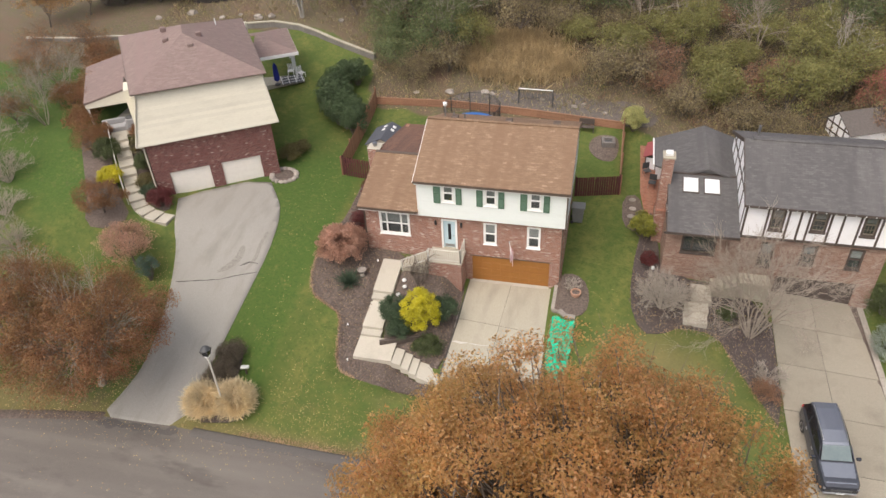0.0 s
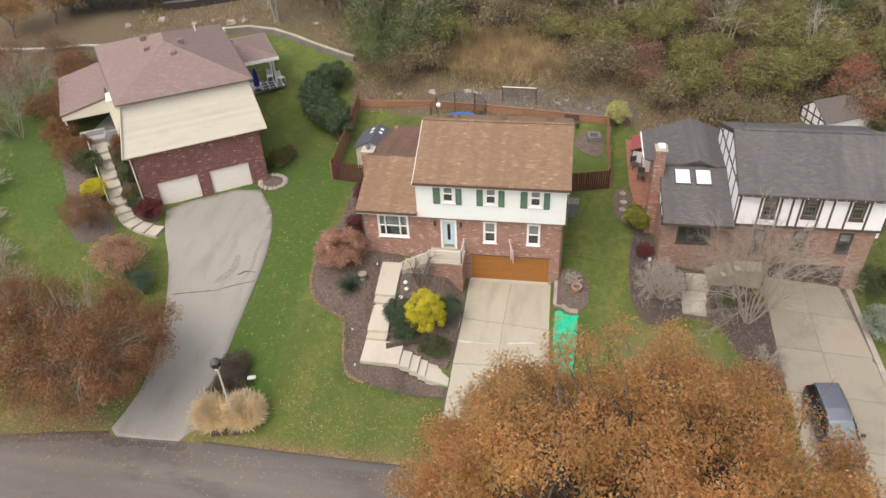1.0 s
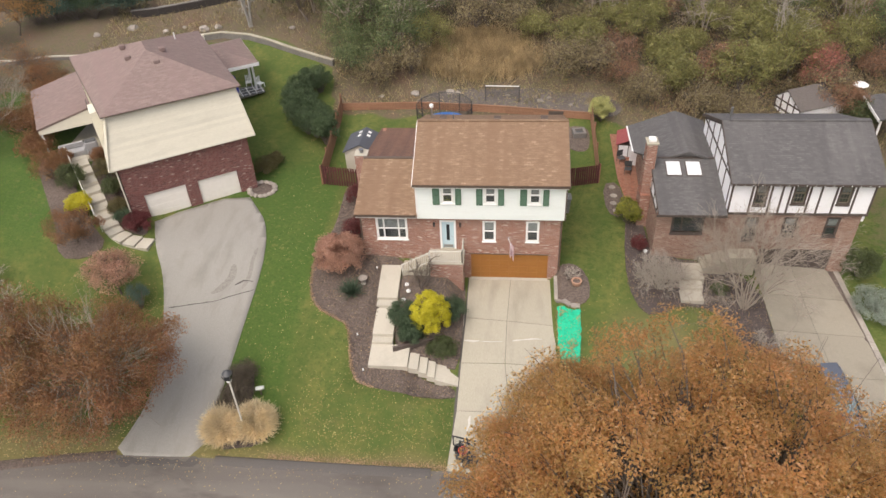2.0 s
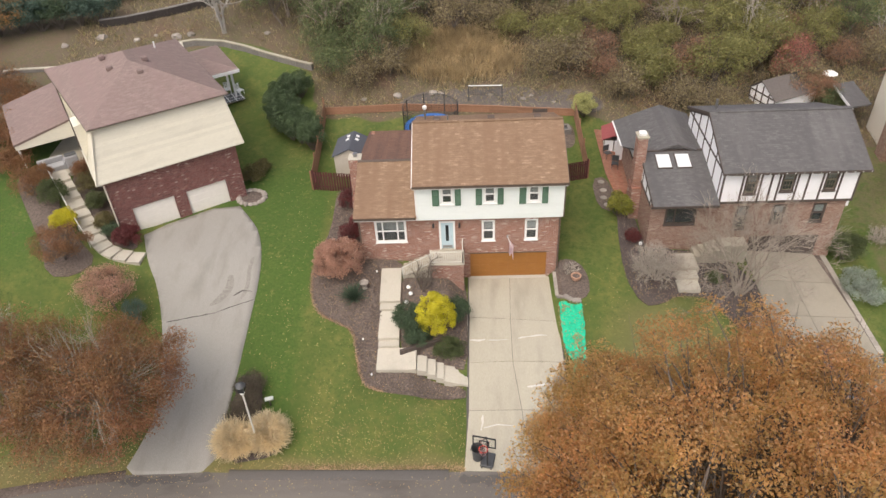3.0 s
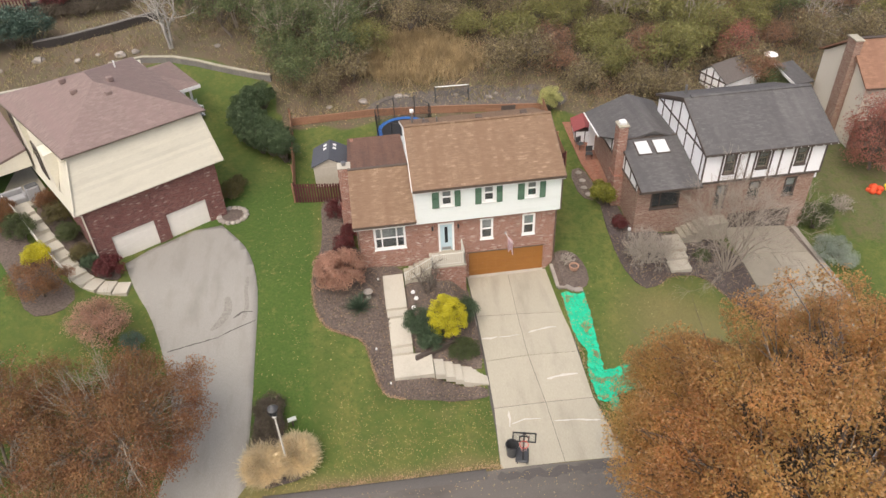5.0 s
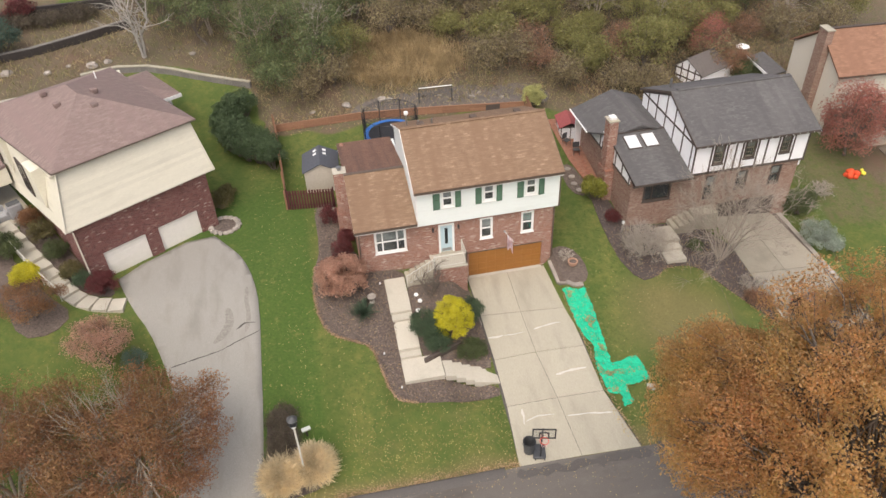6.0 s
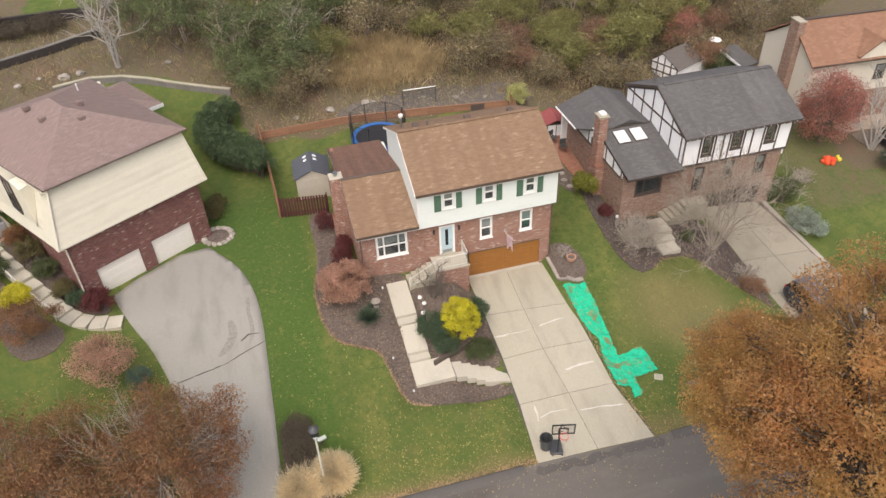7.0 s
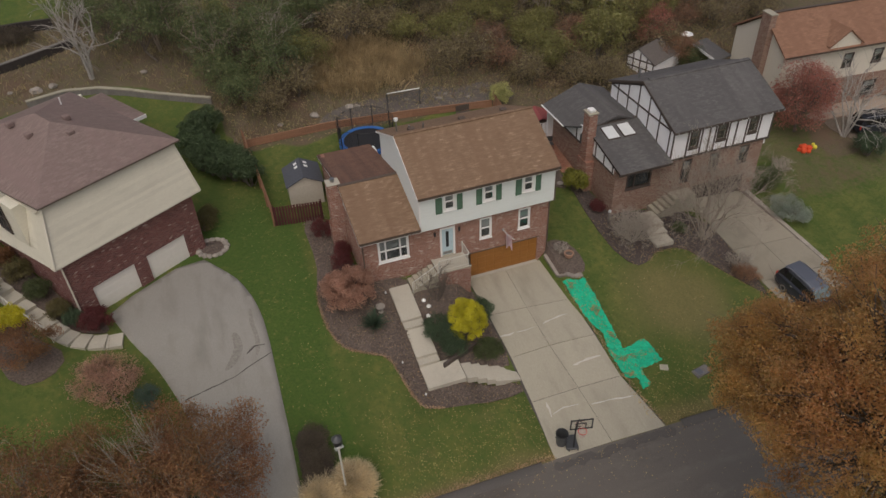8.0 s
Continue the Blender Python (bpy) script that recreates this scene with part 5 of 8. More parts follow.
# hip roof
c0, c1, c2, c3 = (0.68, 0.35, Z1 + 0.2), (9.75, 0.38, Z1 + 0.14), (9.35, 12.4, Z1), (-0.3, 12.4, Z1 + 0.05)
A0, A1 = (4.75, 5.2, 12.35), (4.75, 7.0, 12.35)
for q in ([c0, c1, A0], [c2, c3, A1], [c1, c2, A1, A0], [c3, c0, A0, A1]):
    if len(q) == 3:
        roof_plane(hill, q, M_shingle_mauve, 0.14, label="mauve-brown shingle hip")
    else:
        roof_plane(hill, [q[0], q[1], q[2], q[3]], M_shingle_mauve, 0.14, label="mauve-brown shingle hip", ripple=0.0)
for x, y, z in ((5.15, 3.95, 11.85), (5.85, 5.5, 12.05), (3.5, 5.6, 11.9), (3.4, 7.6, 12.0)):
    part("roof_vent", box(x - 0.2, x + 0.2, y - 0.2, y + 0.2, z - 0.15, z + 0.16, 0.04), M_shingle_mauve, hill, "brown roof vent")
part("vent_pipe", tube([(7.2, 9.0, 11.0), (7.2, 9.0, 11.75)], 0.05, 8), M_trim, hill)
bm = bmesh.new()
for a, b in ((c0, c1), (c1, c2), (c2, c3), (c3, c0)):
    tube([(a[0], a[1], a[2] - 0.06), (b[0], b[1], b[2] - 0.06)], 0.045, 6, bm)
part("gutter", bm, M_gutter, hill)
part("downspout", tube([(0.9, 0.55, Z1 - 0.1), (0.05, -0.12, Z0), (0.45, 0.12, Z0 - 0.3), (0.45, 0.12, 2.3)], 0.05, 6), M_cream_trim, hill)
# covered side porch over the stair head
roof_plane(hill, [(-4.1, 10.0, 6.3), (0.0, 10.0, 7.2), (0.0, 16.6, 7.6), (-4.1, 16.6, 6.7)], M_shingle_mauve, 0.16, label="mauve-brown porch roof", ripple=0.005)
part("porch_gable", slab([(-4.05, 10.05, 5.8), (0.0, 10.05, 5.8), (0.0, 10.05, 7.05), (-4.05, 10.05, 6.17)], 0.12), M_cream, hill, "cream porch gable board")
for x, y in ((-3.9, 10.2), (-3.9, 13.3), (-3.9, 16.4)):
    part("post", box(x - 0.07, x + 0.07, y - 0.07, y + 0.07, 3.0, 6.3), M_trim, hill)
part("deck", box(-4.0, 0.1, 7.6, 16.6, 3.6, 4.25, 0.02), M_concrete, hill, "grey porch floor")
# rear patio roof on posts
pr = [(9.3, 10.6, 7.45), (13.2, 10.6, 7.45), (13.2, 16.4, 7.45), (9.3, 16.4, 7.45)]
pa = [(10.2, 13.5, 8.35), (10.2, 13.5, 8.35)]
for q in ([pr[0], pr[1], pa[0]], [pr[1], pr[2], pa[0]], [pr[2], pr[3], pa[0]]):
    roof_plane(hill, q, M_shingle_mauve, 0.12, label="mauve-brown patio roof")
part("fascia", box(9.4, 13.25, 10.55, 10.7, 7.15, 7.42), M_trim, hill)
part("fascia", box(13.1, 13.22, 10.7, 16.4, 7.15, 7.42), M_trim, hill)
for x, y in ((13.0, 12.6), (13.0, 14.4), (13.0, 16.2)):
    part("post", box(x - 0.08, x + 0.08, y - 0.08, y + 0.08, 3.3, 7.2), M_trim, hill)
part("patio", box(9.4, 13.6, 12.3, 16.8, 3.0, 4.15, 0.02), M_concrete_pale, hill, "pale concrete patio")

# ---- stairs up to the side porch ----
stair = thing("garden_stair", "curved concrete garden stair beside the garage", "stair", kind="structure")
line = [(-21.7, 0.15), (-22.6, 0.25), (-23.5, 0.45), (-24.3, 0.85), (-24.9, 1.4), (-25.5, 2.1), (-26.1, 2.85), (-26.7, 3.6), (-27.3, 4.4), (-27.9, 5.2), (-28.5, 6.0), (-29.1, 6.8), (-29.7, 7.6), (-30.3, 8.4)]
heads = []
for i, ((x0, y0), (x1, y1)) in enumerate(zip(line, line[1:])):
    d = Vector((x1 - x0, y1 - y0)).normalized()
    nrm = Vector((-d.y, d.x)) * 0.54
    q = [(x0 - nrm.x, y0 - nrm.y), (x1 - nrm.x, y1 - nrm.y), (x1 + nrm.x, y1 + nrm.y), (x0 + nrm.x, y0 + nrm.y)]
    z = max(1.98 + max(0, i - 1) * 0.185, max(ground(*c) for c in q) + 0.02)
    part("step", plate(q, level(z), 0.05, 0.6, 1), M_concrete_pale, stair)
    heads.append(z)
    if i in (4, 6, 8, 10, 12):
        part("post", tube([(x0 - 0.5, y0 - 0.4, z - 0.2), (x0 - 0.5, y0 - 0.4, z + 0.9)], 0.03, 6), M_rail, stair)
rail_pts = [(x - 0.5, y - 0.4, heads[min(i, 12)] + 0.9) for i, (x, y) in enumerate(line) if i >= 4]
part("handrail", tube(rail_pts, 0.035, 6), M_rail, stair, "pale handrail")


# ---- plants ----
L_oak = leafy("rust_oak_leaves", [(0.58, 0.325, 0.13), (0.66, 0.395, 0.17), (0.61, 0.35, 0.142), (0.68, 0.445, 0.2), (0.63, 0.395, 0.155), (0.54, 0.38, 0.14), (0.67, 0.395, 0.175), (0.75, 0.56, 0.31)], through_light=0.7, drift=0.010)
L_maple = leafy("dark_rust_leaves", [(0.185, 0.088, 0.04), (0.275, 0.135, 0.06), (0.22, 0.108, 0.048), (0.33, 0.175, 0.078), (0.20, 0.125, 0.052)], through_light=0.35, drift=0.012)
L_pink = leafy("salmon_brown_leaves", [(0.42, 0.23, 0.16), (0.54, 0.33, 0.24), (0.47, 0.27, 0.19), (0.60, 0.40, 0.30)], through_light=0.45)
L_yellow = leafy("golden_leaves", [(0.50, 0.44, 0.02), (0.72, 0.66, 0.03), (0.60, 0.54, 0.025), (0.80, 0.76, 0.10)], through_light=0.4)
L_yew = leafy("dark_yew_leaves", [(0.034, 0.06, 0.03), (0.07, 0.11, 0.05), (0.05, 0.085, 0.04), (0.09, 0.13, 0.062)], through_light=0.1)
L_hedge = leafy("dark_hedge_leaves", [(0.045, 0.078, 0.032), (0.085, 0.125, 0.05), (0.065, 0.10, 0.042), (0.11, 0.15, 0.065)], through_light=0.2)
L_mound = leafy("olive_leaves", [(0.06, 0.085, 0.03), (0.11, 0.13, 0.045), (0.085, 0.11, 0.04)])
L_pale = leafy("pale_yellow_green_leaves", [(0.46, 0.46, 0.17), (0.62, 0.60, 0.26), (0.54, 0.53, 0.21), (0.32, 0.36, 0.12)], through_light=0.35)
L_lime = leafy("yellow_green_leaves", [(0.20, 0.20, 0.03), (0.38, 0.36, 0.05), (0.28, 0.28, 0.045), (0.14, 0.17, 0.04)])
L_olive = leafy("olive_brown_leaves", [(0.10, 0.09, 0.035), (0.17, 0.14, 0.05), (0.13, 0.105, 0.045), (0.2, 0.19, 0.06)])
L_amber = leafy("amber_leaves", [(0.30, 0.16, 0.06), (0.42, 0.24, 0.09), (0.36, 0.2, 0.075), (0.46, 0.3, 0.12)], through_light=0.4)
L_red = leafy("dark_red_leaves", [(0.10, 0.022, 0.022), (0.17, 0.04, 0.04), (0.13, 0.035, 0.03)])
L_crimson = leafy("crimson_leaves", [(0.34, 0.12, 0.10), (0.47, 0.19, 0.15), (0.40, 0.15, 0.12), (0.47, 0.25, 0.16)], through_light=0.4)
L_silver = leafy("silver_leaves", [(0.26, 0.31, 0.25), (0.38, 0.42, 0.35), (0.19, 0.24, 0.18)])
L_spruce = leafy("blue_spruce_needles", [(0.05, 0.095, 0.07), (0.095, 0.145, 0.105)], through_light=0.05)
L_woods = leafy("green_wood_leaves", [(0.09, 0.125, 0.05), (0.145, 0.18, 0.074), (0.19, 0.228, 0.095), (0.115, 0.15, 0.06), (0.255, 0.275, 0.12)], through_light=0.35, drift=0.012)
L_woods_y = leafy("yellowing_wood_leaves", [(0.17, 0.172, 0.062), (0.29, 0.28, 0.10), (0.225, 0.225, 0.083), (0.37, 0.32, 0.115)], through_light=0.4)
L_brown = leafy("brown_brush_leaves", [(0.23, 0.185, 0.10), (0.34, 0.28, 0.15), (0.29, 0.232, 0.125), (0.41, 0.345, 0.19)], through_light=0.4)
L_rust = leafy("rusty_brush_leaves", [(0.27, 0.145, 0.09), (0.37, 0.20, 0.122), (0.32, 0.18, 0.112), (0.34, 0.235, 0.14)], through_light=0.4)
L_straw = leafy("straw", [(0.38, 0.29, 0.155), (0.55, 0.43, 0.245), (0.45, 0.345, 0.19), (0.31, 0.235, 0.13)], through_light=0.35)
L_plume = leafy("cream_plume_grass", [(0.70, 0.58, 0.36), (0.82, 0.71, 0.48), (0.75, 0.63, 0.41), (0.88, 0.79, 0.58)], through_light=0.5)
L_dusk = leafy("dark_brown_leaves", [(0.085, 0.066, 0.05), (0.15, 0.115, 0.085), (0.12, 0.096, 0.064), (0.10, 0.095, 0.05)])
L_spike = leafy("blue_green_spikes", [(0.05, 0.085, 0.05), (0.09, 0.13, 0.08)])
L_litter = leafy("fallen_leaves", [(0.38, 0.29, 0.12), (0.30, 0.175, 0.08), (0.46, 0.37, 0.19), (0.35, 0.225, 0.11), (0.45, 0.37, 0.15)])


def rapid_mesh(name, co, quads, material, smooth=False):
    """A mesh of quads from arrays."""
    me = bpy.data.meshes.new(name)
    nq = len(quads)
    me.vertices.add(len(co))
    me.vertices.foreach_set("co", np.asarray(co, dtype=np.float32).ravel())
    me.loops.add(nq * 4)
    me.loops.foreach_set("vertex_index", np.asarray(quads, dtype=np.int32).ravel())
    me.polygons.add(nq)
    me.polygons.foreach_set("loop_start", np.arange(0, nq * 4, 4, dtype=np.int32))
    me.update(calc_edges=True)
    me.materials.append(material)
    if smooth:
        me.shade_smooth()
    return me


def unit(v):
    return v / np.maximum(np.linalg.norm(v, axis=1, keepdims=True), 1e-6)


def leaf_mesh(name, pos, normal, size, material, rng, slim=0.55):
    """One small folded leaf at each place."""
    n = len(pos)
    t = unit(np.cross(normal, unit(rng.normal(size=(n, 3)))))
    b = np.cross(normal, t)
    s = (size * rng.uniform(0.65, 1.3, n))[:, None]
    lift = normal * s * 0.18
    co = np.stack([pos - t * s * 0.5, pos + b * s * slim * 0.5 + lift, pos + t * s * 0.5, pos - b * s * slim * 0.5 + lift], axis=1).reshape(-1, 3)
    return rapid_mesh(name, co, np.arange(n * 4).reshape(-1, 4), material)


def stems_mesh(name, lines_, material, sides=5):
    """Many tapered stems: each a list of points with radii."""
    co, quads, base = [], [], 0
    for pts, rad in lines_:
        pts = np.asarray(pts, float)
        k = len(pts)
        d = unit(np.gradient(pts, axis=0))
        ref = np.array([0.0, 0.0, 1.0]) if abs(d[0][2]) < 0.85 else np.array([1.0, 0.0, 0.0])
        s = unit(np.cross(d, ref))
        u = np.cross(s, d)
        ang = np.arange(sides) * 2 * np.pi / sides
        ring = (np.cos(ang)[None, :, None] * s[:, None, :] + np.sin(ang)[None, :, None] * u[:, None, :]) * np.asarray(rad, float)[:, None, None] + pts[:, None, :]
        co.append(ring.reshape(-1, 3))
        for i in range(k - 1):
            for j in range(sides):
                quads.append((base + i * sides + j, base + i * sides + (j + 1) % sides, base + (i + 1) * sides + (j + 1) % sides, base + (i + 1) * sides + j))
        base += k * sides
    return rapid_mesh(name, np.concatenate(co), quads, material, True)


def bend(a, b, rng, sag=0.12, n=5):
    a, b = np.asarray(a, float), np.asarray(b, float)
    l = np.linalg.norm(b - a)
    off = rng.normal(size=3) * sag * l + np.array([0, 0, sag * l])
    ts = np.linspace(0, 1, n)
    return [a + (b - a) * t + off * math.sin(math.pi * t) for t in ts]


def clump_places(n, radii, rng, shell=0.6, low=-0.6, lumpy=0.18):
    """Places spread in a lumpy ellipsoid, more of them near its skin."""
    out = []
    while len(out) < n:
        d = rng.normal(size=3)
        d /= np.linalg.norm(d)
        if d[2] < low:
            continue
        r = (shell + (1 - shell) * rng.random() ** 0.6) if rng.random() < 0.8 else rng.random()
        r *= 1 + lumpy * 2 * noise.noise(Vector(d * 1.9) + Vector((radii[0], radii[1], 3.3)))
        out.append(d * r * np.asarray(radii))
    return np.array(out)


def crown_mesh(name, places, per, spread, size, material, rng, up=0.5, flat=0.7, slim=0.55, hollow=None):
    n = len(places)
    counts = rng.poisson(per, n)
    idx = np.repeat(np.arange(n), counts)
    pos = places[idx] + unit(rng.normal(size=(len(idx), 3))) * (rng.random(len(idx)) ** 0.45)[:, None] * spread * 1.75 * np.array([1, 1, flat])
    nor = unit(rng.normal(size=(len(idx), 3)) * 0.75 + np.array([0, 0, up]) + 0.45 * unit(pos - places.mean(axis=0)))
    return leaf_mesh(name, pos, nor, size, material, rng, slim)


def tree(name, label, base, height, radii, material, clumps, per, leaf, spread, seed, bark=None, trunk=0.2, fork=0.3, shell=0.6, low=-0.35, limbs=8, centre=None, lumpy=0.18, category="tree", twigs=2, group="", lobes=(), bald=None):
    """A tree of trunk, limbs that reach each clump, and a crown of single leaves. radii: half-widths of the crown."""
    rng = np.random.default_rng(seed)
    bark = bark or M_bark
    ob = thing(name, label, category, base, group=group)
    top = height - radii[2]
    centre = np.array(centre or (0, 0, top), float)
    places = clump_places(clumps, radii, rng, shell, low, lumpy) + centre
    for at, lobe_radii, n in lobes:
        places = np.concatenate([places, clump_places(n, lobe_radii, rng, shell, -0.6, lumpy) + np.array(at, float)])
    sparse = np.array([bald is not None and np.linalg.norm(c - np.array(bald[0])) < bald[1] for c in places])
    lean = rng.normal(size=2) * 0.05 * height
    forkp = np.array([lean[0], lean[1], height * fork])
    tr = [((0, 0, -0.3), trunk * 1.35), ((0, 0, 0.25), trunk * 1.05), (tuple(forkp * (0.55, 0.55, 0.6)), trunk * 0.9), (tuple(forkp), trunk * 0.8)]
    part("trunk", stems_mesh("trunk", [([p for p, _ in tr], [r for _, r in tr])], bark, 10), None, ob)
    prim = []
    for k in range(limbs):
        a = 2 * math.pi * (k + rng.random() * 0.6) / limbs
        e = 0.45 + 0.45 * rng.random()
        tip = centre + np.array(radii) * np.array([math.cos(a) * math.cos(e), math.sin(a) * math.cos(e), math.sin(e) * 0.8]) * 0.62
        prim.append(tip)
    lines_ = []
    for tip in prim:
        pts = bend(forkp, tip, rng, 0.08, 6)
        lines_.append((pts, np.linspace(trunk * 0.5, trunk * 0.16, 6)))
    prim = np.array(prim)
    for c, thin_ in zip(places, sparse):
        k = int(np.argmin(np.linalg.norm(prim - c, axis=1)))
        f = 0.45 + 0.5 * rng.random()
        start_ = forkp + (prim[k] - forkp) * f
        pts = bend(start_, c, rng, 0.07, 4)
        lines_.append((pts, np.linspace(trunk * 0.15, max(0.008, trunk * 0.03), 4)))
        for _ in range(twigs + (5 if thin_ else 0)):
            lines_.append(([c + (start_ - c) * 0.3, c + rng.normal(size=3) * spread * 1.4], (max(0.008, trunk * 0.04), 0.005)))
    part("branchwork", stems_mesh("branchwork", lines_, bark, 4), None, ob)
    if per:
        part("crown", crown_mesh("crown", places[~sparse], per, spread, leaf, material, rng), None, ob)
    return ob


def shrub(name, label, base, radii, material, clumps, per, leaf, spread, seed, shell=0.75, low=-0.15, lumpy=0.1, category="shrub", centre_z=None, slim=0.55, group="", stems=14):
    """A bush of stems from the soil and a dense coat of leaves over a leafy core."""
    rng = np.random.default_rng(seed)
    ob = thing(name, label, category, base, group=group)
    cz = radii[2] * 0.85 if centre_z is None else centre_z
    places = clump_places(clumps, radii, rng, shell, low, lumpy) + np.array([0, 0, cz])
    places[:, 2] = np.maximum(places[:, 2], 0.05)
    lines_ = []
    for c in places[:stems]:
        lines_.append((bend((rng.normal() * 0.08, rng.normal() * 0.08, -0.15), c, rng, 0.08, 4), np.linspace(0.035, 0.01, 4)))
    part("branchwork", stems_mesh("branchwork", lines_, M_bark, 4), None, ob)
    inner = clump_places(max(6, clumps // 4), [r * 0.62 for r in radii], rng, 0.2, -0.5, 0.0) + np.array([0, 0, cz])
    part("foliage", crown_mesh("foliage", np.concatenate([places, inner]), per, spread, leaf, material, rng, slim=slim), None, ob)
    return ob


def bare_bush(name, label, base, height, width, seed, count=26, bark=None, trunk=0.03, fans=5, category="shrub", droop=0.05, depth=3):
    """Leafless stems that fork again and again."""
    rng = np.random.default_rng(seed)
    ob = thing(name, label, category, base)
    lines_, main = [], []

    def grow(a, d, l, r, left):
        b = a + d * l
        pts = bend(a, b, rng, 0.06, 4)
        (main if left >= depth - 1 else lines_).append((pts, np.linspace(r, r * 0.6, 4)))
        if left == 0:
            return
        for _ in range(fans if left == 1 else 3):
            nd = d + rng.normal(size=3) * 0.55 + np.array([0, 0, 0.12 - droop])
            nd /= np.linalg.norm(nd)
            grow(a + d * l * (0.45 + 0.55 * rng.random()), nd, l * (0.55 + 0.25 * rng.random()), max(0.007, r * 0.55), left - 1)

    for k in range(count):
        a = 2 * math.pi * k / count + rng.normal() * 0.2
        out = width * (0.25 + 0.75 * rng.random()) / height
        d = np.array([math.cos(a) * out, math.sin(a) * out, 0.9])
        d /= np.linalg.norm(d)
        grow(np.array([math.cos(a) * 0.12, math.sin(a) * 0.12, -0.1]), d, height * (0.5 if depth == 3 else 0.4), trunk, depth)
    part("trunk", stems_mesh("trunk", main, bark or M_twig, 5), None, ob)
    part("branchwork", stems_mesh("branchwork", lines_, bark or M_twig, 3), None, ob)
    return ob


def blade_mesh(name, roots, dirs, length, width, material, rng, arch=0.8):
    """Arching grass blades of three joints."""
    n = len(roots)
    L = (length * rng.uniform(0.7, 1.2, n))[:, None]
    side = unit(np.cross(dirs, np.array([0, 0, 1.0])) + rng.normal(size=(n, 3)) * 0.3)
    w = width * rng.uniform(0.6, 1.3, n)[:, None]
    hor = dirs * np.array([1, 1, 0])
    rows_ = []
    for t, f in ((0, 0.8), (0.4, 1.0), (0.75, 0.7), (1.0, 0.15)):
        c = roots + dirs * L * t + hor * L * arch * t * t - np.array([0, 0, 1.0]) * L * arch * 0.28 * t ** 3
        rows_ += [c - side * w * f / 2, c + side * w * f / 2]
    co = np.stack(rows_, axis=1).reshape(-1, 3)
    k = (np.arange(n) * 8)[:, None]
    quads = np.concatenate([k + np.array([[0, 1, 3, 2]]), k + np.array([[2, 3, 5, 4]]), k + np.array([[4, 5, 7, 6]])], axis=0)
    return rapid_mesh(name, co, quads, material)


def grass_clump(name, label, base, height, count, material, seed, width=0.03, spread=0.55, foot=0.22, arch=0.7):
    rng = np.random.default_rng(seed)
    ob = thing(name, label, "ornamental grass", base)
    a = rng.uniform(0, 2 * np.pi, count)
    out = np.abs(rng.normal(size=count)) * spread
    dirs = unit(np.stack([np.cos(a) * out, np.sin(a) * out, np.ones(count)], axis=1))
    roots = np.stack([np.cos(a) * foot * rng.random(count), np.sin(a) * foot * rng.random(count), np.full(count, -0.05)], axis=1)
    part("foliage", blade_mesh("foliage", roots, dirs, height, width, material, rng, arch), None, ob)
    return ob


def plume_grass(base, radius, height, count, seed):
    """A soft dome of pale plumes, each a slim blade pointing outward."""
    rng = np.random.default_rng(seed)
    ob = thing("plume_grass", "cream plume grass by the street", "ornamental grass", base)
    d = rng.normal(size=(count, 3))
    d[:, 2] = np.abs(d[:, 2])
    d = unit(d + np.array([0, 0, 0.25]))
    pos = d * np.array([radius, radius, height]) * (0.35 + 0.65 * rng.random(count) ** 0.5)[:, None] * (1 + 0.12 * rng.normal(size=count))[:, None]
    axis = unit(d * np.array([1, 1, 0.7]) + rng.normal(size=(count, 3)) * 0.28)
    side = unit(np.cross(axis, rng.normal(size=(count, 3))))
    l = (0.5 * rng.uniform(0.6, 1.3, count))[:, None]
    w = 0.035
    co = np.stack([pos - axis * l * 0.5, pos + side * w * 0.5, pos + axis * l * 0.5, pos - side * w * 0.5], axis=1).reshape(-1, 3)
    part("plume", rapid_mesh("plume", co, np.arange(count * 4).reshape(-1, 4), L_plume), None, ob)
    n = 900
    a = rng.uniform(0, 2 * np.pi, n)
    out = np.abs(rng.normal(size=n)) * 0.5
    dirs = unit(np.stack([np.cos(a) * out, np.sin(a) * out, np.ones(n)], axis=1))
    roots = np.stack([np.cos(a) * 0.3, np.sin(a) * 0.3, np.full(n, -0.05)], axis=1) * rng.random((n, 1))
    part("foliage", blade_mesh("foliage", roots, dirs, height * 0.8, 0.02, L_plume, rng, 0.4), None, ob)
    return ob


def on(x, y, dz=0.0):
    return (x, y, ground(x, y) + dz)


# trees near the camera
tree("oak_tree", "large oak tree with rust-brown autumn leaves beside the street", on(8.3, -26.5), 19.4, (7.5, 6.9, 6.2), L_oak, 1000, 235, 0.104, 0.36, 3, trunk=0.42, fork=0.34, limbs=11, shell=0.7, low=-0.45, twigs=1, lumpy=0.14,
     lobes=(((-3.7, 5.4, 12.8), (2.6, 2.6, 2.6), 120), ((-2.2, 6.0, 11.7), (2.6, 2.5, 2.2), 80), ((0.3, 5.8, 11.9), (2.7, 2.3, 2.1), 80)))
tree("maple_tree", "spreading maple with sparse dark rust leaves and pale limbs", on(-19.9, -12.5), 7.3, (4.9, 4.5, 3.0), L_maple, 300, 190, 0.105, 0.42, 5, bark=M_maple_bark, trunk=0.22, fork=0.2, limbs=10, shell=0.5, low=-0.4, twigs=1, bald=((-0.5, 1.8, 6.9), 1.6))
tree("maple_tree", "second spreading maple with sparse rust leaves", on(-25.4, -12.0), 6.8, (4.1, 4.2, 2.7), L_maple, 190, 150, 0.105, 0.42, 6, bark=M_maple_bark, trunk=0.2, fork=0.18, limbs=8, shell=0.5, low=-0.4, twigs=1)
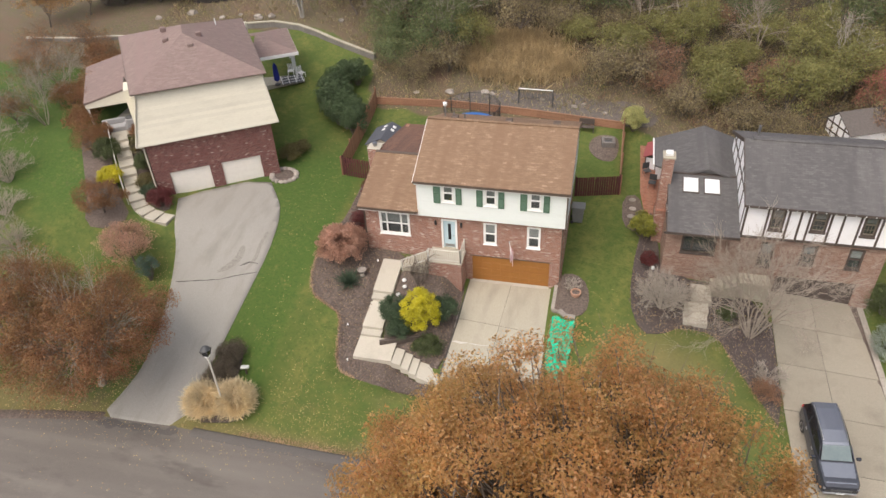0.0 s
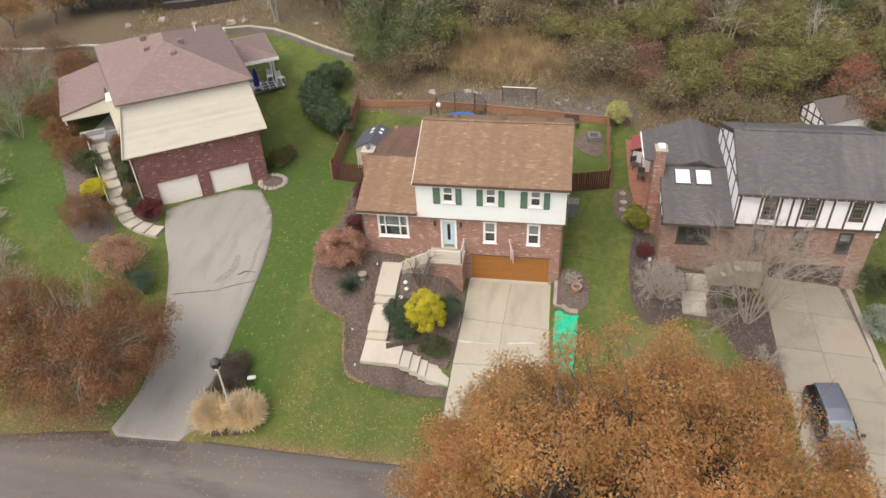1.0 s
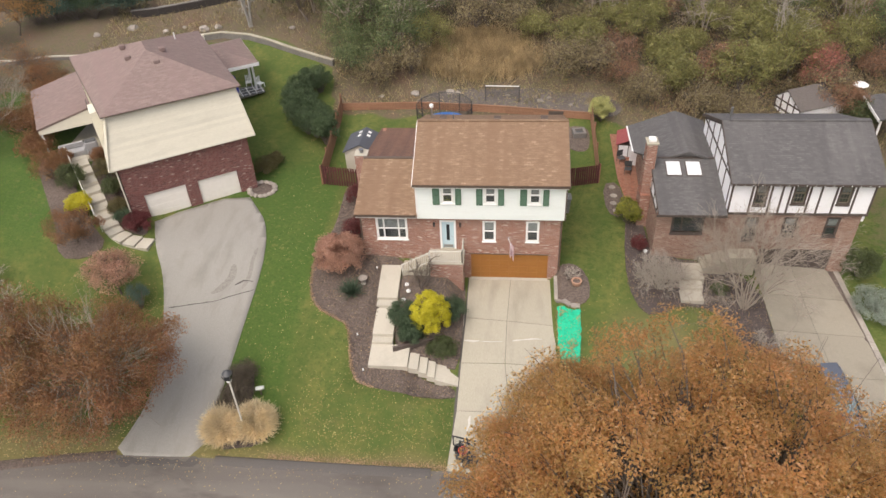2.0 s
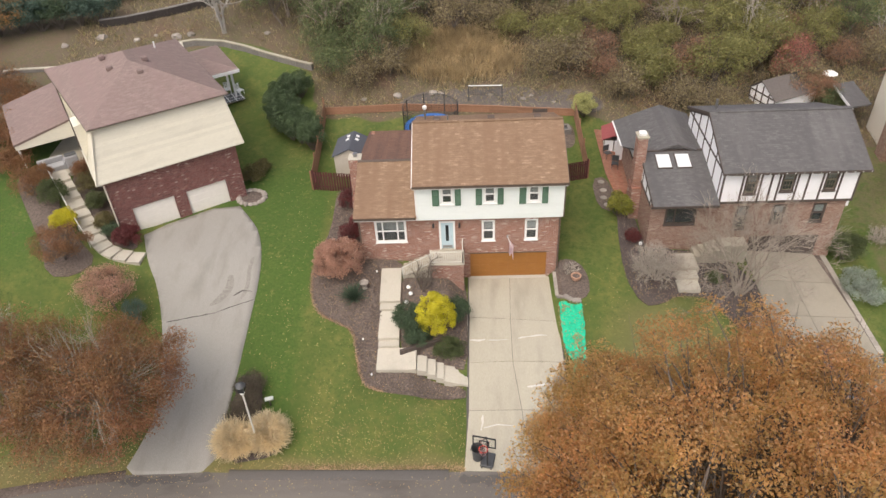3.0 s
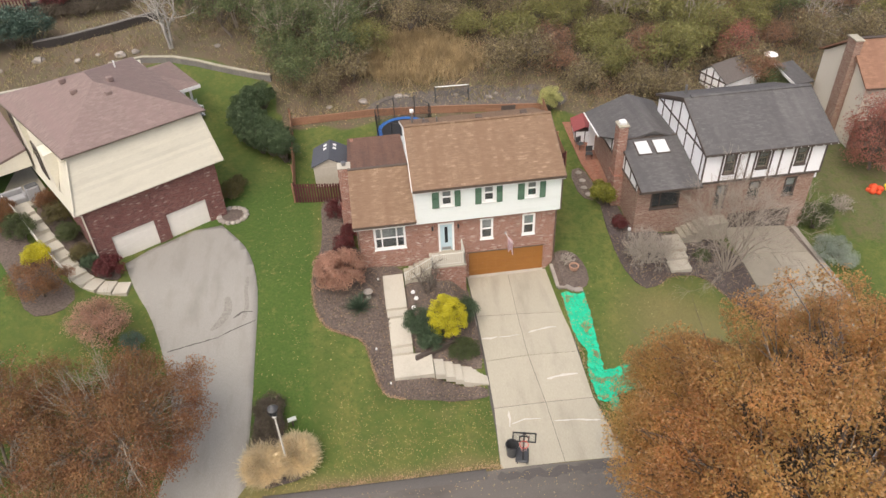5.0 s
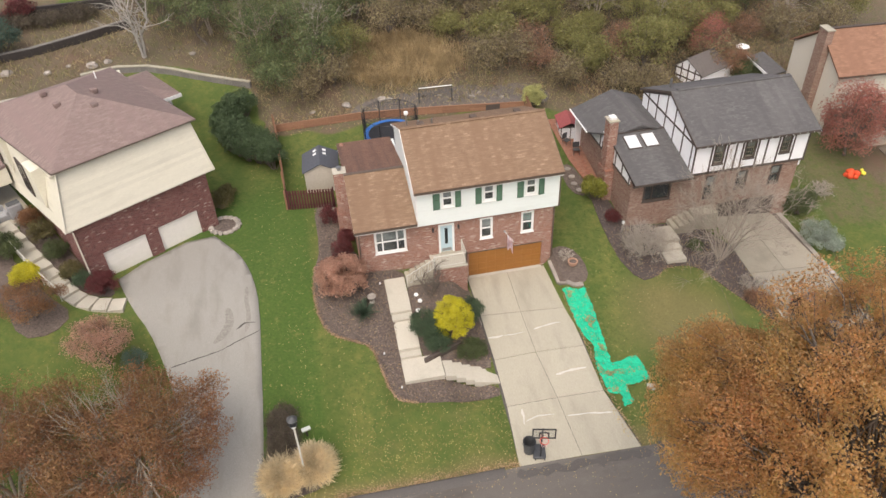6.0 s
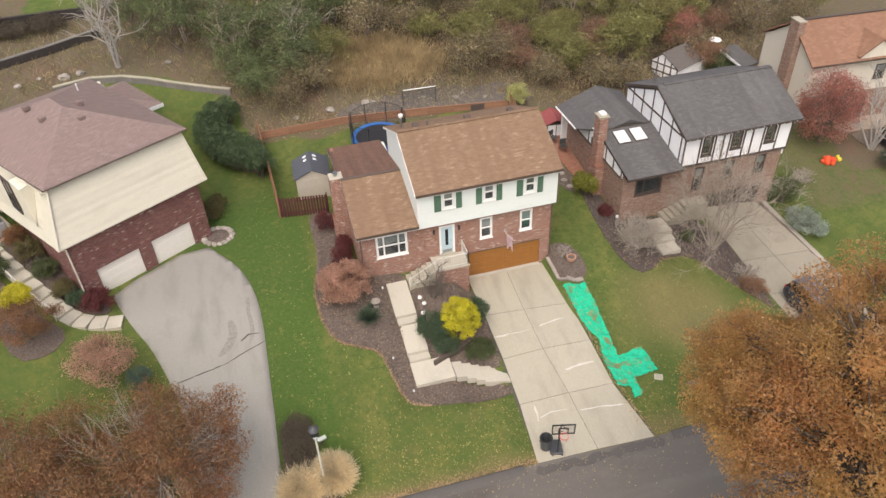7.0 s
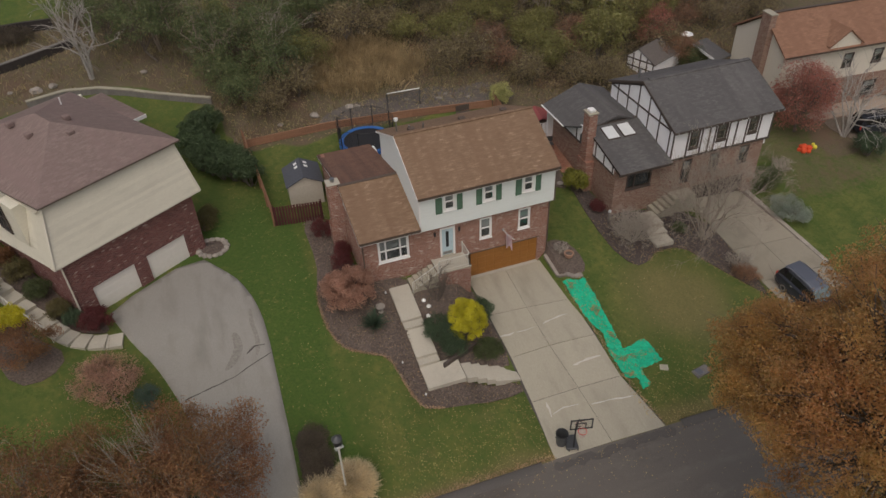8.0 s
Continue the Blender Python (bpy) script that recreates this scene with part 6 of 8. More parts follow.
tree("maple_tree", "small maple with brownish pink leaves above the lawn", on(-22.3, -3.9), 3.2, (1.75, 1.7, 1.25), L_pink, 60, 110, 0.11, 0.3, 7, trunk=0.07, fork=0.3, limbs=7)
tree("red_tree", "small crimson tree in the far front yard", on(33.2, 7.4), 6.6, (2.55, 2.5, 3.0), L_crimson, 150, 75, 0.14, 0.45, 8, trunk=0.12, fork=0.2, limbs=8, low=-0.8)
# shrubs by the middle house
shrub("maple_shrub", "rounded salmon-brown weeping maple shrub", on(-8.35, -1.15), (1.62, 1.55, 1.3), L_pink, 110, 105, 0.11, 0.2, 11, centre_z=1.1)
shrub("golden_shrub", "bright golden yellow cypress shrub", on(-2.15, -5.25, -0.1), (1.15, 1.1, 1.45), L_yellow, 180, 90, 0.08, 0.14, 12, centre_z=1.25, low=-0.6, lumpy=0.05, shell=0.82)
for k, (x, y, r, h) in enumerate(((-3.75, -5.0, 1.05, 0.8), (-3.3, -6.0, 0.75, 0.6), (-0.95, -4.3, 0.85, 0.85))):
    shrub("yew_shrub", "dark green clipped yew", on(x, y), (r, r, h), L_yew, 70, 110, 0.075, 0.16, 20 + k, group="yews by the driveway")
shrub("low_shrub", "low olive-green mound of juniper", on(-1.35, -6.75), (0.95, 0.8, 0.5), L_mound, 60, 110, 0.07, 0.14, 24)
for k, (x, y, r, h) in enumerate(((-8.0, 1.9, 0.75, 0.75), (-8.35, 5.6, 0.8, 0.7), (-7.65, 3.3, 0.5, 0.5))):
    shrub("barberry_shrub", "dark red barberry against the brick wall", on(x, y), (r, r, h), L_red, 45, 90, 0.07, 0.14, 30 + k, group="red shrubs along the wall")
grass_clump("yucca_plant", "blue-green spiky plant in the mulch", on(-7.4, -3.1), 1.0, 240, L_spike, 33, 0.05, 0.9, 0.12, 0.25)
bare_bush("small_tree", "leafless small garden tree beside the stairs", on(-3.1, -2.3), 2.5, 1.2, 34, 5, M_bark, 0.055, 5, "tree")
# shrubs by the hill house
for k, (x, y) in enumerate(((-14.0, 20.0), (-14.8, 19.5), (-15.4, 18.7), (-15.6, 17.8), (-15.6, 16.9), (-15.2, 16.0), (-14.6, 15.2), (-13.9, 14.5), (-13.2, 14.0), (-12.5, 13.7), (-14.6, 17.2), (-13.6, 15.7), (-12.7, 15.0), (-12.1, 13.1))):
    shrub("hedge_shrub", "dark green shrub of a curved hedge", on(x, y), (1.05, 1.05, 1.25), L_hedge, 70, 52, 0.12, 0.2, 40 + k, group="curved hedge", centre_z=1.15)
shrub("lime_shrub", "bright yellow shrub beside the stair", on(-27.4, 2.5), (0.85, 0.8, 0.8), L_yellow, 75, 100, 0.09, 0.16, 50)
shrub("round_shrub", "dark green rounded shrub beside the stair", on(-28.9, 4.8), (0.95, 0.9, 1.0), L_mound, 60, 100, 0.09, 0.18, 51)
tree("brown_shrub", "rounded red-brown shrub on the lawn", on(-26.6, -0.2), 2.3, (1.75, 1.6, 1.05), L_maple, 75, 95, 0.09, 0.26, 52, trunk=0.05, fork=0.15, limbs=8, category="shrub")
shrub("burgundy_shrub", "burgundy shrub beside the garage", on(-23.0, 1.5), (0.95, 0.9, 0.75), L_red, 60, 105, 0.08, 0.17, 53)
shrub("yew_shrub", "small dark green shrub beside the garage", on(-24.2, 2.1), (0.7, 0.6, 0.6), L_yew, 45, 90, 0.08, 0.15, 54)
shrub("brown_shrub", "brown shrub on the slope", on(-30.8, 5.6), (1.3, 1.2, 1.1), L_maple, 55, 60, 0.09, 0.25, 55)
shrub("spruce_shrub", "small blue-grey spruce on the lawn", on(-20.6, -4.9), (0.65, 0.65, 1.0), L_spruce, 55, 90, 0.08, 0.13, 56, centre_z=0.95, slim=0.25)
for k, (x, y, r) in enumerate(((-16.0, 8.9, 0.8), (-15.6, 10.0, 0.6))):
    shrub("lime_shrub", "loose olive-brown shrub by the garage corner", on(x, y), (r, r, r * 0.8), L_olive, 45, 60, 0.09, 0.2, 57 + k)
for k, (x, y, r, m_) in enumerate(((-25.0, 3.1, 0.6, L_olive), (-26.1, 4.9, 0.75, L_mound), (-27.2, 6.6, 0.8, L_olive), (-28.2, 8.1, 0.7, L_maple), (-30.6, 6.6, 0.9, L_maple))):
    shrub("wall_shrub", "olive-brown shrub against the garage wall", on(x, y), (r, r, r * 0.9), m_, 45, 80, 0.09, 0.18, 400 + k)
for k, (x, y, h, r) in enumerate(((-44.0, 26.5, 5.0, 2.6), (-47.0, 24.0, 4.6, 2.4), (-41.5, 29.0, 4.2, 2.0))):
    tree("autumn_tree", "orange-brown tree at the slope foot", on(x, y), h, (r, r, h * 0.4), L_amber, 70, 80, 0.13, 0.4, 420 + k, trunk=0.08, fork=0.2, limbs=7, low=-0.6)
for k, (x, y, r) in enumerate(((-34.9, 13.0, 1.7), (-35.8, 15.6, 1.8), (-34.0, 10.4, 1.5), (-33.2, 8.2, 1.2), (-37.2, 18.0, 1.8), (-36.6, 11.6, 1.4))):
    shrub("brown_shrub", "dull red-brown shrub beside the porch", on(x, y), (r, r, r * 0.7), L_maple, 70, 55, 0.11, 0.34, 430 + k)
for k, (x, y, h) in enumerate(((-36.5, 8.0, 5.2), (-37.5, 2.5, 5.0), (-38.5, 13.5, 4.6))):
    bare_bush("bare_tree", "grey-brown leafless tree on the west lawn", on(x, y), h * 1.25, h * 0.9, 440 + k, 6, M_maple_bark, 0.035, 6, "tree", depth=4)
for k, (x, y, h) in enumerate(((-33.8, -1.6, 2.2), (-31.0, -4.4, 2.4), (-35.4, 1.4, 2.4), (-29.2, -6.2, 2.0))):
    bare_bush("bare_shrub", "tangled brown leafless brush on the west lawn", on(x, y), h, 2.2, 450 + k, 16, M_twig_brown, 0.03, 6)
for k, (x, y, r) in enumerate(((-40.0, 12.5, 2.2), (-42.5, 17.0, 2.4), (-39.5, 19.5, 1.9), (-44.5, 9.5, 2.4), (-38.8, 7.5, 1.6))):
    tree("brush_tree", "dull brown thicket at the edge of the west lawn", on(x, y), r * 1.7, (r, r, r * 0.75), L_maple, 60, 45, 0.11, 0.45, 460 + k, bark=M_bark, trunk=0.06, fork=0.12, limbs=8, shell=0.45, low=-0.5, twigs=3, lumpy=0.25, group="thicket on the west side")
# front bed by the street
plume_grass(on(-13.05, -12.8), 1.15, 1.5, 12000, 60)
plume_grass(on(-11.35, -12.45), 1.2, 1.5, 12000, 61)
for k, (x, y, r) in enumerate(((-12.75, -9.5, 0.8), (-12.75, -10.7, 0.85), (-13.1, -11.6, 0.7))):
    shrub("dark_shrub", "dark brown-green low shrub in mulch", on(x, y), (r, r, 0.6), L_dusk, 55, 90, 0.07, 0.18, 62 + k)
# by the timbered house
shrub("lime_shrub", "yellow-green rhododendron beside the lawn", on(10.75, 5.3), (0.85, 0.9, 1.0), L_lime, 60, 90, 0.12, 0.18, 70)
shrub("lime_shrub", "round yellow-topped evergreen behind the fence", on(9.75, 16.9), (0.95, 0.95, 1.1), L_pale, 60, 110, 0.09, 0.17, 71)
shrub("red_shrub", "small red shrub by the brick corner", on(11.3, 2.7), (0.5, 0.5, 0.45), L_red, 30, 70, 0.08, 0.14, 72)
bare_bush("bare_shrub", "leafless grey shrub in front of the brick wall", on(12.1, -0.9), 2.4, 2.1, 73, 32, None, 0.03, 8)
bare_bush("bare_shrub", "leafless grey shrub in front of the brick wall", on(13.3, 0.0), 1.5, 1.3, 74, 14)
bare_bush("bare_tree", "leafless crab-apple tree in front of the timbered house", on(17.3, -2.0), 8.6, 6.0, 75, 13, M_twig_brown, 0.05, 9, "tree", depth=4)
bare_bush("bare_shrub", "brownish leafless shrub beside the driveway", on(18.0, -5.0), 1.3, 1.0, 76, 14)
shrub("rust_shrub", "rusty low shrub by the driveway", on(17.9, -6.1), (0.8, 0.8, 0.45), L_rust, 40, 60, 0.08, 0.18, 77)
shrub("low_shrub", "low green mound in dark mulch", on(15.9, -0.9), (0.55, 0.5, 0.4), L_mound, 35, 90, 0.07, 0.13, 78)
shrub("silver_shrub", "silvery white ground juniper by the driveway", on(25.5, -1.3), (1.25, 1.75, 0.55), L_silver, 80, 85, 0.09, 0.2, 79)
shrub("green_shrub", "leafy green shrub at the house corner", on(25.5, 1.7), (1.2, 1.1, 1.1), L_mound, 70, 95, 0.1, 0.2, 80)
bare_bush("bare_shrub", "pale leafless bush on the far lawn", on(28.6, 3.4), 1.1, 1.3, 81, 16)
bare_bush("bare_tree", "pale-barked leafless tree in the far yard", on(36.8, 5.4), 6.5, 3.6, 82, 7, M_birch, 0.09, 4, "tree")
shrub("round_shrub", "clipped dark green ball in the far yard", on(36.7, 2.6), (1.25, 1.2, 1.1), L_yew, 60, 100, 0.1, 0.2, 83)
# white-barked dead tree at the back wall
bare_bush("bare_tree", "white-barked leafless tree on the slope", on(-22.35, 29.0), 7.2, 2.2, 84, 4, M_birch, 0.13, 4, "tree")
# evergreen hedge at the far corner
for k in range(6):
    x = -43 + 1.75 * k
    shrub("hedge_shrub", "blue-green evergreen of a far hedge", on(x, 28.3 + 0.42 * k), (1.9, 1.5, 1.9), L_spruce if k % 3 else L_yew, 80, 50, 0.18, 0.32, 90 + k, group="far evergreen hedge", slim=0.4)

# ---- wooded slope ----
protos = []
for k, (mat_, r, h) in enumerate(((L_woods, 2.6, 5.2), (L_woods, 2.1, 4.3), (L_woods_y, 2.3, 4.6), (L_brown, 1.8, 3.0), (L_rust, 1.7, 2.8), (L_woods, 3.0, 6.0), (L_woods_y, 1.7, 3.2), (L_brown, 2.2, 3.8))):
    words = ("olive-green", "olive-green", "yellowing green", "brown", "rust-red", "olive-green", "yellowing green", "brown")[k]
    protos.append((tree("slope_tree", words + " brushy tree on the rough slope", (0, 0, -60), h, (r, r, h * 0.42), mat_, 80, 62 if k not in (3, 4, 7) else 30, 0.165, 0.42 if k not in (3, 4, 7) else 0.5, 100 + k, bark=M_bark, trunk=0.09, fork=0.15, limbs=7, shell=0.5, low=-0.55, twigs=0 if k not in (3, 4, 7) else 3, lumpy=0.3), words))
green_spots = [(-10.6, 22.6, 1), (-7.4, 23.6, 0), (-4.6, 25.6, 2), (-13.2, 28.3, 0), (-16.8, 29.6, 5), (-10.4, 27.2, 5), (-6.8, 28.4, 0), (-3.2, 29.8, 1), (0.4, 30.6, 0), (-19.8, 32.2, 5), (-15.4, 33.4, 0), (-11.4, 32.0, 2), (-7.4, 33.4, 5), (-2.8, 34.6, 0),
               (3.6, 31.4, 2), (6.8, 29.6, 1), (1.8, 35.4, 5), (7.2, 34.4, 0), (-12.0, 24.9, 1), (5.0, 27.2, 6), (8.4, 25.4, 6), (11.4, 27.6, 2), (10.6, 31.4, 0), (14.8, 29.4, 2), (18.4, 27.2, 6), (15.4, 24.6, 6), (20.8, 30.4, 2), (24.6, 28.4, 2), (23.6, 24.6, 6), (28.8, 30.2, 6), (32.8, 33.4, 2),
               (36.6, 30.4, 0), (27.4, 34.4, 0), (41.8, 32.4, 2), (46.4, 28.2, 2), (-22.8, 36.4, 5), (-18.6, 37.8, 0), (-12.4, 38.2, 5), (12.8, 36.0, 5), (18.8, 35.0, 0), (-1.6, 39.6, 5), (6.4, 40.2, 0), (24, 38, 5), (33, 38.5, 0), (40, 38, 5)]
brown_spots = [(9.4, 22.4, 3), (12.2, 21.2, 4), (11.6, 24.2, 4), (13.8, 19.6, 3), (16.4, 21.6, 6), (18.8, 23.2, 4), (21.2, 21.8, 2), (17.6, 18.8, 3), (22.2, 26.4, 4), (26.2, 25.6, 2), (13.4, 26.8, 2), (8.2, 28.4, 7), (29.2, 26.6, 4), (31.8, 28.6, 2), (-1.0, 27.4, 7), (3.0, 28.0, 3), (6.8, 22.6, 3),
               (25.0, 31.6, 2), (19.2, 32.8, 0), (34.6, 27.0, 4), (37.8, 26.2, 7), (29.6, 22.0, 3), (21.0, 18.6, 3), (39.4, 29.4, 4), (44.4, 33.0, 4), (30.4, 31.4, 4), (-8.8, 21.4, 3), (-6.2, 22.0, 3), (10.0, 34.0, 7), (43.0, 25.6, 7), (16.2, 32.4, 4), (35.6, 34.6, 4)]
wood_rng = random.Random(4)
for x, y, k in green_spots + brown_spots:
    x += wood_rng.uniform(-0.5, 0.5)
    y += wood_rng.uniform(-0.5, 0.5)
    s = wood_rng.uniform(0.8, 1.15)
    ob = copy_thing(protos[k][0], pose(*on(x, y, -0.1), 0, 0, wood_rng.uniform(0, 360)) @ Matrix.Diagonal((s, s, s * wood_rng.uniform(0.85, 1.1), 1)))
    tagged(ob, group="trees and brush of the slope")
for ob, _ in protos:
    for o in (*ob.children_recursive, ob):
        bpy.data.objects.remove(o)


for k, (x, y, h) in enumerate(((-12.5, 26.6, 4.6), (-7.5, 26.0, 4.2), (-16.5, 31.0, 5.4), (1.5, 32.5, 5.0), (9.5, 28.6, 4.2), (13.5, 30.0, 4.6), (19.5, 28.8, 4.4), (26.5, 29.0, 4.6), (33.5, 31.0, 4.8), (38.8, 27.6, 4.6))):
    bare_bush("bare_tree", "grey leafless tree among the brush of the slope", on(x, y), h * 1.5, h * 0.45, 300 + k, 4, M_twig if k % 2 else M_limb, 0.055, 5, "tree", depth=3)
shrub("rust_shrub", "rusty bush behind the timbered shed", on(29.8, 20.4), (2.0, 1.5, 1.5), L_rust, 70, 60, 0.12, 0.32, 320)
shrub("rust_shrub", "reddish bush behind the timbered shed", on(28.6, 22.6), (1.8, 1.5, 2.6), L_crimson, 60, 40, 0.12, 0.34, 321)
shrub("dark_shrub", "dark olive bush beside the timbered shed", on(31.2, 19.4), (1.6, 1.3, 1.1), L_mound, 60, 60, 0.12, 0.3, 322)
for k, (x, y) in enumerate(((-30.9, 34.6), (-28.2, 35.2), (-33.6, 34.4))):
    shrub("dark_shrub", "dark brown scrub between the terrace walls", on(x, y), (1.6, 1.0, 0.7), L_dusk, 55, 50, 0.12, 0.3, 330 + k)
shrub("red_shrub", "deep red bush at the far terrace", on(-33.2, 35.9), (1.3, 1.2, 1.1), L_red, 55, 60, 0.12, 0.28, 335)


def scatter_on(n, region, rng):
    """Places on the land inside (x0, x1, y0, y1) where keep(x, y) draws true."""
    x0, x1, y0, y1, keep = region
    out = []
    while len(out) < n:
        x, y = rng.uniform(x0, x1), rng.uniform(y0, y1)
        if rng.random() < keep(x, y):
            out.append((x, y, ground(x, y)))
    return np.array(out)


def field(name, label, n, region, length, width, material, seed, lean=0.5, arch=0.5):
    rng = np.random.default_rng(seed)
    roots = scatter_on(n, region, rng)
    a = rng.uniform(0, 2 * np.pi, n)
    out = np.abs(rng.normal(size=n)) * lean
    dirs = unit(np.stack([np.cos(a) * out, np.sin(a) * out, np.ones(n)], axis=1))
    tagged(part(name, blade_mesh(name, roots, dirs, length, width, material, rng, arch), None), label, "grass", kind="stuff")


patch = lambda x, y: soft(0.05, 0.5, 1 - math.hypot((x + 0.3) / 7.0, (y - 24.4) / 4.2)) * (0.35 + 0.65 * soft(-0.1, 0.35, noise.noise((x * 0.5, y * 0.5, 1))))
field("dry_grass", "tall straw-coloured dry grass on the slope", 11000, (-8, 7.5, 19.3, 28.5, patch), 1.0, 0.05, L_straw, 200, 0.45)
slope = lambda x, y: (0.35 + 0.65 * soft(-0.2, 0.3, noise.noise((x * 0.3, y * 0.3, 8)))) * soft(0.3, 1.5, y - wild_edge(x))
field("rough_grass", "rough brown weeds on the slope", 16000, (-36, 46, 15, 36, slope), 0.45, 0.045, L_brown, 201, 0.8)
field("rough_grass", "rough olive weeds on the slope", 7000, (-36, 46, 15, 36, slope), 0.35, 0.05, L_woods_y, 202, 0.9)
field("rough_grass", "dry straw weeds on the slope", 7000, (-36, 46, 15, 34, slope), 0.4, 0.04, L_straw, 203, 0.9)
rng = np.random.default_rng(210)
brush = scatter_on(5000, (4, 46, 18.5, 42, lambda x, y: 0.3 + 0.7 * soft(-0.15, 0.2, noise.noise((x * 0.4, y * 0.4, 2)))), rng)
lines_ = [([p, p + np.array([rng.normal() * 0.35, rng.normal() * 0.35, rng.uniform(0.5, 1.6)])], (0.014, 0.005)) for p in brush]
tagged(part("brush_stems", stems_mesh("brush_stems", lines_, M_bark, 3), None), "tangle of thin brown stems on the slope", "brush", kind="stuff")
places = brush + np.array([0, 0, 0.6]) + rng.normal(size=brush.shape) * 0.25
tagged(part("brush_leaves", crown_mesh("brush_leaves", places[:3000], 9, 0.32, 0.13, L_brown, rng), None), "brown leaves of the brush on the slope", "brush", kind="stuff")
tagged(part("brush_leaves", crown_mesh("brush_leaves", places[3000:4100], 9, 0.32, 0.13, L_rust, rng), None), "rusty leaves of the brush on the slope", "brush", kind="stuff")
tagged(part("brush_leaves", crown_mesh("brush_leaves", places[4100:], 9, 0.32, 0.13, L_woods_y, rng), None), "yellowing leaves of the brush on the slope", "brush", kind="stuff")


# fallen leaves on lawns, beds and along the kerb
def fallen(name, label, n, region, size, seed, lift=0.05):
    rng = np.random.default_rng(seed)
    pos = scatter_on(n, region, rng) + np.array([0, 0, lift])
    nor = unit(rng.normal(size=(n, 3)) * 0.3 + np.array([0, 0, 1.0]))
    tagged(part(name, leaf_mesh(name, pos, nor, size, L_litter, rng, 0.7), None), label, "leaves", kind="stuff")


on_lawn = lambda x, y: 0.0 if (-0.5 < x < 6.2 and y > -14.3) or inside(left_drive, x, y) else 1.0
front = lambda x, y: on_lawn(x, y) * (0.035 + 0.3 * (1 - soft(-13.5, -7, y)) * soft(-11, -8.5, x) + 0.9 * (1 - soft(0.0, 0.9, y + 14.25)) + 0.25 * soft(0.3, 0.6, noise.noise((x * 0.9, y * 0.9, 11))) * (1 - soft(4, 6, x)))
fallen("fallen_leaves", "yellow and brown leaves fallen on the lawn", 5200, (-14, 19, -14.3, 0, front), 0.072, 220, 0.045)
fallen("fallen_leaves", "brown leaves fallen under the maples", 4500, (-31, -14, -15, 2, lambda x, y: on_lawn(x, y) * (1 - soft(3, 9, math.hypot(x + 22, y + 10)))), 0.085, 221)
fallen("fallen_leaves", "leaves fallen on the back slope", 3500, (-30, 30, 16, 26, lambda x, y: soft(0, 1, y - wild_edge(x) + 0.4)), 0.13, 222)
fallen("fallen_leaves", "leaves blown over the street", 900, (-24, 12, -20.5, -14.5, lambda x, y: 0.15 + 0.85 * (1 - soft(0, 2.5, -14.6 - y))), 0.075, 223, 0.1)
fallen("fallen_leaves", "dry leaves in the mulch beds", 1500, (-10.2, -0.4, -9.6, 0, lambda x, y: 1.0 if inside(bed_1, x, y) or inside(bed_2, x, y) else 0.0), 0.065, 224, 0.1)
fallen("fallen_leaves", "dry leaves in the dark bed", 900, (10, 18.7, -8.5, 1.8, lambda x, y: 1.0 if inside(bed_4, x, y) else 0.0), 0.08, 225, 0.1)
fallen("fallen_leaves", "leaves fallen on the side lawns", 450, (-14, -6, 0, 16, lambda x, y: 0.5), 0.07, 226)


def leaf_line(label, line_, n, width, size, seed, lift=0.07):
    """Leaves caught along an edge."""
    rng = np.random.default_rng(seed)
    fine = along(line_, 0.1)
    idx = rng.integers(0, len(fine), n)
    pos = np.array([(fine[i][0] + rng.normal() * width, fine[i][1] + rng.normal() * width, 0) for i in idx])
    pos[:, 2] = [ground(x, y) + lift for x, y, _ in pos]
    nor = unit(rng.normal(size=(n, 3)) * 0.35 + np.array([0, 0, 1.0]))
    tagged(part("fallen_leaves", leaf_mesh("fallen_leaves", pos, nor, size, L_edge, rng, 0.7), None), label, "leaves", kind="stuff")


L_edge = leafy("rust_edge_leaves", [(0.36, 0.22, 0.125), (0.46, 0.31, 0.18), (0.30, 0.18, 0.105), (0.52, 0.40, 0.25)])
leaf_line("orange leaves caught along the edge of the mulch bed", rounded(bed_1, 0.3, 1)[:34], 2000, 0.06, 0.065, 240)
leaf_line("tan leaves caught along the kerb", [(-10.5, -14.1), (-0.7, -14.12)], 1500, 0.13, 0.07, 241, 0.06)
leaf_line("rust leaves caught along the concrete drive", [(5.6, -3.2), (5.6, -10.5), (6.3, -13.8)], 600, 0.08, 0.07, 242, 0.07)
leaf_line("rust leaves caught along the dark bed", [(12.2, -3.1), (13.2, -2.3), (15.4, -2.4), (16.3, -4.4), (17.4, -6.3), (18.6, -8.6)], 500, 0.12, 0.075, 243, 0.07)


def mulch_bits(label, outline, n, seed):
    """Shredded bark lying loose in a bed."""
    rng = np.random.default_rng(seed)
    xs, ys = [p[0] for p in outline], [p[1] for p in outline]
    pos = scatter_on(n, (min(xs), max(xs), min(ys), max(ys), lambda x, y: 1.0 if inside(outline, x, y) else 0.0), rng) + np.array([0, 0, 0.09])
    nor = unit(rng.normal(size=(n, 3)) * 0.6 + np.array([0, 0, 1.0]))
    tagged(part("mulch", leaf_mesh("mulch", pos, nor, 0.15, L_bits, rng, 0.35), None), label, "mulch", kind="stuff")


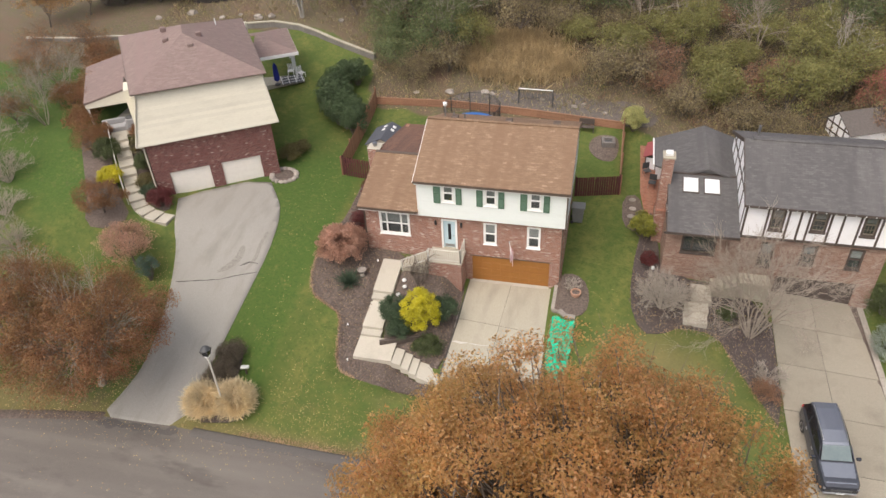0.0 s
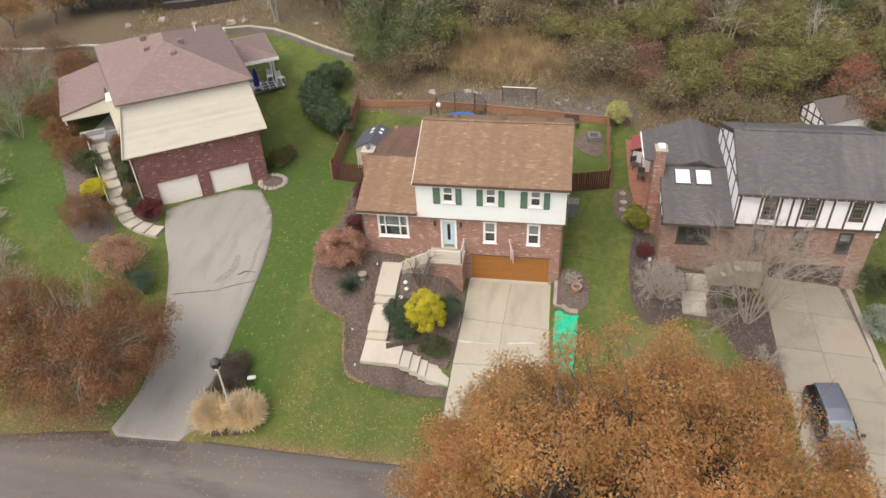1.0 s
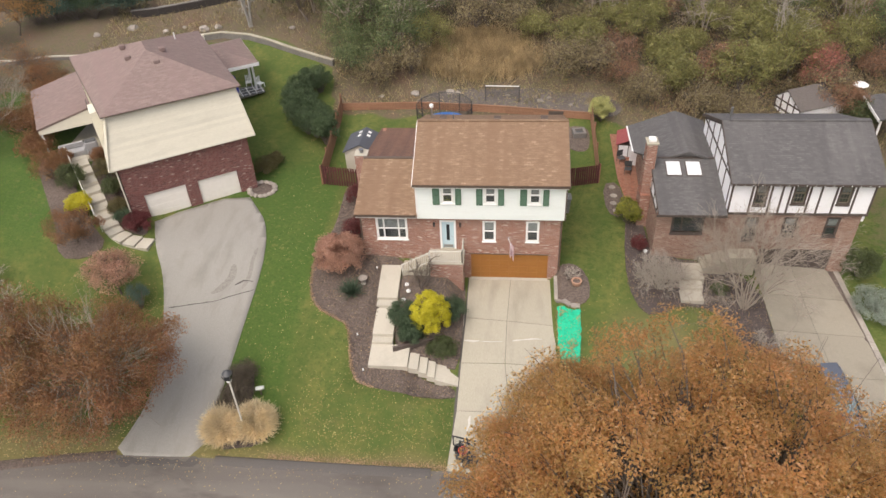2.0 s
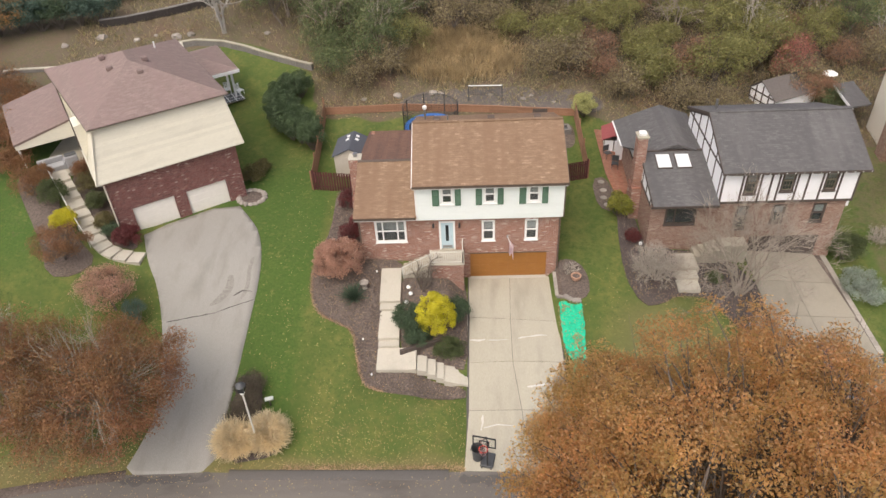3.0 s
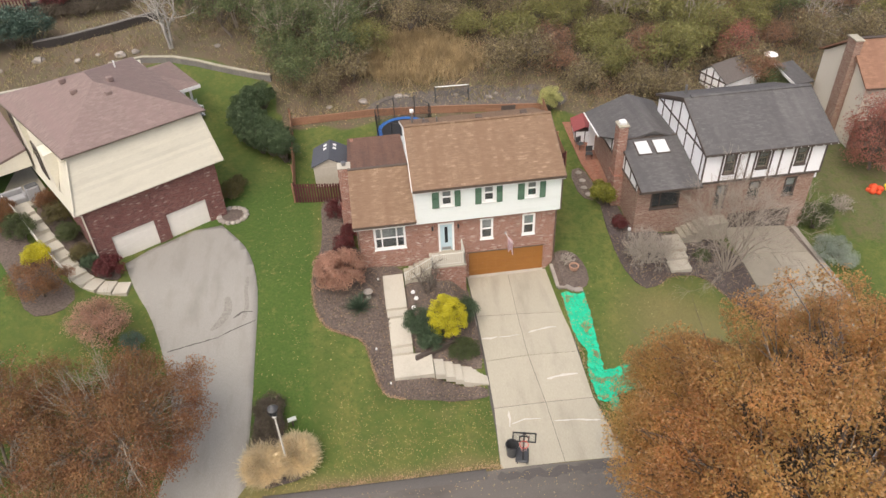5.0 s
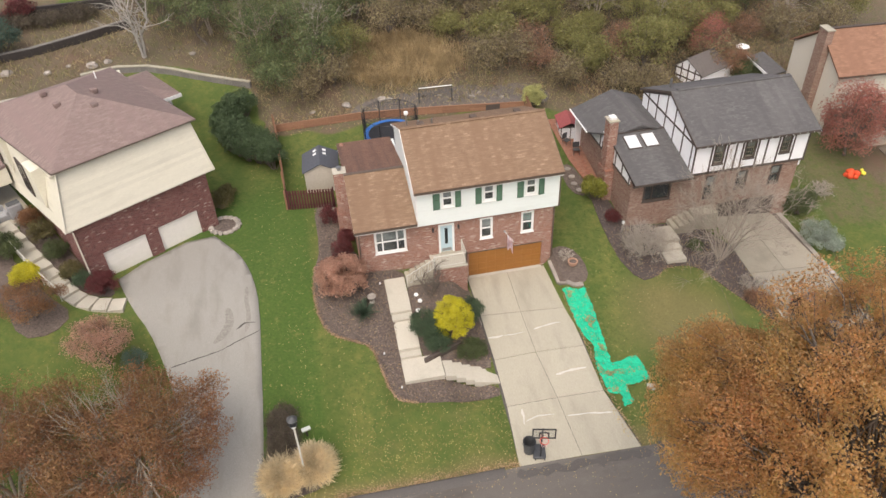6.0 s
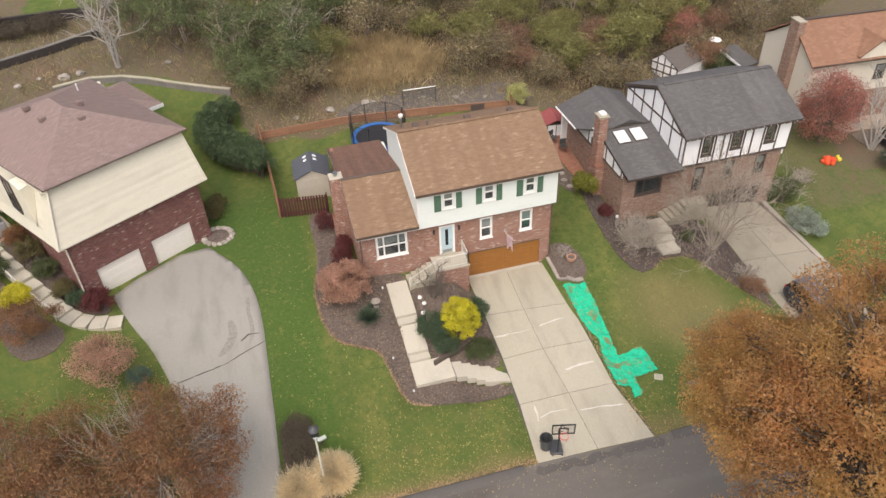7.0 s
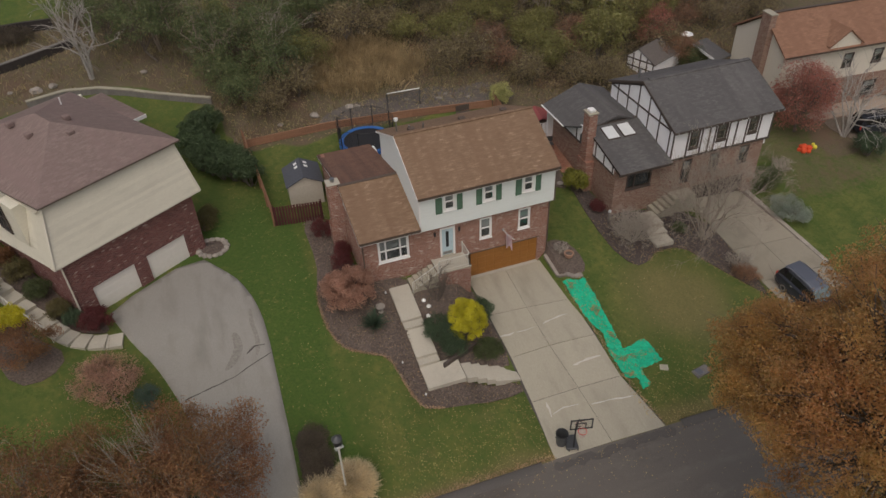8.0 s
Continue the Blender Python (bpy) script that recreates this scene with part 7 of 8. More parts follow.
L_bits = leafy("bark_bits", [(0.07, 0.052, 0.043), (0.16, 0.122, 0.1), (0.25, 0.195, 0.16), (0.1, 0.074, 0.06), (0.30, 0.21, 0.15)], through_light=0.0)
mulch_bits("loose shredded bark in the bed along the walk", bed_1, 3800, 500)
mulch_bits("loose shredded bark in the bed beside the driveway", bed_2, 1300, 501)
mulch_bits("loose bark in the dark bed by the timbered house", bed_4, 2600, 502)


# ---- fences ----
def fence(pts, mat, label, height=1.65, gap=0.155, lean_cap=True):
    """A board fence along a line on the land: posts, two rails and single boards."""
    ob = thing("fence", label, "fence", (*pts[0], 0))
    ob.matrix_world = Matrix.Identity(4)
    board = None
    for (x0, y0), (x1, y1) in zip(pts, pts[1:]):
        l = math.hypot(x1 - x0, y1 - y0)
        ang = math.degrees(math.atan2(y1 - y0, x1 - x0))
        n = max(1, round(l / 2.4))
        for k in range(n + 1):
            x, y = x0 + (x1 - x0) * k / n, y0 + (y1 - y0) * k / n
            p = part("post", box(-0.05, 0.05, 0.03, 0.12, -0.2, height + 0.08, 0.008), mat, ob)
            p.matrix_local = pose(x, y, ground(x, y), 0, 0, ang)
        for k in range(n):
            a = [x0 + (x1 - x0) * k / n, y0 + (y1 - y0) * k / n]
            b = [x0 + (x1 - x0) * (k + 1) / n, y0 + (y1 - y0) * (k + 1) / n]
            for h in (0.35, height - 0.3):
                part("rail", tube([(*a, ground(*a) + h), (*b, ground(*b) + h)], 0.04, 4), mat, ob)
        m = max(1, int(l / gap))
        if board is None:
            board = mesh_of("board", box(-0.068, 0.068, -0.03, -0.008, 0.03, height, 0.006), mat)
        for k in range(m):
            t = (k + 0.5) / m
            x, y = x0 + (x1 - x0) * t, y0 + (y1 - y0) * t
            b = part("board", board, None, ob)
            b.matrix_local = pose(x, y, ground(x, y) + random.uniform(-0.015, 0.015), 0, random.uniform(-0.6, 0.6), ang)
    return ob


def plank_fence(pts, mat, label, height):
    """A low fence of long level planks between posts."""
    ob = thing("fence", label, "fence", (*pts[0], 0))
    ob.matrix_world = Matrix.Identity(4)
    for (x0, y0), (x1, y1) in zip(pts, pts[1:]):
        n = max(1, round(math.hypot(x1 - x0, y1 - y0) / 2.4))
        ang = math.degrees(math.atan2(y1 - y0, x1 - x0))
        for k in range(n):
            a = Vector((x0 + (x1 - x0) * k / n, y0 + (y1 - y0) * k / n, 0))
            b = Vector((x0 + (x1 - x0) * (k + 1) / n, y0 + (y1 - y0) * (k + 1) / n, 0))
            a.z, b.z = ground(a.x, a.y), ground(b.x, b.y)
            p = part("post", box(-0.05, 0.05, 0.02, 0.11, -0.2, height + 0.05, 0.008), mat, ob)
            p.matrix_local = pose(*a, 0, 0, ang)
            d = (b - a).normalized()
            side = Vector((d.y, -d.x, 0)) * 0.03
            for i in range(4):
                z0, z1 = height * i / 4 + 0.02, height * (i + 1) / 4 + 0.004
                up0, up1 = Vector((0, 0, z0)), Vector((0, 0, z1))
                g = d * 0.006
                part("plank", slab([a + g + side + up0, b - g + side + up0, b - g + side + up1, a + g + side + up1], 0.03), mat, ob)
            part("cap", slab([a + side * 1.4 + Vector((0, 0, height + 0.045)), b + side * 1.4 + Vector((0, 0, height + 0.045)), b - side * 2.4 + Vector((0, 0, height + 0.045)), a - side * 2.4 + Vector((0, 0, height + 0.045))], 0.03), mat, ob)
    return ob


fence([(-11.3, 7.7), (-8.05, 7.35)], M_fence_dark, "dark red board fence beside the house", 1.6, 0.19)
fence([(-11.35, 7.75), (-11.5, 12.5), (-11.75, 18.0)], M_fence, "orange-brown cedar board fence on the lawn side", 1.55)
plank_fence([(-11.7, 18.0), (-5.0, 18.1), (2.0, 17.6), (8.95, 17.0)], M_fence, "low orange-brown plank fence below the slope", 0.62)
fence([(8.95, 16.8), (9.0, 9.4)], M_fence, "orange-brown cedar board fence beside the patio", 1.55)
fence([(5.95, 8.5), (9.0, 9.3)], M_fence_dark, "dark red board fence at the house corner", 1.6, 0.16)


# ---- low walls ----
M_wall_dark = grainy("dark_stained_wood", (0.022, 0.018, 0.016), (0.05, 0.042, 0.037), 6, 0.85, 0.3)


def block_wall(line_, height, label, cap_mat, step=0.6, name="garden_wall", body=None):
    ob = thing(name, label, "wall", kind="structure")
    pts = along(line_, step)
    for (x0, y0), (x1, y1) in zip(pts, pts[1:]):
        d = Vector((x1 - x0, y1 - y0)).normalized()
        nx, ny = -d.y * 0.14, d.x * 0.14
        x0, y0, x1, y1 = x0 + d.x * 0.008, y0 + d.y * 0.008, x1 - d.x * 0.008, y1 - d.y * 0.008
        za, zb = ground(x0, y0) + height, ground(x1, y1) + height
        top = lambda x, y, a=(x0, y0), d=d, l=math.hypot(x1 - x0, y1 - y0), za=za, zb=zb: za + (zb - za) * ((x - a[0]) * d.x + (y - a[1]) * d.y) / l
        low = lambda x, y, f=top: f(x, y) - 0.1
        q = [(x0 - nx, y0 - ny), (x1 - nx, y1 - ny), (x1 + nx, y1 + ny), (x0 + nx, y0 + ny)]
        part("block", plate(q, low, 0, height + 0.5, 1), body or M_wall_block, ob)
        q = [(x0 - nx * 1.2, y0 - ny * 1.2), (x1 - nx * 1.2, y1 - ny * 1.2), (x1 + nx * 1.2, y1 + ny * 1.2), (x0 + nx * 1.2, y0 + ny * 1.2)]
        part("cap", plate(q, top, 0, 0.09, 1), cap_mat, ob)
    return ob


block_wall([(-13.4, 23.5), (-14.9, 24.0), (-17.7, 25.1), (-19.8, 26.1), (-21.9, 26.9), (-24.5, 27.1), (-27.3, 26.3)], 0.55, "grey garden wall with pale cap behind the hill house", M_concrete)
block_wall([(-32.0, 24.0), (-36.0, 22.9), (-39.1, 22.5), (-42.0, 21.8), (-48.0, 21.4)], 0.35, "grey garden wall with pale cap on the slope", M_concrete_pale, 0.9)
block_wall([(-23.6, 33.6), (-24.9, 33.1), (-28.3, 31.7), (-31.8, 30.4), (-34.2, 29.8)], 0.75, "dark timber retaining wall along the far yard", M_wall_block, 1.4, body=M_wall_dark)
block_wall([(-25.0, 36.6), (-27.5, 36.6), (-32.3, 36.3), (-36, 35.6)], 0.9, "dark upper retaining wall below the far lawn", M_wall_dark, 1.6, body=M_wall_dark)
fence([(-44.5, 34.0), (-40.0, 35.0), (-35.5, 35.4)], M_fence_dark, "reddish board fence behind the far hedge", 1.7, 0.3)
block_wall([(5.62, -0.25), (5.6, -2.3), (6.4, -2.95), (7.0, -2.95)], 0.12, "low stone edging of the bed by the garage", M_stone, 0.5)
block_wall([(-0.42, -2.0), (-0.38, -5.2), (-0.36, -7.55)], 0.0, "low kerb stones between bed and driveway", M_stone, 0.5)
block_wall([(24.2, 2.0), (24.4, -1.5), (24.65, -6.5)], 0.08, "low timber-dark edging along the driveway", M_stone, 0.6)
ring = thing("stone_ring", "ring of pale stones round a small bed", "stone edging", kind="structure")
for k in range(17):
    a = 2 * math.pi * k / 17
    x, y = -15.75 + 0.95 * math.cos(a), 6.75 + 0.85 * math.sin(a)
    bm = bmesh.new()
    bmesh.ops.create_icosphere(bm, subdivisions=2, radius=0.2)
    for v in bm.verts:
        v.co = Vector((v.co.x * 1.1, v.co.y * 0.9, v.co.z * 0.75)) * (1 + 0.35 * noise.noise(v.co * 5 + Vector((k, 0, 0))))
    s = part("stone", bm, M_stone, ring)
    s.matrix_local = pose(x, y, ground(x, y) + 0.08, 0, 0, k * 40)
tagged(part("planting_bed", drape(rounded([(-15.75 + 0.9 * math.cos(k * 0.7), 6.75 + 0.8 * math.sin(k * 0.7)) for k in range(9)], 0.25, 1), 0.06, 0.3), M_mulch), "small round mulch bed at the garage corner", "planting bed", kind="structure")
part("timber_edge", slab([(-4.35, -6.9, 0.34), (-4.3, -7.05, 0.34), (-1.85, -6.1, 0.3), (-1.95, -5.95, 0.3)], 0.35), M_timber, None)
tagged(bpy.data.objects["timber_edge"], "dark timber edging along the bed", "edging", kind="structure")


# ---- rocks on the slope ----
def rock(x, y, r, seed):
    bm = bmesh.new()
    bmesh.ops.create_icosphere(bm, subdivisions=2, radius=r)
    for v in bm.verts:
        v.co = Vector((v.co.x * 1.2, v.co.y, v.co.z * 0.7)) * (1 + 0.5 * noise.noise(v.co * (1.3 / r) + Vector((seed, 0, 0))))
    ob = part("rock", bm, M_stone, None)
    ob.location = on(x, y, r * 0.3)
    return tagged(ob, "pale weathered rock lying on the slope", "rock", "rocks on the slope")


for k, (x, y, r) in enumerate(((-5.7, 19.8, 0.34), (-2.75, 20.0, 0.3), (-2.1, 19.9, 0.22), (4.9, 19.0, 0.24), (5.6, 19.4, 0.16), (-33.5, 27.9, 0.4), (-25.4, 28.6, 0.3), (-26.6, 28.2, 0.4), (-30.2, 27.6, 0.26), (-36.5, 26.6, 0.3), (2.2, 19.6, 0.18), (-8.6, 19.6, 0.2), (-28.6, 28.4, 0.2), (7.4, 18.6, 0.16), (-18.2, 28.6, 0.26))):
    rock(x, y, r, k)


# ---- back yard ----
def garden_shed():
    z = ground(-8.6, 10.5)
    ob = thing("garden_shed", "small beige shed with dark grey roof behind the fence", "shed", (-8.6, 10.6, z), -3)
    w, d, h, top = 1.2, 1.25, 1.75, 2.35
    part("wall", box(-w, w, -d, d, -0.1, h), M_shed, ob)
    for y in (-d, d - 0.06):
        part("gable", prism([(-w, h), (w, h), (0, top)], 0.06, Matrix.Translation((0, y, 0))), M_shed, ob)
    for s in (-1, 1):
        q = [(0, -d - 0.12, top + 0.03), (0, d + 0.12, top + 0.03), (s * (w + 0.14), d + 0.12, h - 0.04), (s * (w + 0.14), -d - 0.12, h - 0.04)]
        part("roof", slab(q if s < 0 else q[::-1], 0.06), M_shed_roof, ob, "dark blue-grey roof")
        for y in (0.35, 0.85):
            zc = top - 0.2
            pane = part("roof_light", box(-0.13, 0.13, -0.12, 0.12, -0.01, 0.03), M_trim, ob, "small white roof light")
            pane.matrix_local = Matrix.Translation((s * 0.35, y, zc + 0.06)) @ Matrix.Rotation(s * math.atan2(top - h, w), 4, "Y")
    part("door", box(-0.5, 0.5, -d - 0.03, -d + 0.01, 0.05, 1.6), M_shed, ob)


M_shed = grainy("beige_panel", (0.42, 0.38, 0.31), (0.48, 0.44, 0.37), 6, 0.7, 0.1)
M_shed_roof = grainy("blue_grey_roof", (0.06, 0.065, 0.08), (0.09, 0.095, 0.11), 8, 0.8, 0.2)
garden_shed()


def trampoline():
    x, y = -2.75, 14.6
    ob = thing("trampoline", "round trampoline with blue pad and black safety net", "trampoline", on(x, y))
    r, h = 2.15, 0.9
    bm = bmesh.new()
    rings = [[bm.verts.new((q * math.cos(k * 2 * math.pi / 40), q * math.sin(k * 2 * math.pi / 40), h + z)) for k in range(40)] for q, z in ((r - 0.35, 0.03), (r, 0.04), (r + 0.02, -0.25))]
    for a, b in zip(rings, rings[1:]):
        for k in range(40):
            bm.faces.new((a[k], a[(k + 1) % 40], b[(k + 1) % 40], b[k]))
    part("pad", bm, M_blue, ob, "blue edge pad")
    part("mat", lathe([(r - 0.36, h - 0.01), (r - 0.36, h + 0.01)], 40), M_black, ob)
    for k in range(8):
        a = 2 * math.pi * (k + 0.35) / 8
        c, s = math.cos(a), math.sin(a)
        part("pole", tube([(r * c, r * s, -0.1), ((r + 0.05) * c, (r + 0.05) * s, 2.75)], 0.045, 6), M_black, ob)
    part("net_ring", tube([((r + 0.05) * math.cos(k * 2 * math.pi / 32), (r + 0.05) * math.sin(k * 2 * math.pi / 32), 2.68) for k in range(33)], 0.02, 5), M_black, ob)
    bm = bmesh.new()
    for k in range(96):
        a = 2 * math.pi * k / 96
        tube([((r + 0.02) * math.cos(a), (r + 0.02) * math.sin(a), h), ((r + 0.05) * math.cos(a), (r + 0.05) * math.sin(a), 2.66)], 0.007, 3, bm)
    for j in range(1, 10):
        tube([((r + 0.04) * math.cos(k * 2 * math.pi / 32), (r + 0.04) * math.sin(k * 2 * math.pi / 32), h + j * 0.19) for k in range(33)], 0.007, 3, bm)
    part("safety_net", bm, M_black, ob, "black safety net")


trampoline()


def goal():
    ob = thing("soccer_goal", "small soccer goal with white bar and dark net", "soccer goal", on(1.72, 18.9), -2)
    part("crossbar", tube([(-1.4, 0, 1.45), (1.4, 0, 1.45)], 0.045, 8), M_trim, ob)
    for s in (-1.4, 1.4):
        part("upright", tube([(s, 0, -0.05), (s, 0, 1.45)], 0.045, 8), M_charcoal, ob)
        part("stay", tube([(s, 0, 1.4), (s, 0.9, 0.05)], 0.025, 6), M_charcoal, ob)
    bm = bmesh.new()
    for k in range(17):
        x = -1.4 + 2.8 * k / 16
        tube([(x, 0, 1.45), (x, 0.9, 0.02)], 0.011, 3, bm)
    for k in range(11):
        t = k / 10
        tube([(-1.4, 0.9 * t, 1.45 - 1.43 * t), (1.4, 0.9 * t, 1.45 - 1.43 * t)], 0.011, 3, bm)
    part("net", bm, M_black, ob)


goal()
tagged(part("dirt_patch", drape(rounded([(-6.0, 18.6), (-4.6, 20.0), (-1.5, 20.5), (1.5, 20.2), (4.5, 20.7), (7.0, 19.9), (9.6, 20.2), (12.0, 18.8), (11.0, 17.4), (9.0, 17.4), (2.0, 18.0), (-3.0, 18.45)], 0.5, 2), 0.04, 0.45, rough=0.08), M_soil_dark), "dark bare soil behind the low fence", "soil", kind="structure")
tagged(part("dirt_patch", drape(rounded([(6.8, 16.0), (6.3, 14.2), (7.4, 12.8), (8.7, 13.0), (8.75, 16.2)], 0.3, 2), 0.03, 0.4, rough=0.04), M_mulch), "bare brown soil round the fire pit", "soil", kind="structure")
pit = thing("fire_pit", "square grey stone fire pit on bare soil", "fire pit", on(7.9, 15.0), 8)
bm = bmesh.new()
for a, b, c, d in ((-0.5, 0.5, -0.5, -0.3), (-0.5, 0.5, 0.3, 0.5), (-0.5, -0.3, -0.3, 0.3), (0.3, 0.5, -0.3, 0.3)):
    box(a, b, c, d, -0.1, 0.4, 0.02, bm)
part("ring", bm, M_wall_block, pit)
part("ash", box(-0.3, 0.3, -0.3, 0.3, -0.1, 0.2), M_charcoal, pit)
bench = thing("garden_chair", "dark metal garden chair by the back fence", "chair", on(6.1, 16.4))
part("seat", box(-0.6, 0.6, -0.25, 0.25, 0.4, 0.45, 0.01), M_timber, bench)
part("backrest", box(-0.6, 0.6, 0.22, 0.27, 0.5, 1.0, 0.01), M_timber, bench)
for x in (-0.55, 0.55):
    for y in (-0.2, 0.2):
        part("leg", box(x - 0.03, x + 0.03, y - 0.03, y + 0.03, -0.05, 0.4), M_timber, bench)


# ---- bins, hoop, lamp, flag ----
def wheeled_bin(name, label, at, turn_, mat, lid_mat, s=1.0):
    ob = thing(name, label, "bin", at, turn_)
    bm = box(-0.29 * s, 0.29 * s, -0.33 * s, 0.33 * s, 0.06, 1.0 * s, 0.03)
    for v in bm.verts:
        k = 0.78 + 0.22 * v.co.z / s
        v.co.x, v.co.y = v.co.x * k, v.co.y * k
    part("body", bm, mat, ob)
    part("lid", box(-0.32 * s, 0.32 * s, -0.37 * s, 0.36 * s, 1.0 * s, 1.07 * s, 0.025), lid_mat, ob)
    part("handle", tube([(-0.25 * s, 0.4 * s, 0.95 * s), (0.25 * s, 0.4 * s, 0.95 * s)], 0.02, 6), mat, ob)
    for x in (-0.3 * s, 0.27 * s):
        w = part("wheel", lathe([(0.11, 0), (0.12, 0.01), (0.12, 0.04), (0.11, 0.05)], 14), M_black, ob)
        w.matrix_local = Matrix.Translation((x, 0.3 * s, 0.12)) @ Matrix.Rotation(radians(90), 4, "Y")
    return ob


wheeled_bin("wheeled_bin", "grey wheeled bin beside the house wall", on(6.35, 5.9, 0.02), 90, M_grey_bin, M_grey_bin, 1.25)


def hoop():
    z = drive_z(0.3, -14.0) + 0.03
    ob = thing("basketball_hoop", "portable basketball hoop with black pole and base at the driveway end", "basketball hoop", (0.62, -14.0, z), -14)
    part("base", box(-0.4, 0.3, -0.1, 0.85, 0.0, 0.17, 0.05), M_charcoal, ob, "dark grey water-filled base")
    part("pole", tube([(0.0, 0.0, 0.05), (0.0, 0.0, 2.2), (0.0, -0.35, 2.95)], 0.045, 8), M_black, ob)
    part("brace", tube([(0.0, -0.05, 2.0), (0.0, -0.6, 2.75)], 0.03, 6), M_black, ob)
    board = bmesh.new()
    for a, b, c, d in ((-0.6, -0.54, 2.72, 3.48), (0.54, 0.6, 2.72, 3.48), (-0.54, 0.54, 2.72, 2.79), (-0.54, 0.54, 3.41, 3.48), (-0.26, -0.21, 2.82, 3.2), (0.21, 0.26, 2.82, 3.2), (-0.21, 0.21, 3.15, 3.2)):
        box(a, b, -0.78, -0.74, c, d, 0, board)
    bd = part("backboard", board, M_black, ob, "black-framed backboard")
    part("pane", box(-0.54, 0.54, -0.765, -0.755, 2.79, 3.41), M_clear, bd, "clear acrylic panel").visible_shadow = False
    for x in (-0.2, 0.2):
        part("arm", tube([(0.0, -0.3, 2.85), (x, -0.74, 3.05)], 0.025, 6), M_black, ob)
    part("rim", tube([(0.22 * math.cos(k * math.pi / 10), -1.02 + 0.22 * math.sin(k * math.pi / 10), 2.85) for k in range(21)], 0.018, 6), M_rim, ob, "red hoop rim")
    bm = bmesh.new()
    for k in range(12):
        a = 2 * math.pi * k / 12
        tube([(0.21 * math.cos(a), -1.02 + 0.21 * math.sin(a), 2.84), (0.13 * math.cos(a + 0.4), -1.02 + 0.13 * math.sin(a + 0.4), 2.45)], 0.008, 4, bm)
    part("net", bm, M_rim_net, ob)
    for x in (-0.3, 0.2):
        w = part("wheel", lathe([(0.07, 0), (0.08, 0.02), (0.07, 0.05)], 12), M_black, ob)
        w.matrix_local = Matrix.Translation((x, -0.12, 0.08)) @ Matrix.Rotation(radians(90), 4, "Y")


def round_bin():
    """A tapered dustbin with a rolled rim, open at the top."""
    x, y = 0.12, -13.5
    ob = thing("dustbin", "dark grey round dustbin standing beside the hoop", "bin", (x, y, drive_z(x, y) + 0.03))
    part("body", lathe([(0.25, 0.0), (0.27, 0.03), (0.33, 0.9), (0.31, 0.9), (0.25, 0.1)], 22), M_charcoal, ob)
    part("rim", tube([(0.335 * math.cos(k * math.pi / 14), 0.335 * math.sin(k * math.pi / 14), 0.9) for k in range(29)], 0.025, 6), M_black, ob)
    for s in (-1, 1):
        part("handle", tube([(s * 0.33, -0.08, 0.72), (s * 0.39, 0.0, 0.74), (s * 0.33, 0.08, 0.72)], 0.015, 5), M_black, ob)


round_bin()


hoop()


def lamp_post():
    ob = thing("street_lamp", "black lantern on a slim pale post among grasses", "lamp post", on(-11.8, -12.9))
    part("post", tube([(0, 0, -0.3), (0, 0, 4.45)], 0.05, 8), M_rail, ob, "pale grey post")
    part("collar", lathe([(0.07, 4.4), (0.13, 4.46), (0.15, 4.6), (0.06, 4.62)], 12), M_trim, ob, "pale collar under the lantern")
    bm = bmesh.new()
    for a, b in ((-1, -1), (-1, 1), (1, -1), (1, 1)):
        tube([(a * 0.13, b * 0.13, 4.6), (a * 0.22, b * 0.22, 5.02)], 0.03, 4, bm)
    part("lantern_frame", bm, M_black, ob)
    part("pane", box(-0.15, 0.15, -0.15, 0.15, 4.62, 5.0), M_dark_pane, ob, "dark lantern glass")
    part("roof", lathe([(0.26, 5.0), (0.27, 5.04), (0.16, 5.16), (0.04, 5.24)], 12), M_charcoal, ob)



lamp_post()
M_shed_pale = grainy("pale_green_plastic", (0.42, 0.45, 0.42), (0.5, 0.53, 0.5), 6, 0.6, 0.05)
box_ = thing("utility_box", "small white marker box on a short post in the lawn", "utility box", on(-11.55, -10.4), 15)
part("post", box(-0.04, 0.04, -0.04, 0.04, -0.2, 0.55), M_timber, box_)
part("body", box(-0.24, 0.24, -0.12, 0.12, 0.5, 0.62, 0.02), M_shed_pale, box_)
plaque = thing("utility_cover", "pale square utility cover in the lawn", "utility cover", on(8.35, -10.95), -25)
part("plate", box(-0.25, 0.25, -0.2, 0.2, -0.05, 0.06, 0.01), M_concrete_pale, plaque)
part("lip", box(-0.2, 0.2, -0.15, 0.15, 0.06, 0.075), M_concrete, plaque)
plaque = thing("utility_cover", "grey metal utility covers under the oak", "utility cover", on(10.4, -11.9), 10)
part("plate", box(-0.55, 0.55, -0.3, 0.3, -0.05, 0.12, 0.02), M_wall_block, plaque)
part("lid", box(-0.45, 0.0, -0.22, 0.22, 0.12, 0.16), M_metal, plaque)

flag = thing("flag", "small faded flag on a slanting pole over the garage", "flag", (2.45, 0.0, 3.4))
part("bracket", box(-0.05, 0.05, -0.08, 0.0, -0.08, 0.08, 0.01), M_metal, flag)
part("pole", tube([(0, -0.02, 0), (0.18, -0.75, -0.15), (0.3, -1.2, -0.05)], 0.018, 6), M_trim, flag)
bm = bmesh.new()
cols, rws = 8, 12
vs = [[bm.verts.new((0.10 + 0.25 * c / cols, -0.35 - 0.75 * c / cols * 0.55 + 0.06 * math.sin(3 * c / cols * 2 + r * 0.5), -0.1 - 1.25 * r / rws * (0.85 + 0.15 * math.sin(c)))) for c in range(cols + 1)] for r in range(rws + 1)]
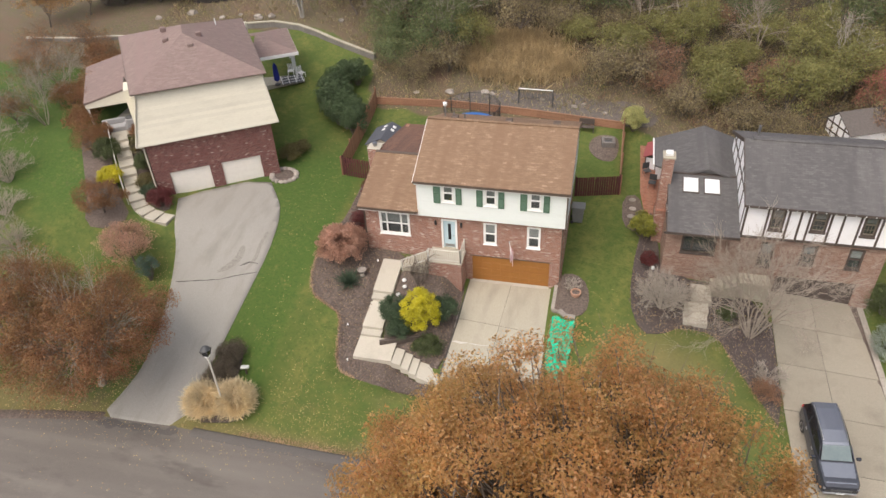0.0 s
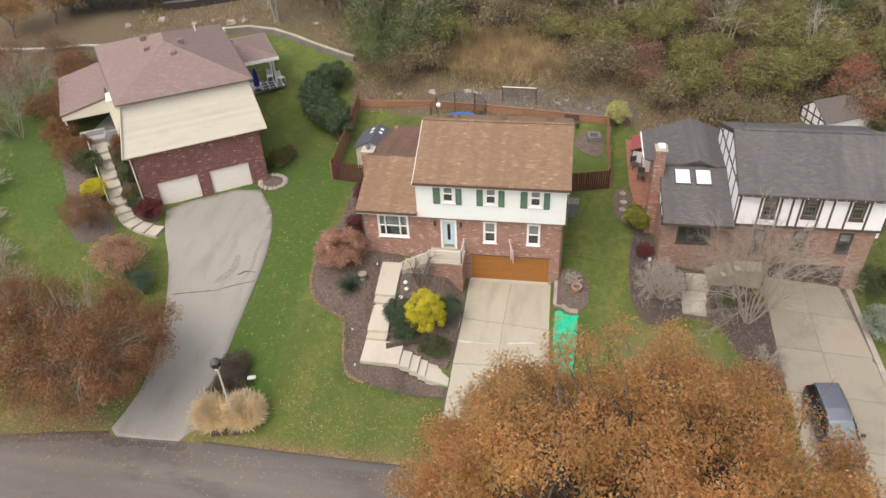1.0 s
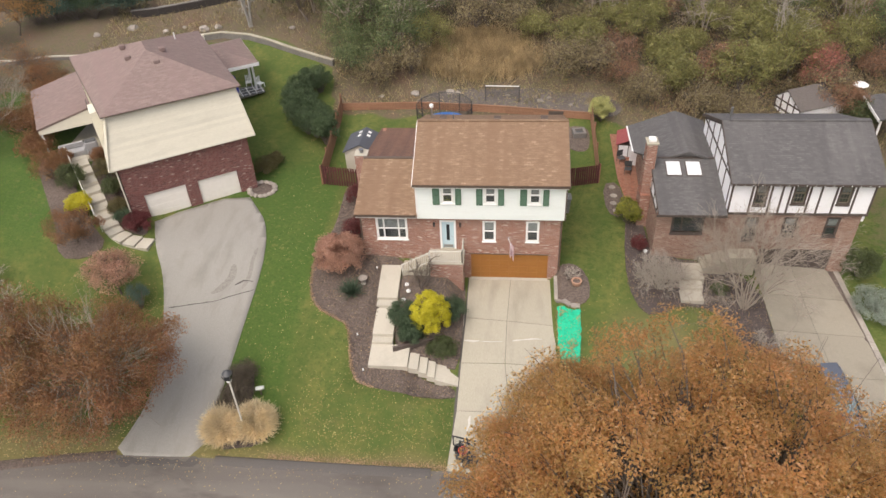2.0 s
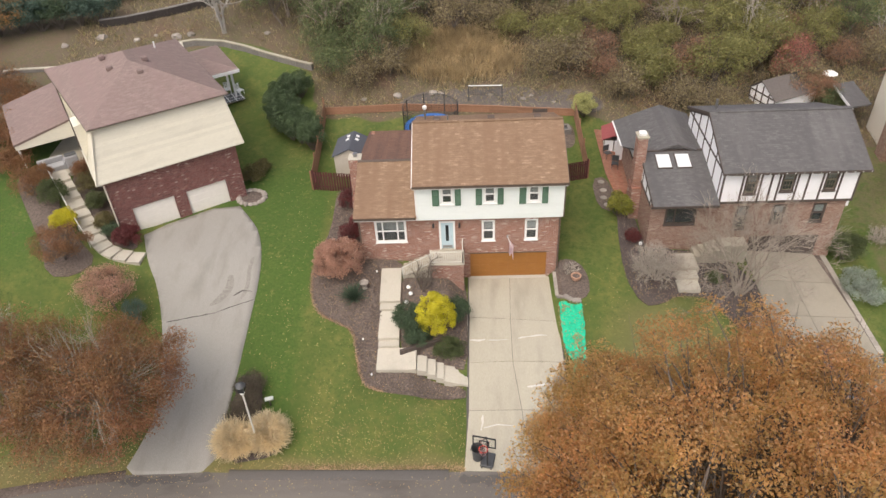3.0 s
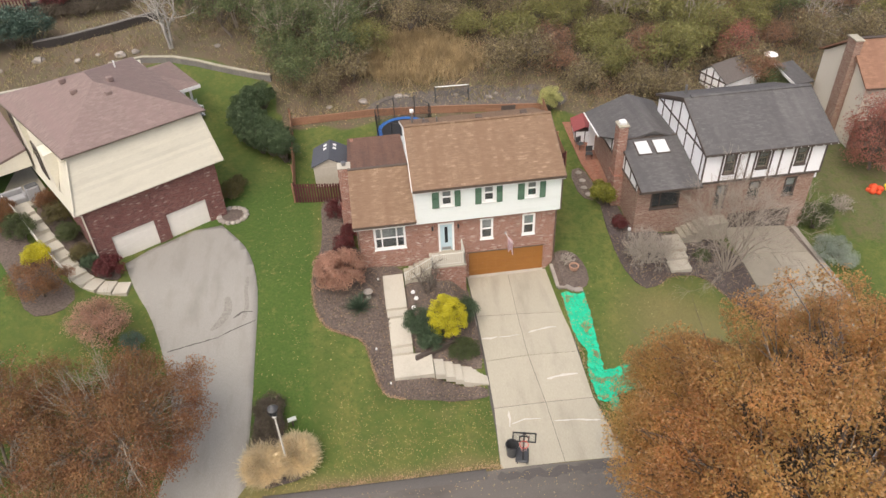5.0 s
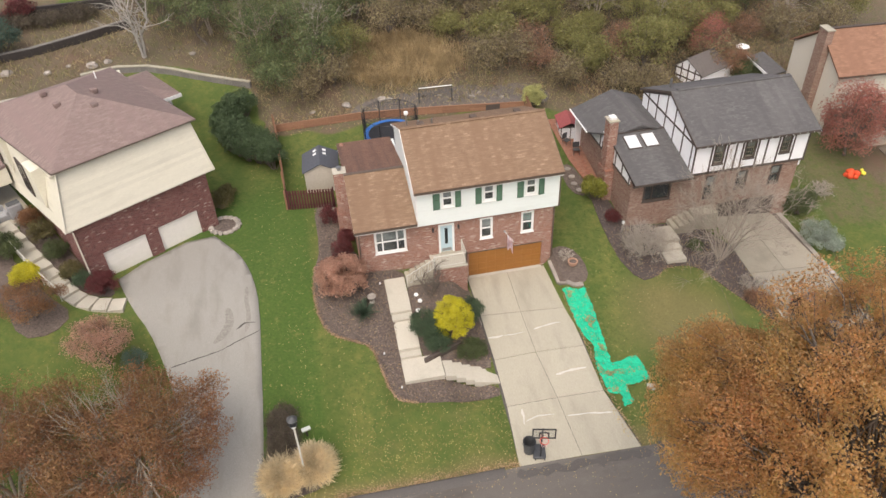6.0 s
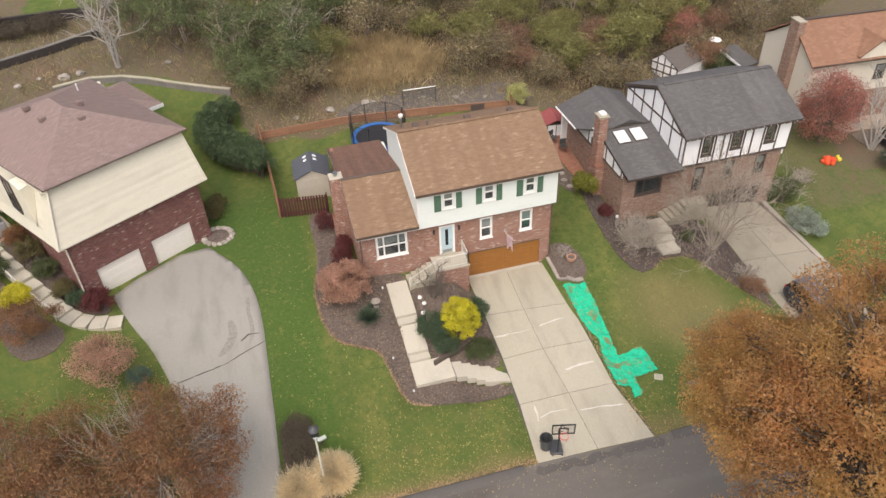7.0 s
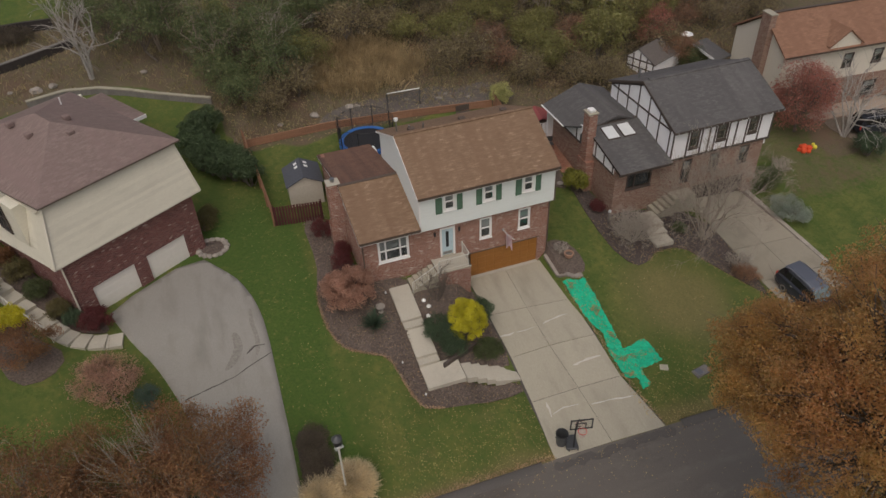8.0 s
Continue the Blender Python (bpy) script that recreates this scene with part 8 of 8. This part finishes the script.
for r in range(rws):
    for c in range(cols):
        bm.faces.new((vs[r][c], vs[r][c + 1], vs[r + 1][c + 1], vs[r + 1][c]))
bmesh.ops.solidify(bm, geom=bm.faces[:], thickness=0.006)
part("cloth", bm, M_flag, flag, "white cloth with red and blue streaks", True)


# ---- pots, lights and ornaments in the beds ----
pot = thing("flower_pot", "round clay pot in mulch beside the garage", "flower pot", on(6.85, -1.25, 0.03))
part("body", lathe([(0.18, 0), (0.27, 0.1), (0.31, 0.22), (0.30, 0.3), (0.34, 0.34), (0.34, 0.38), (0.26, 0.38), (0.25, 0.26)], 20), M_terracotta, pot)
part("soil", lathe([(0.26, 0.27), (0.26, 0.29)], 16), M_mulch, pot)
bare_bush("dry_plant", "dry brown stems in the mulch bed", on(6.6, -0.5), 0.7, 0.6, 240, 12)
urn = thing("garden_urn", "pale stone urn among the shrubs", "urn", on(-6.75, -2.35, 0.05))
part("foot", lathe([(0.16, 0), (0.17, 0.05), (0.08, 0.14), (0.07, 0.2)], 14), M_stone, urn)
part("bowl", lathe([(0.07, 0.2), (0.18, 0.28), (0.26, 0.42), (0.3, 0.5), (0.28, 0.52), (0.2, 0.45)], 16), M_stone, urn)
for k, (x, y) in enumerate(((-3.95, -2.35), (-3.8, -2.85), (-4.05, -3.5), (-6.05, -1.1), (-6.6, -6.1), (-5.95, -8.35))):
    g = thing("garden_light", "small white round garden light in mulch", "garden light", on(x, y, 0.05), group="lights along the walk")
    part("stake", tube([(0, 0, -0.1), (0, 0, 0.14)], 0.02, 6), M_charcoal, g)
    s = 0.85 if k < 3 else 0.35
    part("dome", lathe([(0.15 * s, 0.12), (0.17 * s, 0.16), (0.14 * s, 0.24), (0.05 * s, 0.29)], 14), M_trim, g)


# ---- green netting on the lawn edge ----
net = [(5.62, -2.9), (6.3, -3.25), (7.0, -3.2), (6.95, -4.9), (6.85, -6.3), (6.72, -7.7), (6.6, -9.05), (8.25, -8.75), (8.5, -9.6), (8.5, -10.45), (6.9, -10.7), (6.9, -11.75), (6.3, -11.95), (6.42, -11.1), (5.75, -10.95), (5.65, -10.0), (5.66, -9.0), (6.0, -7.6), (5.65, -6.85), (5.55, -6.1), (5.55, -4.85)]


def netting():
    rough = lambda x, y: ground(x, y) + 0.06 + 0.07 * noise.noise((x * 2.3, y * 2.3, 1)) + 0.05 * noise.noise((x * 6, y * 6, 4))
    edge = [(x + 0.12 * noise.noise((x * 7, y * 7, 0)), y + 0.12 * noise.noise((x * 7, y * 7, 7))) for x, y in rounded(net, 0.13, 0)]
    tagged(part("ground_netting", drape(edge, 0.03, 0.16, rough, skirt=0.03), M_net, None), "bright green netting spread over the lawn edge", "netting")


netting()
fallen("fallen_leaves", "rust leaves lying on the green netting", 1100, (5.7, 8.5, -11.8, -2.8, lambda x, y: (0.06 + soft(0.12, 0.35, noise.noise((x * 1.8, y * 1.8, 6)))) * (1 - 0.7 * soft(6.3, 7.2, x)) * inside(net, x, y)), 0.075, 230, 0.13)
fallen("fallen_leaves", "rust leaves between netting and driveway", 260, (5.5, 6.1, -13.8, -3, lambda x, y: 0.8), 0.1, 231, 0.06)


# ---- car on the driveway ----
def loft(sections):
    """A closed skin through sections of equal point counts."""
    bm = bmesh.new()
    rings = [[bm.verts.new(p) for p in s] for s in sections]
    for a, b in zip(rings, rings[1:]):
        for k in range(len(a)):
            bm.faces.new((a[k], a[(k + 1) % len(a)], b[(k + 1) % len(a)], b[k]))
    bm.faces.new(rings[0][::-1])
    bm.faces.new(rings[-1])
    bmesh.ops.recalc_face_normals(bm, faces=bm.faces)
    return bm


def car(name, label, m, paint, roof_paint):
    """An estate-shaped car, nose towards -y: body, glasshouse, glass, lights, wheels."""
    ob = thing(name, label, "car")
    ob.matrix_world = m
    W = 0.96

    def belt(y, w, z0, z1, tuck=0.05):
        return [(-w + tuck, y, z0), (-w, y, z0 + 0.12), (-w, y, (z0 + z1) / 2), (-w + 0.02, y, z1 - 0.12), (-w + 0.1, y, z1), (w - 0.1, y, z1), (w - 0.02, y, z1 - 0.12), (w, y, (z0 + z1) / 2), (w, y, z0 + 0.12), (w - tuck, y, z0)]

    body = part("body", loft([belt(-2.42, W * 0.80, 0.42, 0.80), belt(-2.36, W * 0.88, 0.32, 0.92), belt(-2.1, W * 0.96, 0.26, 1.02), belt(-1.2, W, 0.24, 1.10), belt(-0.2, W, 0.24, 1.14), belt(1.6, W, 0.24, 1.14), belt(2.2, W * 0.98, 0.28, 1.12), belt(2.38, W * 0.92, 0.38, 1.0), belt(2.42, W * 0.88, 0.45, 0.8)]), paint, ob, smooth=False)
    bmesh_top = [((-0.78, -1.05, 1.1), (0.78, -1.05, 1.1)), ((-0.7, -0.35, 1.62), (0.7, -0.35, 1.62)), ((-0.7, 0.4, 1.72), (0.7, 0.4, 1.72)), ((-0.68, 1.7, 1.70), (0.68, 1.7, 1.70)), ((-0.66, 2.1, 1.62), (0.66, 2.1, 1.62)), ((-0.76, 2.34, 1.12), (0.76, 2.34, 1.12))]
    cab = []
    for (a, b) in bmesh_top:
        low_w = 0.86
        cab.append([(-low_w, a[1], 1.1), (a[0] - 0.05, a[1], a[2] - 0.10), (a[0] + 0.04, a[1], a[2]), (b[0] - 0.04, b[1], b[2]), (b[0] + 0.05, b[1], b[2] - 0.10), (low_w, b[1], 1.1)])
    part("cabin", loft(cab), M_car_glass, ob, "dark tinted glass cabin")
    # roof and hood may take a paler paint that holds the sky's sheen
    roof = loft([[(-0.62, y, z + 0.01), (-0.66, y, z - 0.07), (0.66, y, z - 0.07), (0.62, y, z + 0.01), (0.3, y, z + 0.03), (-0.3, y, z + 0.03)] for y, z in ((-0.42, 1.6), (-0.3, 1.66), (0.4, 1.74), (1.7, 1.72), (2.12, 1.64))])
    part("roof", roof, roof_paint, ob, "metallic roof, paler for the sky's light")
    part("hood", slab([(-0.72, -2.2, 1.0), (0.72, -2.2, 1.0), (0.78, -1.12, 1.135), (-0.78, -1.12, 1.135)], 0.04), roof_paint, ob, "metallic hood, paler for the sky's light")
    part("windscreen", slab([(-0.74, -1.02, 1.16), (0.74, -1.02, 1.16), (0.64, -0.42, 1.62), (-0.64, -0.42, 1.62)], 0.015), M_windscreen, ob, "windscreen with sky reflection put into its pale colour")
    for s in (-1, 1):
        for y0, y1 in ((-1.0, -0.4), (0.28, 0.36), (1.2, 1.3)):
            part("pillar", tube([(s * 0.85, y0, 1.12), (s * 0.70, y1, 1.64)], 0.035, 5), paint, ob)
        part("roof_rail", tube([(s * 0.58, -0.2, 1.7), (s * 0.6, 0.0, 1.79), (s * 0.6, 1.7, 1.78), (s * 0.58, 1.9, 1.7)], 0.022, 6), M_metal, ob)
        part("mirror", box(s * 1.08 - 0.11, s * 1.08 + 0.11, -0.95, -0.8, 1.1, 1.26, 0.03), paint, ob)
        part("headlight", box(s * 0.68 - 0.17, s * 0.68 + 0.17, -2.4, -2.3, 0.7, 0.84, 0.03), M_metal, ob)
        part("tail_light", box(s * 0.8 - 0.08, s * 0.8 + 0.08, 2.34, 2.42, 0.75, 1.05, 0.02), M_rim, ob)
        for y in (-0.35, 0.85):
            part("door_handle", box(s * 0.975 - 0.015, s * 0.975 + 0.015, y, y + 0.2, 0.93, 0.97), M_metal, ob)
        for y in (-1.5, 1.45):
            wheel = new("wheel")
            wheel.parent = ob
            wheel.matrix_local = Matrix.Translation((s * 0.86, y, 0.35)) @ Matrix.Rotation(radians(90) * s, 4, "Y")
            part("tyre", lathe([(0.2, -0.11), (0.33, -0.11), (0.36, -0.06), (0.36, 0.06), (0.33, 0.12), (0.2, 0.12)], 22), M_black, wheel)
            rim = lathe([(0.22, 0.0), (0.24, 0.12), (0.2, 0.125), (0.06, 0.11)], 18)
            part("rim", rim, M_metal, wheel)
    part("grille", box(-0.5, 0.5, -2.44, -2.36, 0.6, 0.78, 0.02), M_charcoal, ob)
    part("bumper", box(-0.8, 0.8, -2.46, -2.34, 0.36, 0.5, 0.04), M_metal, ob)
    part("number_plate", box(-0.2, 0.2, -2.475, -2.455, 0.42, 0.5), M_trim, ob)
    return ob


M_car = grainy("dark_car_paint", (0.06, 0.064, 0.078), (0.07, 0.075, 0.09), 4, 0.2, 0.0, metal=0.5)
# lighter copy of the car paint: sky light painted on upward faces
M_car_skylit = grainy("skylit_car_paint", (0.21, 0.225, 0.26), (0.23, 0.245, 0.28), 4, 0.25, 0.0, metal=0.6)
M_car_glass = grainy("tinted_glass", (0.012, 0.012, 0.014), (0.016, 0.016, 0.018), 2, 0.05, 0.0)
# paler than the cabin glass: the sky's reflection is in the colour
M_windscreen = grainy("windscreen_glass", (0.12, 0.16, 0.165), (0.16, 0.2, 0.2), 2, 0.05, 0.0)
ZC = ground(20.7, -9.2) + 0.06
pitch = math.degrees(math.atan2(ground(20.7, -7) - ground(20.7, -11.5), 4.5))
car("car", "dark grey estate car parked nose to the street", pose(20.62, -9.25, ZC, pitch, -1.5, 5), M_car, M_car_skylit)
car("car", "black car parked in the far yard", pose(40.2, 5.2, ground(40.2, 5.2) + 0.02, 0, 0, 80), M_car, M_car)
tagged(part("parking_pad", drape(rounded([(36.6, 8.2), (36.4, 6.0), (38.0, 3.6), (44, 3.2), (44, 8.4)], 0.4, 1), 0.04, 0.6), M_dirt, None), "brown gravel parking place", "driveway", kind="structure")


# ---- patio beside the timbered house ----
tagged(part("patio", drape(rounded([(10.35, 15.2), (10.5, 10.0), (10.9, 7.6), (12.0, 7.3), (12.2, 12.2), (13.6, 13.2), (13.8, 15.4)], 0.35, 0), 0.05, 0.5), M_patio, None), "orange-red brick patio beside the house", "patio", kind="structure")
hut = thing("play_house", "small timbered hut with a red roof on the patio", "play house", on(11.6, 13.5), -8)
part("wall", box(-0.75, 0.75, -0.95, 0.95, -0.1, 1.0), M_stucco, hut)
for x in (-0.77, -0.02, 0.73):
    for y in (-0.97, -0.02, 0.93):
        part("timber", box(x, x + 0.06, y, y + 0.06, -0.1, 1.0), M_timber, hut)
part("beam", box(-0.79, 0.79, -0.99, 0.99, 0.92, 1.02), M_timber, hut)
for s in (-1, 1):
    q = [(0, -1.12, 1.42), (0, 1.12, 1.42), (s * 0.95, 1.12, 1.0), (s * 0.95, -1.12, 1.0)]
    part("roof", slab(q if s < 0 else q[::-1], 0.05), M_red_roof, hut, "faded red roof")
for k, (x, y, t) in enumerate(((10.9, 11.8, 25), (11.3, 10.6, -10))):
    ch = thing("garden_chair", "dark metal patio chair on brick paving", "chair", on(x, y, 0.06), t, group="patio chairs")
    part("seat", box(-0.26, 0.26, -0.25, 0.25, 0.40, 0.44, 0.015), M_charcoal, ch)
    part("backrest", box(-0.26, 0.26, 0.24, 0.28, 0.46, 0.95, 0.015), M_charcoal, ch)
    for a in (-0.23, 0.23):
        for b in (-0.22, 0.22):
            part("leg", tube([(a, b, -0.02), (a, b, 0.42)], 0.015, 6), M_charcoal, ch)
railing(bpy.data.objects["patio"], (10.45, 9.6, ground(10.45, 9.6)), (11.0, 7.7, ground(11.0, 7.7)), 0.85, 0.2, M_brick_wood)
stones = thing("stepping_stones", "pale round stepping stones between bed and fence", "stepping stones", kind="structure")
for k, (x, y) in enumerate(((10.0, 8.9), (10.05, 8.0), (9.95, 7.2), (10.1, 6.4))):
    s = part("stone", lathe([(0.24, 0), (0.26, 0.03), (0.22, 0.05)], 10), M_stone, stones)
    s.location = on(x, y, 0.04)
tagged(part("planting_bed", drape(rounded([(9.3, 9.2), (9.4, 6.2), (10.4, 5.6), (10.9, 7.4), (10.45, 9.6)], 0.3, 1), 0.03, 0.35, rough=0.04), M_mulch), "dark mulch path beside the fence", "planting bed", kind="structure")
gn = thing("garden_ornament", "white garden ornament by the brick corner", "ornament", on(11.45, 1.35, 0.05))
part("pillar", tube([(0, 0, -0.05), (0, 0, 0.75)], 0.07, 8), M_wall_block, gn)
part("globe", lathe([(0.04, 0.75), (0.11, 0.81), (0.12, 0.9), (0.07, 0.99), (0.02, 1.0)], 12), M_skylight, gn)

# ---- porch things of the hill house ----
um = thing("patio_umbrella", "closed navy blue patio umbrella", "umbrella", (-20.75, 18.2, 4.15))
part("pole", tube([(0, 0, 0), (0, 0, 2.0)], 0.025, 6), M_metal, um)
part("canopy", lathe([(0.05, 0.3), (0.25, 0.45), (0.24, 1.1), (0.15, 1.8), (0.03, 2.0)], 10), M_navy, um)
part("base", lathe([(0.28, 0), (0.26, 0.06), (0.06, 0.1)], 14), M_charcoal, um)
rug = thing("patio_rug", "dark grey patio rug with a white lattice pattern", "rug", (-19.9, 19.4, 4.154), 31)
part("field", box(-1.0, 1.0, -0.9, 0.9, 0.0, 0.012), M_charcoal, rug)
for k in range(4):
    part("band", box(-0.95 + 0.6 * k, -0.87 + 0.6 * k, -0.88, 0.88, 0.012, 0.016), M_trim, rug, "white woven band")
for k in range(3):
    part("band", box(-0.98, 0.98, -0.6 + 0.55 * k, -0.52 + 0.55 * k, 0.0165, 0.02), M_trim, rug, "white woven band")
for k, (x, y, t_) in enumerate(((-19.2, 19.95, 60), (-20.3, 20.2, 20))):
    ch_ = thing("garden_chair", "white patio chair on the rug", "chair", (x, y, 4.175), t_, group="white patio chairs")
    part("seat", box(-0.27, 0.27, -0.27, 0.27, 0.38, 0.42, 0.015), M_trim, ch_)
    for b in range(4):
        part("back_slat", box(-0.24 + 0.13 * b, -0.15 + 0.13 * b, 0.24, 0.27, 0.42, 0.95, 0.008), M_trim, ch_)
    for a in (-0.24, 0.24):
        for b in (-0.23, 0.23):
            part("leg", box(a - 0.025, a + 0.025, b - 0.025, b + 0.025, 0.0, 0.4), M_trim, ch_)
hp = Matrix.Translation((-24.04, 1.99, 0)) @ Matrix.Rotation(radians(31.2), 4, "Z")
p = hp @ Vector((-2.2, 8.7, 4.25))
so = thing("porch_sofa", "grey cushioned sofa on the covered porch", "sofa", tuple(p), 31)
part("seat", box(-0.9, 0.9, -0.4, 0.4, 0.0, 0.42, 0.05), M_sofa, so)
part("backrest", box(-0.9, 0.9, 0.28, 0.45, 0.42, 0.85, 0.05), M_sofa, so)
for a in (-0.95, 0.8):
    part("armrest", box(a, a + 0.15, -0.4, 0.4, 0.0, 0.6, 0.04), M_sofa, so)
p = hp @ Vector((-0.8, 8.3, 4.25))
gr = thing("grill", "dark covered grill on the porch", "grill", tuple(p), 31)
part("cover", box(-0.45, 0.45, -0.3, 0.3, 0.0, 1.05, 0.08), M_sofa, gr)
part("lid", box(-0.4, 0.4, -0.26, 0.26, 1.05, 1.15, 0.04), M_charcoal, gr)


M_shed_top = grainy("brown_grey_felt", (0.09, 0.078, 0.07), (0.14, 0.122, 0.11), 7, 0.9, 0.2)

# ---- far side: timbered shed, orange-roofed house, toys on the lawn ----
ts = thing("garden_shed", "timbered white shed with dark grey-brown roof behind the house", "shed", (25.3, 19.9, 0.9), 24)
part("wall", box(0, 4.6, -1.5, 1.5, -0.3, 1.8), M_stucco, ts)
part("gable", prism([(-1.5, 1.8), (1.5, 1.8), (0.3, 2.75)], 0.08, Matrix.Translation((0.08, 0, 0)) @ turn), M_stucco, ts)
for y in (-1.45, -0.75, 0.0, 0.75, 1.42):
    part("timber", box(-0.03, 0.0, y - 0.06, y + 0.06, -0.1, 1.8 + max(0, 0.9 * (1 - abs(y - 0.3) / (1.2 if y > 0.3 else 1.8)) - 0.05)), M_timber, ts)
part("timber", box(-0.032, -0.001, -1.5, 1.5, 1.0, 1.12), M_timber, ts)
part("timber", box(-0.034, -0.002, -1.5, 1.5, 1.74, 1.86), M_timber, ts)
for ridge in (((0.3, 2.85), (1.65, 1.75)), ((0.3, 2.85), (-1.65, 1.75))):
    (a, za), (b, zb) = ridge
    q = [(-0.12, a, za), (4.75, a, za), (4.75, b, zb), (-0.12, b, zb)]
    part("roof", slab(q[::-1] if b > a else q, 0.06), M_shed_top, ts)
fh = thing("house", "cream house with orange-brown roof and brick chimney", "house", (33.0, 10.4, -0.3), -4)
fw = [(6.2, 7.2, 3.9, 5.2), (9.3, 10.3, 3.9, 5.2), (5.2, 6.2, 0.4, 2.4), (9.2, 10.6, 0.8, 2.2)]
part("wall", pierced(0, 14, -0.5, 6.0, fw, 0.25), M_far_wall, fh, "cream siding wall")
part("brick_base", pierced(0.0, 14.0, -0.5, 2.9, [fw[2], fw[3]], 0.06, m=Matrix.Translation((0, -0.065, 0))), M_brick_tan, fh)
for f in fw:
    window(fh, *f, 0.0 if f[2] > 3 else -0.06, M_timber, 1, (1, 1), 0.09)
part("rear_wall", box(0, 14, 6.75, 7.0, -0.5, 6.0), M_far_wall, fh)
for x in (0.0, 13.75):
    part("gable_wall", prism([(0.25, -0.5), (6.75, -0.5), (6.75, 6.0), (3.4, 8.2), (0.25, 6.0)], 0.25, Matrix.Translation((x + 0.25, 0, 0)) @ turn), M_far_wall, fh, "cream siding gable")
roof_plane(fh, [(-0.3, -0.45, 5.95), (14.3, -0.45, 5.95), (14.3, 3.4, 8.4), (-0.3, 3.4, 8.4)], M_shingle_orange, label="orange-brown shingle slope")
roof_plane(fh, [(-0.3, 3.4, 8.4), (14.3, 3.4, 8.4), (14.3, 7.4, 5.95), (-0.3, 7.4, 5.95)], M_shingle_orange, label="orange-brown shingle slope")
part("ridge_cap", box(-0.3, 14.3, 3.25, 3.55, 8.36, 8.46, 0.015), M_timber, fh)
ch = part("chimney", box(-0.6, -0.02, 2.1, 3.3, -0.5, 8.7), M_brick_tan, fh)
part("chimney_cap", box(-0.66, 0.04, 2.04, 3.36, 8.7, 8.78), M_concrete, ch)
part("dormer_wall", prism([(4.2, 5.6), (7.2, 5.6), (7.2, 6.3), (5.7, 7.5), (4.2, 6.3)], 2.0, Matrix.Translation((0, -0.3, 0))), M_far_wall, fh)
for s, q in ((1, [(5.7, -0.45, 7.6), (7.45, -0.45, 6.25), (7.45, 2.0, 6.25), (5.7, 2.6, 7.6)]), (-1, [(5.7, 2.6, 7.6), (3.95, 2.0, 6.25), (3.95, -0.45, 6.25), (5.7, -0.45, 7.6)])):
    part("dormer_roof", slab(q, 0.1), M_shingle_orange, fh)
part("porch_floor", box(3.0, 12.0, -2.2, -0.07, -0.5, 0.3), M_brick_tan, fh)
gutter(fh, -0.3, 14.3, -0.45, 5.93, M_gutter)
# lower side roof of that house
part("lean_to_roof", slab([(-2.2, 6.0, 3.3), (-0.7, 6.0, 3.6), (-0.7, 10.2, 3.6), (-2.2, 10.2, 3.3)], 0.12), M_shingle_grey, fh)
part("lean_to_fascia", box(-2.26, -2.2, 6.0, 10.2, 3.1, 3.32), M_trim, fh, "white fascia board")
for x, y in ((-2.0, 6.2), (-2.0, 10.0), (-0.9, 10.0)):
    part("post", box(x - 0.07, x + 0.07, y - 0.07, y + 0.07, -0.3, 3.2), M_trim, fh)
wu = thing("umbrella", "white garden umbrella behind the shed", "umbrella", on(31.4, 21.6), 0)
part("pole", tube([(0, 0, -0.2), (0, 0, 2.35)], 0.03, 6), M_metal, wu)
part("canopy", lathe([(0.62, 2.12), (0.64, 2.15), (0.35, 2.32), (0.03, 2.42)], 8), M_trim, wu)


def puffy(name, at, lumps, mat, parent):
    bm = bmesh.new()
    for k, (x, y, z, r) in enumerate(lumps):
        own = bmesh.new()
        bmesh.ops.create_icosphere(own, subdivisions=2, radius=r)
        for v in own.verts:
            v.co = v.co * (1 + 0.3 * noise.noise(v.co * 3 + Vector((k, 1, 0))))
        join(bm, own, Matrix.Translation((x, y, z)))
    return part(name, bm, mat, parent, smooth=True)


inf = thing("lawn_decoration", "collapsed orange and yellow cloth decoration on the lawn", "lawn decoration", on(32.3, 4.8), 20)
puffy("orange_cloth", None, [(-0.45, 0, 0.14, 0.24), (-0.1, 0.2, 0.26, 0.3), (0.25, -0.1, 0.16, 0.26), (-0.1, -0.3, 0.1, 0.2), (-0.45, 0.35, 0.1, 0.2), (0.1, 0.5, 0.12, 0.22)], M_orange_cloth, inf)
puffy("yellow_cloth", None, [(0.75, -0.35, 0.16, 0.17), (0.85, -0.1, 0.3, 0.14)], M_yellow_cloth, inf)
